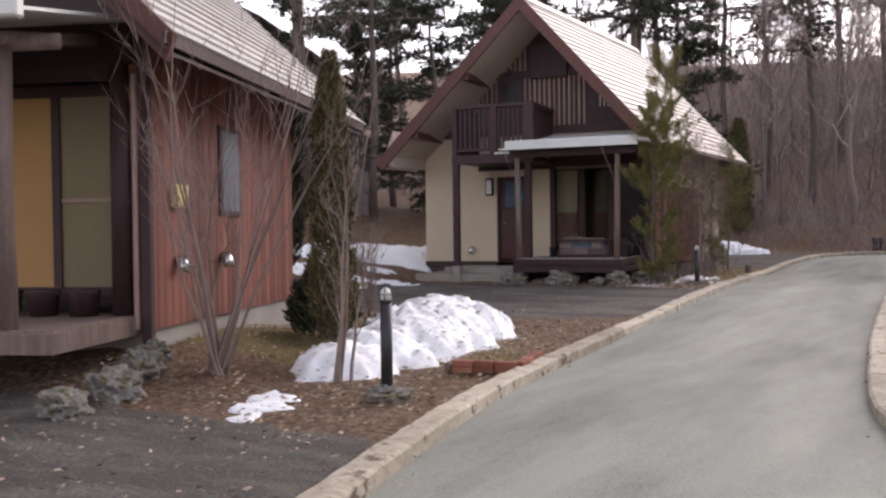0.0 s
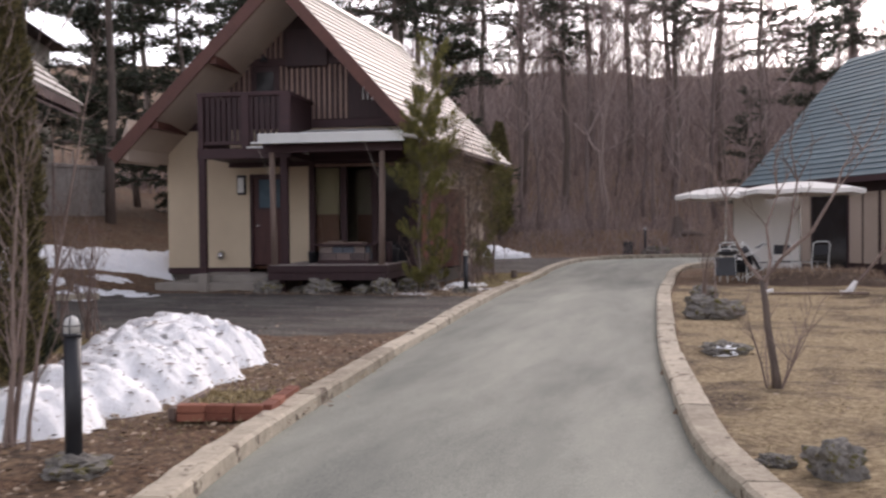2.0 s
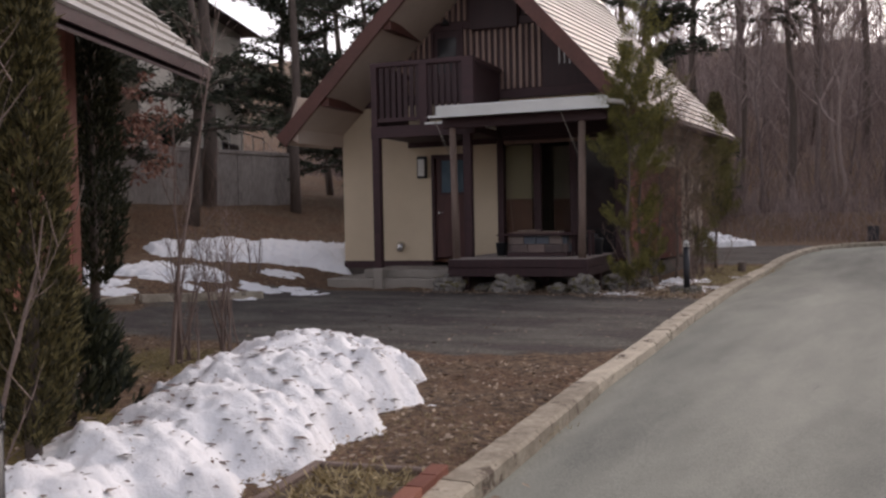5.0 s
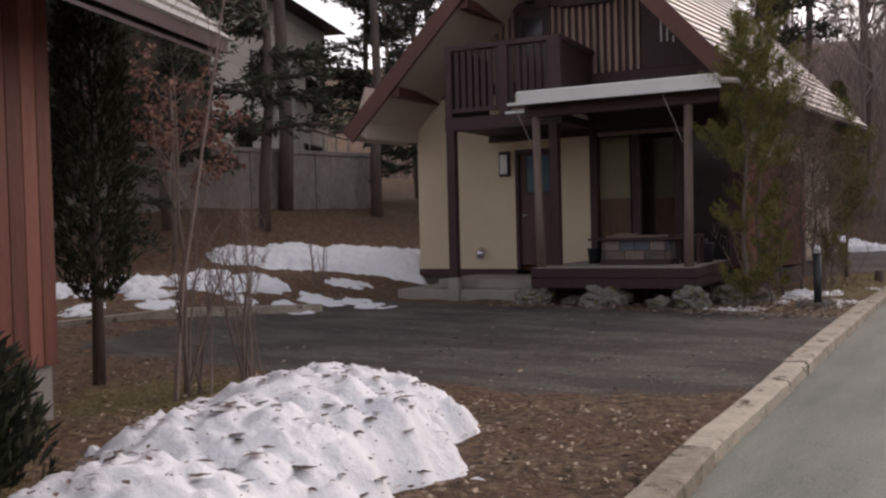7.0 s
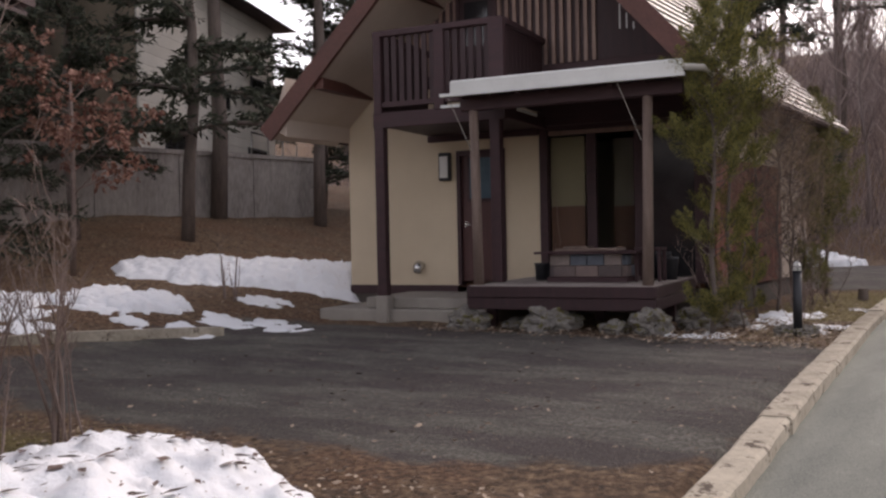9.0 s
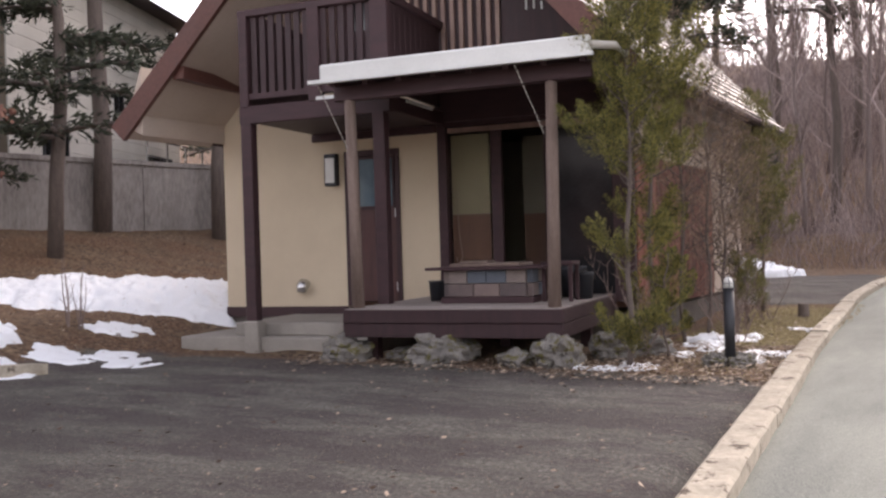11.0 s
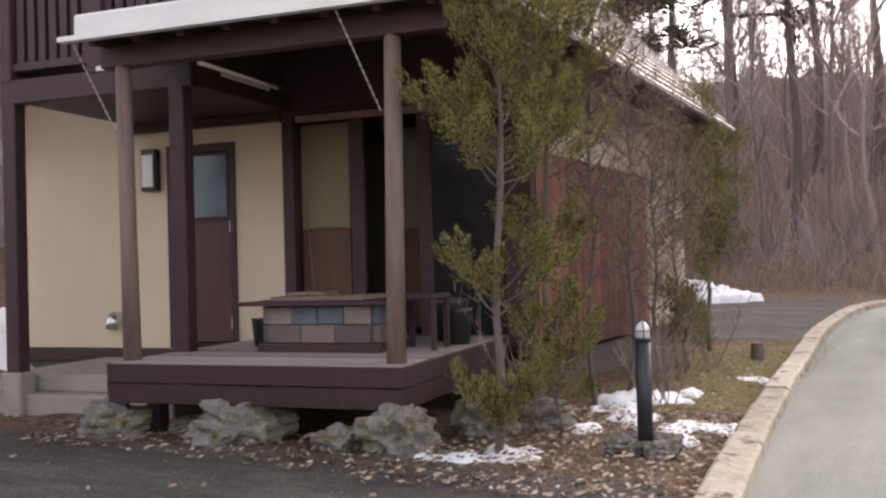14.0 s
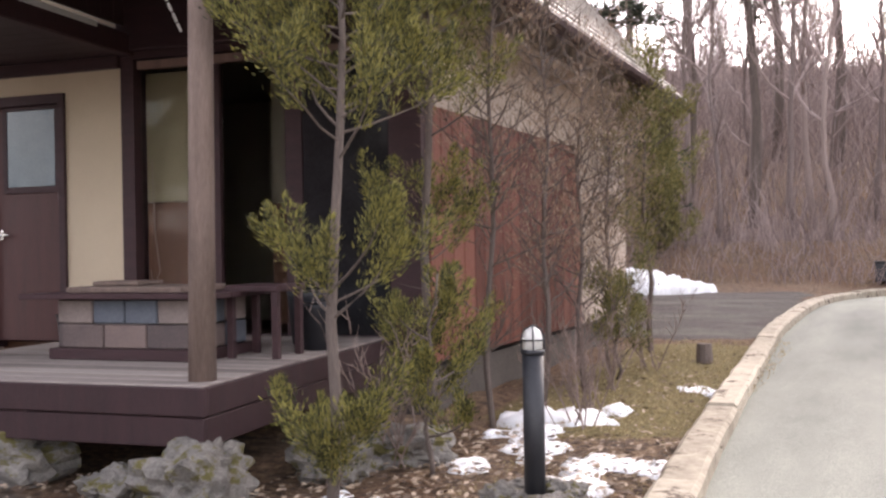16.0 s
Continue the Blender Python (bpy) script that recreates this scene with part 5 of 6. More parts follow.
for protos, spots in ((pines, PINE_SPOTS), (bares, [(x, y, i % 4, rw.uniform(0.75, 1.2), rw.uniform(0, 360)) for i, (x, y) in enumerate(BARE_SPOTS)])):
    used = set()
    for x, y, k, s, turn in spots:
        ob = protos[k]
        if k in used:
            ob = copy_thing(ob, pose(0, 0, 0))
        used.add(k)
        ob.matrix_basis = pose(x, y, ground_z(x, y) - 0.1, 0, 0, turn) @ Matrix.Scale(s, 4)


def brushwood():
    r = random.Random(9)
    g = Geo()
    for _ in range(26000):
        x, y = r.uniform(-34, 34), 43 + 75 * r.random() ** 1.3
        if abs(x + 1) < 3 and y < 47:
            continue
        h = r.uniform(0.5, 1.0) * r.choice((1, 1.2, 1.6, 2.6)) * (1 + (y - 43) / 30)
        z = ground_z(x, y) - 0.05
        dx, dy = r.uniform(-0.6, 0.6) * h, r.uniform(-0.6, 0.6) * h
        w = r.uniform(0.006, 0.02) * (1 + (y - 43) / 40)
        g.tube([(x, y, z), (x + dx * 0.4, y + dy * 0.4, z + h * 0.6), (x + dx, y + dy, z + h)], [w, w * 0.7, w * 0.3], 3, caps=False)
    # low scrub on the bank beyond the lane
    for _ in range(5000):
        x, y = r.uniform(-13, 16), r.uniform(38.5, 47)
        if y < max(39.6, 39.4 + 0.35 * x) + r.uniform(0, 0.8):
            continue
        h = r.uniform(0.2, 0.75)
        z = ground_z(x, y) - 0.03
        dx, dy = r.uniform(-0.9, 0.9) * h, r.uniform(-0.9, 0.9) * h
        g.tube([(x, y, z), (x + dx * 0.4, y + dy * 0.4, z + h * 0.7), (x + dx, y + dy, z + h)], [0.01, 0.007, 0.003], 3, caps=False)
    tagged(new("brushwood", g.mesh("brushwood", WOOD_TWIG)), "leafless grey-brown undergrowth of the wood", "undergrowth", kind="stuff")


brushwood()

OLIVE_JUNIPER = material("olive_juniper", (0.085, 0.085, 0.033), (0.27, 0.24, 0.085), 4, 0.8, bump=0.0, fine=30, per_island=0.4)
OLIVE = material("brown_olive_cypress", (0.05, 0.046, 0.02), (0.19, 0.16, 0.065), 3, 0.75, bump=0.0, fine=30, per_island=0.8)
# beside the porch
juniper(-4.95, 20.55, 3.6, 31, 0.62, JUNIPER, "thin juniper with upswept yellow-green plumes beside the porch", [(0.03, 0.09, 6, 0.5), (0.25, 0.3, 6, 0.72), (0.46, 0.8, 34, 0.95), (0.8, 1.0, 16, 0.6)], (0.0, 0.25), 260, 0.3, 0.062)
juniper(-5.2, 22.05, 5.0, 32, 0.62, JUNIPER, "tall ragged juniper with yellow-green tips", [(0.05, 0.12, 6, 0.5), (0.22, 0.3, 7, 0.6), (0.38, 0.75, 36, 0.95), (0.75, 1.0, 18, 0.55)], (0.1, 0.0), 230, 0.34, 0.066)
juniper(-4.82, 21.3, 1.1, 38, 0.42, JUNIPER, "young juniper at the foot of the taller ones", [(0.15, 0.9, 7, 0.7)], (0.0, 0.1), 220, 0.2, 0.055, thick=0.012)
juniper(-5.0, 22.55, 3.6, 33, 0.62, BROWN_FOLIAGE, "half-dead juniper with browned twigs", [(0.3, 0.6, 16, 0.9), (0.6, 1.0, 24, 0.85)], (0.05, 0.1), 38, 0.36, 0.15, 0.045, 60, 0.02)
juniper(-4.9, 23.4, 3.2, 36, 0.6, BROWN_FOLIAGE, "half-dead juniper with browned twigs", [(0.25, 0.6, 18, 0.9), (0.6, 1.0, 22, 0.8)], (0.0, 0.1), 36, 0.36, 0.15, 0.045, 50, 0.02)
juniper(-4.95, 24.4, 2.9, 39, 0.6, BROWN_FOLIAGE, "half-dead juniper with browned twigs", [(0.25, 0.6, 16, 0.9), (0.6, 1.0, 20, 0.8)], (0.0, 0.1), 34, 0.36, 0.15, 0.045, 45, 0.02)
juniper(-5.05, 25.6, 2.7, 34, 0.55, BROWN_FOLIAGE, "half-dead juniper with browned twigs", [(0.2, 0.6, 14, 0.9), (0.6, 1.0, 16, 0.7)], (0, 0.1), 50, 0.34, 0.14, 0.045, 70, 0.018)
juniper(-5.0, 27.2, 3.15, 35, 0.6, OLIVE_JUNIPER, "olive juniper at the cottage corner", [(0.3, 0.75, 24, 1.0), (0.75, 1.0, 12, 0.55)], (-0.1, 0), 110, 0.34, 0.11, 0.05)
juniper(-4.85, 25.2, 0.85, 37, 0.36, OLIVE_JUNIPER, "low green conifer seedling beside the plank wall", [(0.2, 1.0, 14, 0.8)], (0, 0), 110, 0.22, 0.08, 0.04, thick=0.015)
cypress_tree("columnar_cypress", -8.3, 42.2, 4.9, 0.6, "dense columnar cypress beyond the cottage", OLIVE, 41, 0.03, 2600, 0.16)
# between the cottages
cypress_tree("columnar_cypress", -4.66, 9.3, 3.25, 0.25, "tall brownish cypress behind the snow heap", OLIVE, 42, 0.08, 4200, 0.075)
cypress_tree("columnar_cypress", -8.75, 13.25, 4.4, 0.42, "tall dark cypress with a bare foot", CYPRESS, 43, 0.18, 2600, 0.1)
cypress_tree("low_conifer", -5.5, 10.2, 0.75, 0.45, "low dark conifer bush by the cypress", CYPRESS, 44, 0.05, 500)
bare_shrub("bare_shrub", -5.0, 7.95, 15, 4.1, 0.42, 51, "tall leafless shrub with many pale stems beside the plank wall", 1, 0.02)
bare_shrub("sapling", -3.75, 8.3, 4, 2.6, 0.12, 52, "leafless sapling standing in the snow", 1, 0.018)
bare_shrub("bare_shrub", -7.38, 13.85, 9, 1.7, 0.2, 54, "thin leafless shrub beside the gravel", 1, 0.012)
bare_shrub("bare_shrub", -7.46, 13.3, 6, 1.5, 0.26, 57, "thin leafless shrub beside the gravel", 1, 0.014)
bare_shrub("sapling", -7.5, 13.12, 2, 4.0, 0.09, 55, "slender pale sapling beside the gravel", 1, 0.022)
bare_shrub("bare_shrub", -12.1, 20.0, 6, 0.9, 0.25, 56, "small leafless twigs rising from the snow", 0, 0.014)
lawn_tree()
for x, y, h, k in ((-4.62, 23.6, 0.75, 71), (-4.75, 24.5, 0.85, 72), (-4.5, 22.9, 0.6, 73), (-5.1, 21.5, 0.9, 74), (-4.7, 25.9, 0.8, 75)):
    bare_shrub("twig_bush", x, y, 9, h, 0.5, k, "low tangle of grey twigs below the junipers", 1, 0.006, "twig bushes below the junipers")
bare_shrub("bare_shrub", 0.5, 19.4, 5, 2.4, 0.2, 59, "bare stems beside the lane", 1, 0.014)


def leafy_sapling():
    r = random.Random(61)
    x, y = -15.6, 19.7
    t = thing("beech_sapling", "slender sapling still holding rusty leaves", "tree", x, y, ground_z(x, y) - 0.02)
    g, c = Geo(), Geo()
    tips = []
    g.tube([(0, 0, 0), (0.06, 0, 1.2), (0, 0.05, 2.4), (0.05, 0, 3.3)], [0.05, 0.045, 0.035, 0.02], 8)
    for i in range(16):
        a = r.uniform(0, 6.28)
        branch(g, r, Vector((0.03, 0.02, r.uniform(1.3, 3.3))), Vector((math.cos(a), math.sin(a), 0.5)), r.uniform(0.7, 1.3), 0.014, 1, 0.2, 4, 0.04, tips)
    for p, d in tips:
        if r.random() < 0.8:
            for _ in range(10):
                spray(c, r, p + Vector((r.uniform(-0.15, 0.15), r.uniform(-0.15, 0.15), r.uniform(-0.15, 0.1))), Vector((r.uniform(-1, 1), r.uniform(-1, 1), -0.6)), 4, 0.13, 0.036, 0.8)
    part("trunk", g, TWIG, t, soft=True)
    part("leaves", c, RED_LEAF, t)


leafy_sapling()


# ---------- snow ----------
def snow_heap(name, label, pts, seed, lift=0.0, ragged=1.0):
    """A melting heap: a mound over a chain of (x, y, radius, height)."""
    r = random.Random(seed)
    x0, x1 = min(p[0] - p[2] for p in pts) - 0.2, max(p[0] + p[2] for p in pts) + 0.2
    y0, y1 = min(p[1] - p[2] for p in pts) - 0.2, max(p[1] + p[2] for p in pts) + 0.2
    step = 0.035 if (x1 - x0) * (y1 - y0) < 30 else 0.12
    nx, ny = int((x1 - x0) / step) + 1, int((y1 - y0) / step) + 1
    g = Geo()
    for j in range(ny):
        for i in range(nx):
            x, y = x0 + i * step, y0 + j * step
            h = -0.12
            wob = 0.32 * noise.noise(Vector((x * 1.6, y * 1.6, seed))) + 0.16 * noise.noise(Vector((x * 5, y * 5, seed)))
            if ragged > 1:
                wob += 0.45 * noise.noise(Vector((x * 3.3, y * 3.3, seed + 7))) + 0.3 * noise.noise(Vector((x * 8, y * 8, seed)))
            for px, py, pr, ph in pts:
                d = math.hypot(x - px, y - py) / pr + wob * 0.55 * ragged
                if d < 1.25:
                    h = max(h, ph * max(0.0, 1 - d * d) ** (0.75 if ragged == 1 else 0.3) * (1 + 0.3 * wob) - (0.03 if ragged == 1 else 0.1) * max(0, d - 0.85) / 0.4)
            h += (0.06 * noise.noise(Vector((x * 4.5, y * 4.5, 2))) + 0.05 * noise.noise(Vector((x * 9, y * 9, 2))) + 0.035 * abs(noise.noise(Vector((x * 14, y * 14, 2)))) + 0.035 * noise.noise(Vector((x * 23, y * 23, 4)))) * (1 if h > 0.08 else 0.4) - (0.0 if ragged == 1 else 0.028)
            g.v.append((x, y, ground_z(x, y) + h + lift))
    for j in range(ny - 1):
        for i in range(nx - 1):
            q = (j * nx + i, j * nx + i + 1, (j + 1) * nx + i + 1, (j + 1) * nx + i)
            if max(g.v[k][2] - ground_z(g.v[k][0], g.v[k][1]) for k in q) > 0.003:
                g.f.append(q)
    # keep the one connected piece
    root = list(range(len(g.v)))

    def find(a):
        while root[a] != a:
            root[a] = root[root[a]]
            a = root[a]
        return a

    for q in g.f:
        for k in q[1:]:
            root[find(k)] = find(q[0])
    count = Counter(find(q[0]) for q in g.f)
    main = count.most_common(1)[0][0]
    g.f = [q for q in g.f if find(q[0]) == main]
    kept = sorted({k for q in g.f for k in q})
    place = {k: i for i, k in enumerate(kept)}
    g.v, g.f = [g.v[k] for k in kept], [tuple(place[k] for k in q) for q in g.f]
    return solid(name, g, SNOW, label, "snow", group="melting snow", soft=True)


snow_heap("snow_mound", "large heap of old snow strewn with bark bits beside the lane",
          [(-4.2, 8.9, 0.55, 0.3), (-4.3, 9.6, 0.62, 0.34), (-4.4, 10.4, 0.75, 0.42), (-4.65, 11.2, 0.85, 0.5), (-4.95, 12.0, 0.95, 0.53), (-5.35, 12.7, 0.92, 0.46), (-5.7, 13.3, 0.65, 0.28)], 3)
snow_heap("snow_patch", "thin melting snow patch on the gravel edge", [(-3.5, 6.75, 0.2, 0.05), (-3.68, 7.1, 0.24, 0.06), (-3.85, 7.45, 0.22, 0.05)], 4, ragged=2.4)
snow_heap("snow_bank", "long low bank of snow beside the cottage", [(-12.5, 22.6, 1.1, 0.4), (-13.3, 22.3, 1.2, 0.4), (-14.2, 21.7, 1.1, 0.34), (-15.0, 21.0, 0.8, 0.2), (-12.2, 23.6, 0.9, 0.4)], 5)
snow_heap("snow_bank", "broken dirty snow along the edge of the gravel", [(-12.4, 18.6, 0.6, 0.15), (-13.1, 18.2, 0.6, 0.16), (-14.0, 17.4, 0.7, 0.16), (-11.8, 19.4, 0.3, 0.08), (-15.0, 16.6, 0.6, 0.15), (-12.9, 17.0, 0.4, 0.08), (-13.7, 18.9, 0.5, 0.12)], 6, ragged=1.7)
snow_heap("snow_patch", "icy snow remnant beside the rocks", [(-5.15, 20.45, 0.2, 0.05), (-4.95, 20.62, 0.22, 0.05), (-5.35, 20.35, 0.16, 0.04)], 7, ragged=2.4)
snow_heap("snow_patch", "small snow patch below the junipers", [(-4.7, 22.6, 0.3, 0.08), (-4.6, 23.1, 0.32, 0.08), (-4.5, 22.2, 0.2, 0.06), (-4.8, 22.9, 0.3, 0.09)], 8, ragged=2.4)
snow_heap("snow_patch", "small snow patch beside the bollard", [(-4.08, 21.4, 0.22, 0.06), (-3.95, 21.95, 0.26, 0.06), (-4.1, 21.7, 0.2, 0.05)], 9, ragged=2.4)
snow_heap("snow_patch", "small snow patch on the mossy grass", [(-4.1, 24.8, 0.18, 0.03)], 10, ragged=2.4)
snow_heap("snow_patch", "small scrap of snow below the junipers", [(-4.45, 21.95, 0.16, 0.05), (-4.62, 22.05, 0.14, 0.05)], 13, ragged=2.4)
snow_heap("snow_patch", "small scrap of snow below the junipers", [(-4.75, 21.6, 0.13, 0.05)], 14, ragged=2.4)
snow_heap("snow_patch", "small scrap of snow below the junipers", [(-4.4, 23.5, 0.16, 0.07)], 15, ragged=2.4)
rs = random.Random(17)
for x, y in ((-11.3, 19.0), (-10.9, 19.6), (-11.7, 17.9), (-12.2, 16.6), (-10.4, 19.2), (-11.2, 18.2), (-13.0, 16.0), (-12.6, 17.9), (-11.9, 20.4)):
    snow_heap("snow_patch", "dirty scrap of melting snow beside the gravel", [(x, y, rs.uniform(0.2, 0.4), 0.06), (x + rs.uniform(0.1, 0.4), y + rs.uniform(-0.3, 0.1), rs.uniform(0.15, 0.3), 0.05)], rs.randrange(99), ragged=2.2)
snow_heap("snow_mound", "grey melting snow heap beyond the cottage", [(-7.5, 35.8, 0.95, 0.5), (-6.6, 35.7, 0.8, 0.26), (-8.4, 36.0, 0.9, 0.34), (-9.1, 36.1, 0.6, 0.2)], 11, ragged=1.5)


# ---------- rocks ----------
def rock_mesh(seed, detail=3):
    bm = bmesh.new()
    bmesh.ops.create_icosphere(bm, subdivisions=detail, radius=1)
    for v in bm.verts:
        n = v.co.normalized()
        k = 0.72 + 0.3 * noise.noise(n * 1.4 + Vector((seed, 0, 0))) + 0.42 * abs(noise.noise(n * 2.2 + Vector((0, seed, 0)))) + 0.16 * abs(noise.noise(n * 5 + Vector((0, 0, seed)))) + 0.06 * noise.noise(n * 11)
        v.co = n * k
    g = Geo()
    g.bm(bm)
    return g.mesh("rock", ROCK)


ROCKS = [rock_mesh(s, 4) for s in (1, 2, 3, 4)]


def rock(x, y, sx, sy, sz, k, label="dark mossy lava rock", turn=0, sink=0.35, group="garden rocks"):
    ob = new("rock", ROCKS[k % 4])
    ob.matrix_basis = pose(x, y, ground_z(x, y) + sz * (1 - sink) * 0.6, 0, 0, turn) @ Matrix.Diagonal((sx, sy, sz, 1))
    return tagged(ob, label, "rock", group)


for i, (x, y, sx, sy, sz) in enumerate(((-8.05, 20.22, 0.34, 0.24, 0.22), (-6.9, 20.36, 0.38, 0.27, 0.27), (-5.62, 20.42, 0.36, 0.27, 0.26), (-5.35, 21.2, 0.3, 0.26, 0.22),
                                        (-6.05, 20.35, 0.2, 0.18, 0.13), (-7.45, 20.5, 0.2, 0.16, 0.12), (-5.1, 21.6, 0.25, 0.3, 0.17))):
    rock(x, y, sx, sy, sz, i, "mossy lava rock set along the porch deck", 47 * i, group="rocks along the porch")
for i, (x, y, sx, sy, sz) in enumerate(((-5.35, 7.35, 0.24, 0.22, 0.2), (-5.05, 6.8, 0.27, 0.24, 0.2), (-4.85, 6.15, 0.26, 0.22, 0.17), (-5.62, 7.75, 0.2, 0.18, 0.15))):
    rock(x, y, sx, sy, sz, i + 1, "mossy lava rock at the plank cottage's deck", 67 * i, group="rocks at the plank cottage")
rock(-2.98, 7.86, 0.22, 0.2, 0.1, 0, "dark rock at the foot of the bollard light")
for i, (dx, dy) in enumerate(((-0.14, -0.06), (0.12, -0.1), (0.1, 0.12), (-0.08, 0.13))):
    rock(-4.1 + dx, 20.96 + dy, 0.14, 0.12, 0.09, i, "grey rock at the foot of the bollard light", 80 * i)
rock(0.6, 17.4, 0.42, 0.34, 0.24, 1, "rounded dark boulder beside the kerb")
rock(0.35, 18.6, 0.25, 0.22, 0.17, 2, "rounded dark boulder beside the kerb")
rock(0.42, 20.0, 0.26, 0.3, 0.2, 3, "rounded dark boulder beside the kerb")
rock(0.72, 14.1, 0.3, 0.22, 0.1, 0, "flat pale rock on the lawn")
rock(1.3, 8.95, 0.2, 0.16, 0.16, 2, "jagged grey rock on the lawn", 30)
rock(0.98, 9.1, 0.12, 0.1, 0.06, 1, "small grey rock on the lawn")
snow_heap("snow_patch", "dusting of snow on a flat rock", [(0.72, 14.12, 0.16, 0.02)], 12, 0.09)


# ---------- bollard lights ----------
def bollard(x, y, z, h):
    t = thing("bollard_light", "black bollard light with a caged pale glass head", "lamp", x, y, z, group="bollard lights")
    part("pole", Geo().tube([(0, 0, 0), (0, 0, h - 0.12)], [0.05, 0.05], 18), BLACK, t, soft=True)
    part("collar", Geo().tube([(0, 0, h - 0.125), (0, 0, h - 0.105)], [0.056, 0.056], 18), BLACK, t, soft=True)
    part("glass_head", Geo().tube([(0, 0, h - 0.105), (0, 0, h - 0.05), (0, 0, h - 0.02), (0, 0, h)], [0.046, 0.046, 0.036, 0.008], 18), WHITE_GLASS, t, soft=True)
    for k in range(4):
        a = math.pi / 2 * k + 0.4
        c, s = math.cos(a), math.sin(a)
        part("cage_wire", Geo().tube([(0.053 * c, 0.053 * s, h - 0.11), (0.053 * c, 0.053 * s, h - 0.05), (0.038 * c, 0.038 * s, h - 0.012), (0, 0, h + 0.006)], [0.004] * 4, 5), BLACK, t)
    ring = [(0.053 * math.cos(a * math.pi / 8), 0.053 * math.sin(a * math.pi / 8), h - 0.06) for a in range(17)]
    part("cage_ring", Geo().tube(ring, [0.004] * 17, 5, caps=False), BLACK, t)
    return t


bollard(-2.98, 7.86, 0.05, 0.92)
bollard(-4.1, 20.96, 0.22, 0.85)
bollard(-2.1, 41.0, ground_z(-2.1, 41.0), 1.05)
rock(-1.7, 41.0, 0.55, 0.35, 0.26, 1, "dark boulder beside the far bollard light")
solid("garden_box", Geo().box(-2.95, 40.9, ground_z(-2.7, 41) - 0.02, -2.6, 41.2, ground_z(-2.7, 41) + 0.42, 0.02).box(-2.97, 40.88, ground_z(-2.7, 41) + 0.42, -2.58, 41.22, ground_z(-2.7, 41) + 0.46, 0.01), BLACK, "small dark box on the bank beyond the lane", "box")


# ---------- brick planter ----------
def planter():
    t = thing("brick_planter", "low weathered planter edged with red bricks and dead stalks", "planter", -2.98, 9.75, ground_z(-2.98, 9.75), 12)
    me = Geo().box(-0.105, -0.05, 0, 0.105, 0.05, 0.06, 0.006).mesh("brick", BRICK_RED)
    r = random.Random(2)
    for i in range(3):
        piece("brick", me, t, -0.22 + i * 0.22, -0.32, 0.01 + 0.004 * i, r.uniform(-0.06, 0.06))
        piece("brick", me, t, -0.22 + i * 0.22, -0.32, 0.075, r.uniform(-0.08, 0.08))
    for i in range(4):
        piece("brick", me, t, 0.34, -0.22 + i * 0.22, 0.01, math.pi / 2 + r.uniform(-0.08, 0.08))
        piece("brick", me, t, 0.34, -0.22 + i * 0.22, 0.075, math.pi / 2 + r.uniform(-0.08, 0.08))
    part("timber_edge", Geo().box(-0.42, -0.3, 0, -0.36, 0.6, 0.1, 0.01).box(-0.36, 0.54, 0, 0.3, 0.6, 0.1, 0.01), LOG, t)
    part("soil", Geo().box(-0.36, -0.27, 0, 0.29, 0.54, 0.07), material("planter_soil", (0.05, 0.035, 0.025), (0.12, 0.09, 0.06), 8, 0.95, bump=0.8, fine=40), t)
    g = Geo()
    for _ in range(260):
        p = Vector((r.uniform(-0.3, 0.25), r.uniform(-0.2, 0.5), 0.06))
        spray(g, r, p, Vector((r.uniform(-1, 1), r.uniform(-1, 1), 0.5)), 3, 0.08, 0.006, 0.6)
    part("stubble", g, STRAW_GRASS, t)


planter()


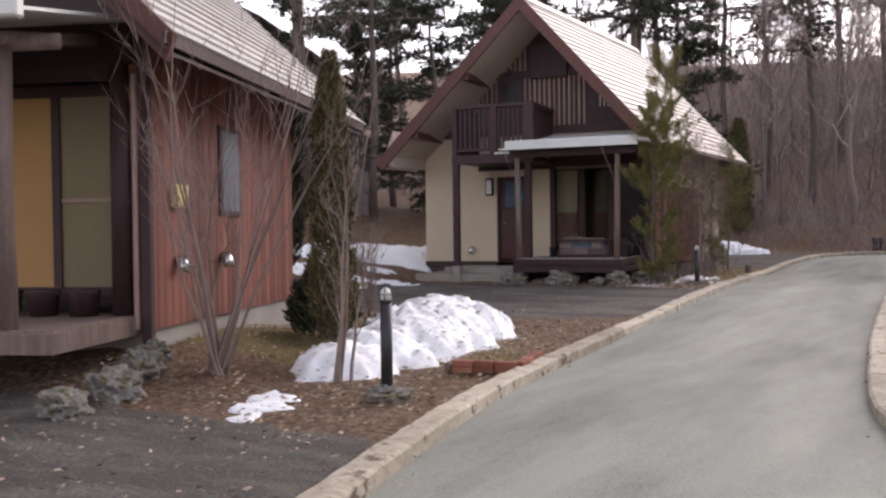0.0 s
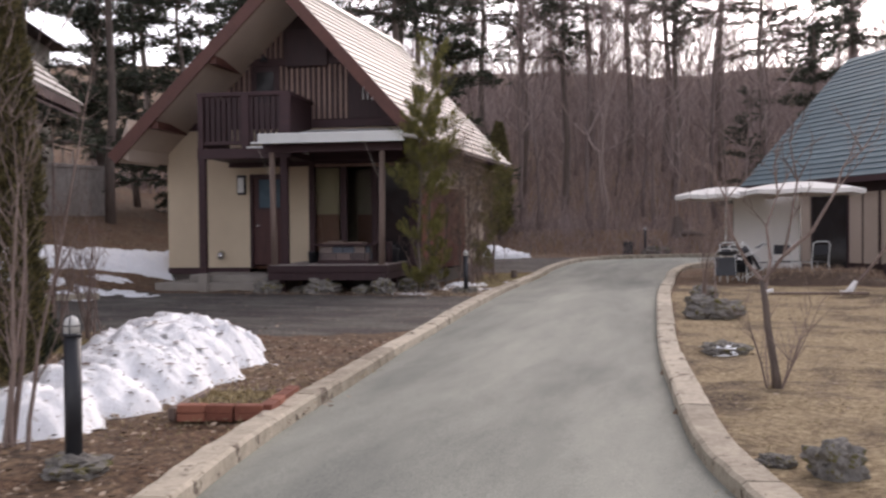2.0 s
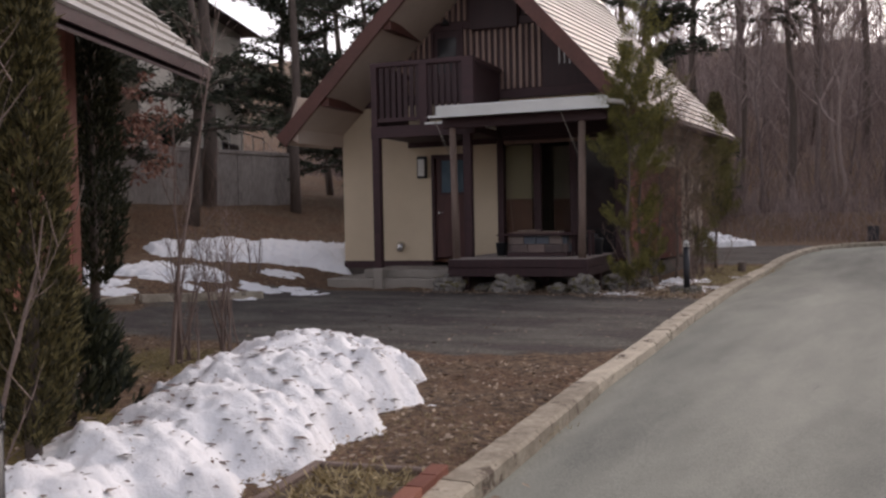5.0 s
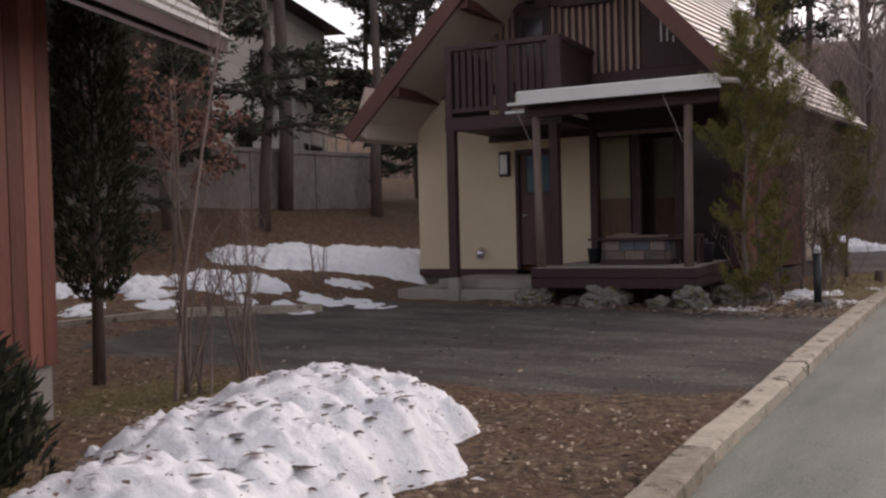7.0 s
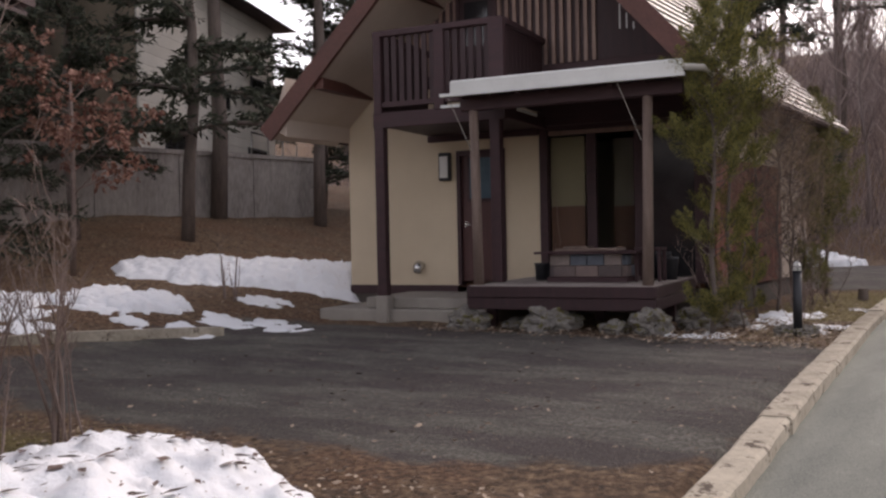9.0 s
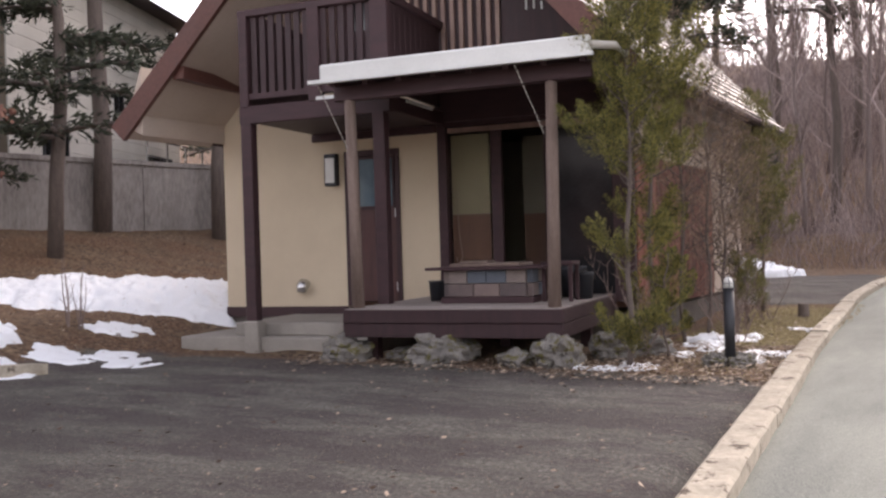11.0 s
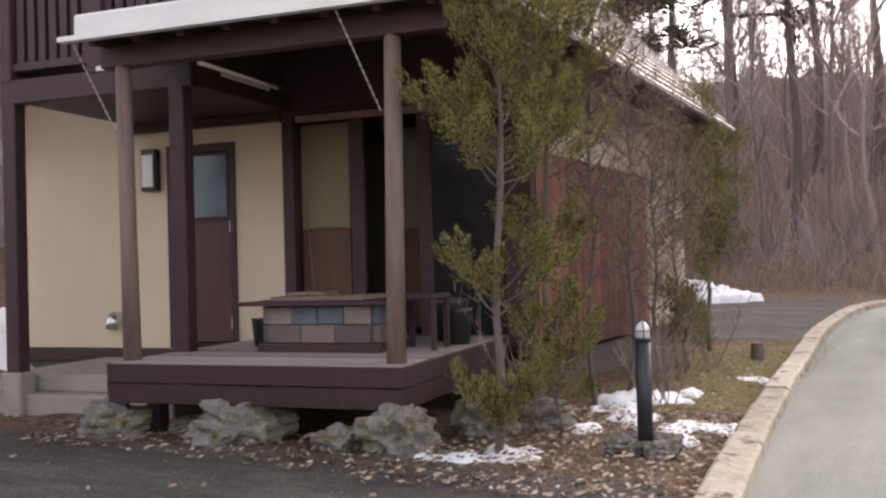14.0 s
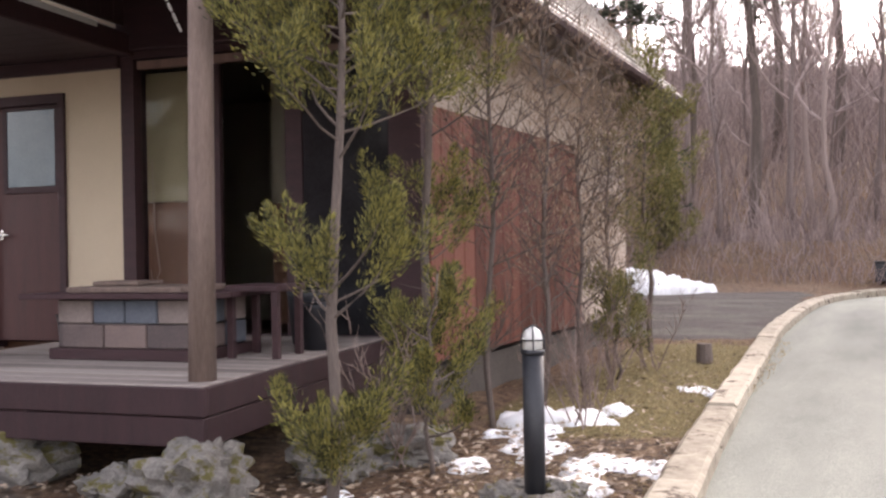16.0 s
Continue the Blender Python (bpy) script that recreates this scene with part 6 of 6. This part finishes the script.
# ---------- porch things ----------
def porch_barbecue():
    p = by_cottage(-6.93, 21.27)
    t = thing("brick_barbecue", "squat brick barbecue table with a plank top on the porch", "barbecue", p.x, p.y, 0.797, COTTAGE_TURN)
    t.scale = (0.87, 0.92, 0.92)
    r = random.Random(4)
    core = part("core", Geo().box(-0.53, -0.25, 0.07, 0.53, 0.25, 0.4), OLD_CONCRETE, t)
    part("base_course", Geo().box(-0.62, -0.34, 0, 0.62, 0.34, 0.075, 0.008), DARK_BEAM, t)
    mats = (BRICK_GREY, material("slate_blue_block", (0.075, 0.09, 0.115), (0.15, 0.17, 0.2), 6, 0.8, bump=0.3, fine=60), material("pinkish_block", (0.17, 0.135, 0.125), (0.3, 0.25, 0.23), 6, 0.85, bump=0.35, fine=60))
    blocks = [Geo().box(-0.172, -0.04, 0, 0.172, 0.04, 0.155, 0.008).mesh("brick", m) for m in mats]
    ends = [Geo().box(-0.128, -0.04, 0, 0.128, 0.04, 0.155, 0.008).mesh("brick", m) for m in mats]
    for row, kinds in enumerate(((0, 0, 0), (2, 1, 1, 2))):
        z = 0.078 + row * 0.162
        n = len(kinds)
        for i, k in enumerate(kinds):
            me = (blocks if n == 3 else ends)[k]
            step = 0.35 if n == 3 else 0.263
            x = (i - (n - 1) / 2) * step
            piece("brick", me, core, x, -0.275, z, r.uniform(-0.008, 0.008))
            piece("brick", me, core, x, 0.275, z)
        for i in range(2):
            piece("brick", ends[(row * 2 + i) % 3], core, -0.56, -0.14 + i * 0.28, z, math.pi / 2)
            piece("brick", ends[(row + i) % 3], core, 0.56, -0.14 + i * 0.28, z, math.pi / 2)
    for i in range(4):
        part("top_plank", Geo().box(-0.8 + 0.06 * (i % 2), -0.42 + i * 0.21, 0.405, 0.78, -0.215 + i * 0.21, 0.44, 0.005), DARK_BEAM, t)
    part("lid_board", Geo().box(-0.5, -0.3, 0.442, 0.45, 0.25, 0.48, 0.006), LOG, t)
    part("lid_board", Geo().box(-0.44, -0.1, 0.482, -0.05, 0.2, 0.51, 0.006), LOG, t)


porch_barbecue()


def bucket(x, y, z, h, r0, r1, label, mat=BLACK):
    t = thing("bucket", label, "bucket", x, y, z, group="pots on the porch")
    part("body", Geo().tube([(0, 0, 0), (0, 0, h * 0.9), (0, 0, h)], [r0, r1, r1 + 0.008], 18), mat, t, soft=True)
    ring = [((r1 + 0.006) * math.cos(a * math.pi / 10), (r1 + 0.006) * math.sin(a * math.pi / 10), h * (0.9 - 0.25 * math.sin(a * math.pi / 10))) for a in range(11)]
    part("handle", Geo().tube(ring, [0.006] * 11, 5), STEEL, t)


bucket(*by_cottage(-7.72, 21.5, 0.797), 0.24, 0.09, 0.11, "dark bucket beside the barbecue")
bucket(*by_cottage(-6.25, 22.15, 0.797), 0.36, 0.14, 0.17, "large dark pot on the porch deck")
bucket(*by_cottage(-6.02, 21.75, 0.797), 0.3, 0.1, 0.12, "dark pot on the porch deck")


def porch_stool():
    t = thing("low_stool", "low dark stool behind the barbecue", "stool", *by_cottage(-6.18, 21.35, 0.797), COTTAGE_TURN)
    part("seat", Geo().box(-0.18, -0.18, 0.4, 0.18, 0.18, 0.44, 0.008), DARK_BEAM, t)
    for x in (-0.15, 0.15):
        for y in (-0.15, 0.15):
            part("leg", Geo().box(x - 0.02, y - 0.02, 0, x + 0.02, y + 0.02, 0.4), DARK_BEAM, t)


porch_stool()
for i, x in enumerate((0.62, 1.05, 1.45)):
    p = Matrix.Translation((-5.8, 7.85, 0)) @ pose(0, 0, 0, 0, 0, 22.5) @ Vector((-x, -0.12, 0.64))
    bucket(p.x, p.y, p.z, 0.26, 0.13, 0.16, "dark tub on the plank cottage's deck", DARK_WOOD)


# ---------- garden side ----------
def parasol(x, y, r0, h, seed):
    t = thing("parasol", "wide white parasol opened over the garden seats", "parasol", x, y, ground_z(x, y), group="garden parasols")
    part("pole", Geo().tube([(0, 0, 0), (0, 0, h)], [0.025, 0.022], 10), STEEL, t)
    part("base", Geo().tube([(0, 0, 0), (0, 0, 0.06), (0, 0, 0.09)], [0.25, 0.24, 0.05], 16), CONCRETE, t)
    g = Geo()
    n = 8
    for k in range(n):
        for j in range(5):
            u = j / 4
            a = 2 * math.pi * k / n
            g.v.append((r0 * u * math.cos(a), r0 * u * math.sin(a), h - 0.2 * u ** 1.8))
            am = a + math.pi / n
            g.v.append((0.955 * r0 * u * math.cos(am), 0.955 * r0 * u * math.sin(am), h - 0.2 * u ** 1.8 - 0.03 * u))
    top = len(g.v)
    for k in range(n):
        for half in range(2):
            k2, h2 = (k, 1) if half == 0 else ((k + 1) % n, 0)
            for j in range(4):
                a, b = k * 10 + j * 2 + half, k2 * 10 + j * 2 + h2
                g.f.append((a, b, b + 2, a + 2))
    for k in range(n):
        for half in range(2):
            k2, h2 = (k, 1) if half == 0 else ((k + 1) % n, 0)
            a, b = g.v[k * 10 + 8 + half], g.v[k2 * 10 + 8 + h2]
            i = len(g.v)
            g.v.extend((a, b, (b[0], b[1], b[2] - 0.1), (a[0], a[1], a[2] - 0.1)))
            g.f.append((i, i + 1, i + 2, i + 3))
    part("canopy", g, CLOTH, t)
    for k in range(n):
        a = 2 * math.pi * k / n
        part("rib", Geo().tube([(0, 0, h - 0.03), (r0 * math.cos(a), r0 * math.sin(a), h - 0.22)], [0.008, 0.006], 5), STEEL, t)


parasol(2.55, 27.0, 1.45, 2.3, 1)
parasol(0.85, 27.9, 1.25, 2.22, 2)


def steel_chair():
    t = thing("tube_chair", "bright steel tube chair in the garden", "chair", group="garden chairs")
    # white colour on the frames stands for the bright sheen of steel
    for s in (-0.22, 0.22):
        part("side_frame", Geo().tube([(s, -0.22, 0), (s, -0.2, 0.42), (s, 0.2, 0.42), (s, 0.26, 0.85), (s * 0.6, 0.28, 0.9)], [0.013] * 5, 7), WHITE_METAL, t)
        part("back_leg", Geo().tube([(s, 0.2, 0.42), (s, 0.26, 0)], [0.013] * 2, 7), WHITE_METAL, t)
    part("back_rail", Geo().tube([(-0.13, 0.28, 0.9), (0.13, 0.28, 0.9)], [0.013] * 2, 7), WHITE_METAL, t)
    part("seat", Geo().box(-0.22, -0.22, 0.415, 0.22, 0.2, 0.44, 0.008), BLACK, t)
    part("backrest", Geo().box(-0.2, 0.22, 0.6, 0.2, 0.24, 0.82, 0.006), BLACK, t)
    return t


chair = steel_chair()
CHAIRS = [(1.0, 25.5, 0, 20), (1.5, 25.9, 0, 75), (2.2, 26.4, 0, 150), (2.8, 26.3, 0, 210), (1.1, 25.2, 60, 100), (0.75, 25.3, 75, 10), (1.35, 25.1, 70, 200)]
for i, (x, y, tip, turn) in enumerate(CHAIRS):
    m = pose(x, y, ground_z(x, y) + (0.28 if tip else 0.0), tip, 0, turn)
    if i:
        copy_thing(chair, m)
    else:
        chair.matrix_basis = m


def garden_fence():
    t = thing("rail_fence", "dark timber rail fence at the lawn's edge", "fence")
    pts = [(4.6, 20.6), (4.35, 19.2), (4.35, 17.6), (4.6, 16.3), (5.3, 14.6), (6.4, 13.2), (8, 12)]
    for x, y in pts:
        z = ground_z(x, y)
        part("post", Geo().tube([(x, y, z - 0.05), (x, y, z + 0.82), (x, y, z + 0.87)], [0.095, 0.09, 0.06], 10), DARK_WOOD, t, soft=True)
    for (x0, y0), (x1, y1) in zip(pts, pts[1:]):
        for h in (0.34, 0.68):
            part("rail", Geo().beam((x0, y0, ground_z(x0, y0) + h), (x1, y1, ground_z(x1, y1) + h), 0.05, 0.13), DARK_WOOD, t)


garden_fence()


def garden_bits():
    # white canvas screen under the parasol
    t = thing("canvas_screen", "pale canvas screen standing behind the seats", "screen", 1.9, 28.6, ground_z(1.9, 28.6), -5)
    part("cloth", Geo().box(-0.85, -0.01, 0.1, 0.75, 0.01, 1.95), CLOTH, t)
    for x in (-0.85, 0.25, 0.75):
        part("pole", Geo().tube([(x, 0.02, 0), (x, 0.02, 2.0)], [0.018] * 2, 8), STEEL, t)
    # pruned young tree on props
    p = thing("propped_pole", "thin leaning pole with white wrapped ends on the lawn", "pole", 2.9, 21.2, ground_z(2.9, 21.2))
    part("shaft", Geo().tube([(0, 0, 0.05), (0.5, 0.3, 0.65), (1.0, 0.6, 1.35)], [0.03, 0.028, 0.022], 8), LOG, p)
    part("wrapped_foot", Geo().tube([(-0.14, -0.05, 0.06), (0.02, 0.02, 0.1), (0.12, 0.08, 0.26)], [0.05, 0.07, 0.04], 8), CLOTH, p)
    part("wrapped_tip", Geo().tube([(0.96, 0.58, 1.3), (1.02, 0.62, 1.4)], [0.04, 0.04], 8), CLOTH, p)
    part("wrapped_foot", Geo().tube([(-1.5, -0.4, 0.05), (-1.3, -0.42, 0.12)], [0.05, 0.04], 8), CLOTH, p)
    part("ground_pole", Geo().tube([(-1.4, -0.4, 0.06), (0.3, -0.1, 0.06)], [0.025] * 2, 8), LOG, p)
    # laundry rack by the hedge
    q = thing("drying_rack", "pale blue cloth hung on a small rack by the hedge", "rack", 4.75, 22.4, ground_z(4.75, 22.4))
    part("cloth", Geo().box(-0.17, -0.03, 0.8, 0.17, 0.03, 1.2, 0.012), material("pale_blue_cloth", (0.1, 0.15, 0.18), (0.19, 0.25, 0.28), 3, 0.85, bump=0.1), q)
    for x in (-0.2, 0.2):
        part("leg", Geo().tube([(x * 0.9, 0, 0), (x * 0.9, 0, 1.26)], [0.015] * 2, 7), DARK_WOOD, q)
    # bench log by the cottage
    b = thing("log_bench", "dark half-log bench on the lawn by the brown cottage", "bench", 4.75, 26.2, ground_z(4.75, 26.2), 10)
    part("seat", Geo().tube([(-0.5, 0, 0.28), (0.5, 0, 0.28)], [0.13, 0.13], 12), DARK_WOOD, b)
    for x in (-0.35, 0.35):
        part("foot", Geo().box(x - 0.08, -0.1, 0, x + 0.08, 0.1, 0.2), DARK_WOOD, b)
    # a fallen stump and lamp at the lane's bend
    s = thing("tree_stump", "dark weathered stump at the bend of the lane", "stump", -1.0, 44.0, ground_z(-1.0, 44.0))
    part("stump", Geo().tube([(0, 0, -0.1), (0.02, 0, 0.5), (0, 0.03, 0.8)], [0.3, 0.2, 0.16], 9), BARK, s)
    part("root", Geo().tube([(0, 0, 0.1), (0.7, -0.3, 0.1), (1.2, -0.4, 0.02)], [0.14, 0.1, 0.04], 7), BARK, s)
    k = thing("tree_stump", "low cut stump on the mossy grass", "stump", -4.3, 26.4, ground_z(-4.3, 26.4))
    part("stump", Geo().tube([(0, 0, -0.05), (0, 0, 0.2)], [0.09, 0.075], 9), BARK, k)


garden_bits()
for i, (x, y, h, w) in enumerate(((5.35, 24.9, 1.75, 0.42), (6.75, 25.4, 2.0, 0.75))):
    cypress_tree("clipped_conifer", x, y, h, w, "dark conifer bush against the brown gable", CYPRESS, 70 + i, 0.02, 700)


def flower_bed():
    """A low bed of dead stalks between the seats and the brown cottage."""
    r = random.Random(91)
    t = thing("flower_bed", "low earth bed with dead brown stalks beside the garden seats", "flower bed", 2.77, 25.36, ground_z(2.77, 25.36))
    soil, stalks = Geo(), Geo()
    nx, ny = 33, 17
    for j in range(ny):
        for i in range(nx):
            u, v = 2 * i / (nx - 1) - 1, 2 * j / (ny - 1) - 1
            d = max(0.0, 1 - u * u) * max(0.0, 1 - v * v)
            soil.v.append((1.5 * u, 0.9 * v, -0.06 + 0.3 * d ** 0.5 + 0.1 * d * noise.noise(Vector((u * 4, v * 4, 3)))))
    soil.f = [(j * nx + i, j * nx + i + 1, (j + 1) * nx + i + 1, (j + 1) * nx + i) for j in range(ny - 1) for i in range(nx - 1)]
    part("soil", soil, material("bed_soil", (0.045, 0.03, 0.022), (0.15, 0.1, 0.07), 5, 0.95, bump=0.9, fine=30), t, soft=True)
    for _ in range(420):
        u, v = r.uniform(-0.9, 0.9), r.uniform(-0.9, 0.9)
        d = (1 - u * u) * (1 - v * v)
        spray(stalks, r, Vector((1.5 * u, 0.9 * v, 0.24 * d ** 0.5 - 0.02)), Vector((r.uniform(-1, 1), r.uniform(-1, 1), 0.8)), 4, 0.16, 0.008, 0.7)
    part("dead_stalks", stalks, BROWN_FOLIAGE, t)


flower_bed()
pot = thing("flower_pot", "orange terracotta pot beside the rail fence", "pot", 4.07, 18.73, ground_z(4.07, 18.73))
part("body", Geo().tube([(0, 0, 0), (0, 0, 0.2), (0, 0, 0.205), (0, 0, 0.26)], [0.09, 0.13, 0.145, 0.145], 16), material("terracotta", (0.3, 0.1, 0.045), (0.45, 0.17, 0.08), 6, 0.85, bump=0.2), pot, soft=True)
part("soil", Geo().tube([(0, 0, 0.26), (0, 0, 0.268)], [0.125, 0.12], 14), BARK, pot)
crate = thing("white_crate", "small white plastic crate behind the rail fence", "crate", 8.22, 26.08, ground_z(8.22, 26.08), 15)
part("body", Geo().box(-0.2, -0.15, 0, 0.2, 0.15, 0.24, 0.015), CLOTH, crate)
part("rim", Geo().box(-0.22, -0.17, 0.24, 0.22, 0.17, 0.28, 0.01), WHITE_METAL, crate)


# timber edge of the gravel
e = thing("timber_edging", "weathered timber edging half buried in the gravel's edge", "edging")
part("timber", Geo().beam((-10.75, 18.5, ground_z(-10.75, 18.5) + 0.04), (-11.6, 16.6, ground_z(-11.6, 16.6) + 0.04), 0.14, 0.14), KERB, e)
part("timber", Geo().beam((-11.65, 16.5, ground_z(-11.65, 16.5) + 0.04), (-12.9, 14.4, ground_z(-12.9, 14.4) + 0.04), 0.14, 0.14), KERB, e)


# ---------- litter and grass ----------
def leaf_litter():
    r = random.Random(77)
    g = Geo()

    def leaf(x, y, s):
        z = ground_z(x, y) + 0.02 + r.uniform(0, 0.02)
        a = r.uniform(0, 6.28)
        dx, dy = math.cos(a) * s, math.sin(a) * s
        t = r.uniform(-0.5, 0.5) * s
        k = len(g.v)
        g.v.extend(((x - dx, y - dy, z), (x + dy * 0.45, y - dx * 0.45, z + t * 0.6), (x + dx, y + dy, z + abs(t)), (x - dy * 0.45, y + dx * 0.45, z + 0.3 * s)))
        g.f.append((k, k + 1, k + 2, k + 3))

    for x0, x1, y0, y1, n in ((-7.5, -2.3, 6.2, 10.5, 2600), (-5.2, -2.9, 10.0, 14.2, 1600), (-9.5, -5, 10.5, 14.5, 1300), (-5.5, -3.5, 19.6, 22.5, 2600), (-8.6, -5.2, 19.7, 20.6, 1100),
                              (-5.2, -3.6, 22.5, 27, 500), (-20, -9, 20, 30, 2500), (-10, -3.3, 14, 20, 420), (0.5, 5, 8, 22, 500), (-18, -11, 14, 20, 900), (-6.5, -1.3, 2.5, 6.4, 700)):
        for _ in range(n):
            leaf(r.uniform(x0, x1), r.uniform(y0, y1), r.uniform(0.012, 0.035))
    tagged(new("fallen_leaves", g.mesh("fallen_leaves", LITTER)), "dry fallen leaves strewn over the yard", "leaves", kind="stuff")


def dry_grass():
    r = random.Random(78)
    g = Geo()
    for x0, x1, y0, y1, n in ((-5.0, -3.6, 22.4, 28, 2600), (-7.2, -4.6, 8.6, 11, 1500), (0.6, 5, 8, 22, 3800), (-4.0, -2.6, 8.5, 12, 900), (-8.6, -6.3, 12, 14.3, 900), (-4.6, -3.6, 19.8, 22, 500)):
        for _ in range(n):
            x, y = r.uniform(x0, x1), r.uniform(y0, y1)
            spray(g, r, Vector((x, y, ground_z(x, y))), Vector((r.uniform(-0.8, 0.8), r.uniform(-0.8, 0.8), 1)), 3, 0.04, 0.002, 0.7)
    tagged(new("dry_grass", g.mesh("dry_grass", STRAW_GRASS)), "short dry grass tufts on lawn and verge", "grass", kind="stuff")


def bark_bits():
    """Bark and leaf scraps lying on the large snow heap."""
    r = random.Random(79)
    heap = bpy.data.objects["snow_mound"].data
    spots = [v.co.copy() for v in heap.vertices if v.co.z - ground_z(v.co.x, v.co.y) > 0.05]
    g = Geo()
    for _ in range(850):
        p = r.choice(spots)
        s, a = 0.008 + 0.06 * r.random() ** 2.4, r.uniform(0, 6.28)
        dx, dy = math.cos(a) * s, math.sin(a) * s
        w = r.uniform(0.3, 0.6)
        z = p.z + 0.012
        k = len(g.v)
        g.v.extend(((p.x - dx, p.y - dy, z), (p.x + dy * w, p.y - dx * w, z + 0.008), (p.x + dx, p.y + dy, z + 0.006), (p.x - dy * w, p.y + dx * w, z + 0.004)))
        g.f.append((k, k + 1, k + 2, k + 3))
    tagged(new("bark_bits", g.mesh("bark_bits", material("dark_bark_scraps", (0.05, 0.035, 0.03), (0.2, 0.14, 0.12), 3, 0.9, bump=0.0, per_island=0.8))), "dark bark and leaf scraps on the snow", "litter", kind="stuff")


leaf_litter()
dry_grass()
bark_bits()
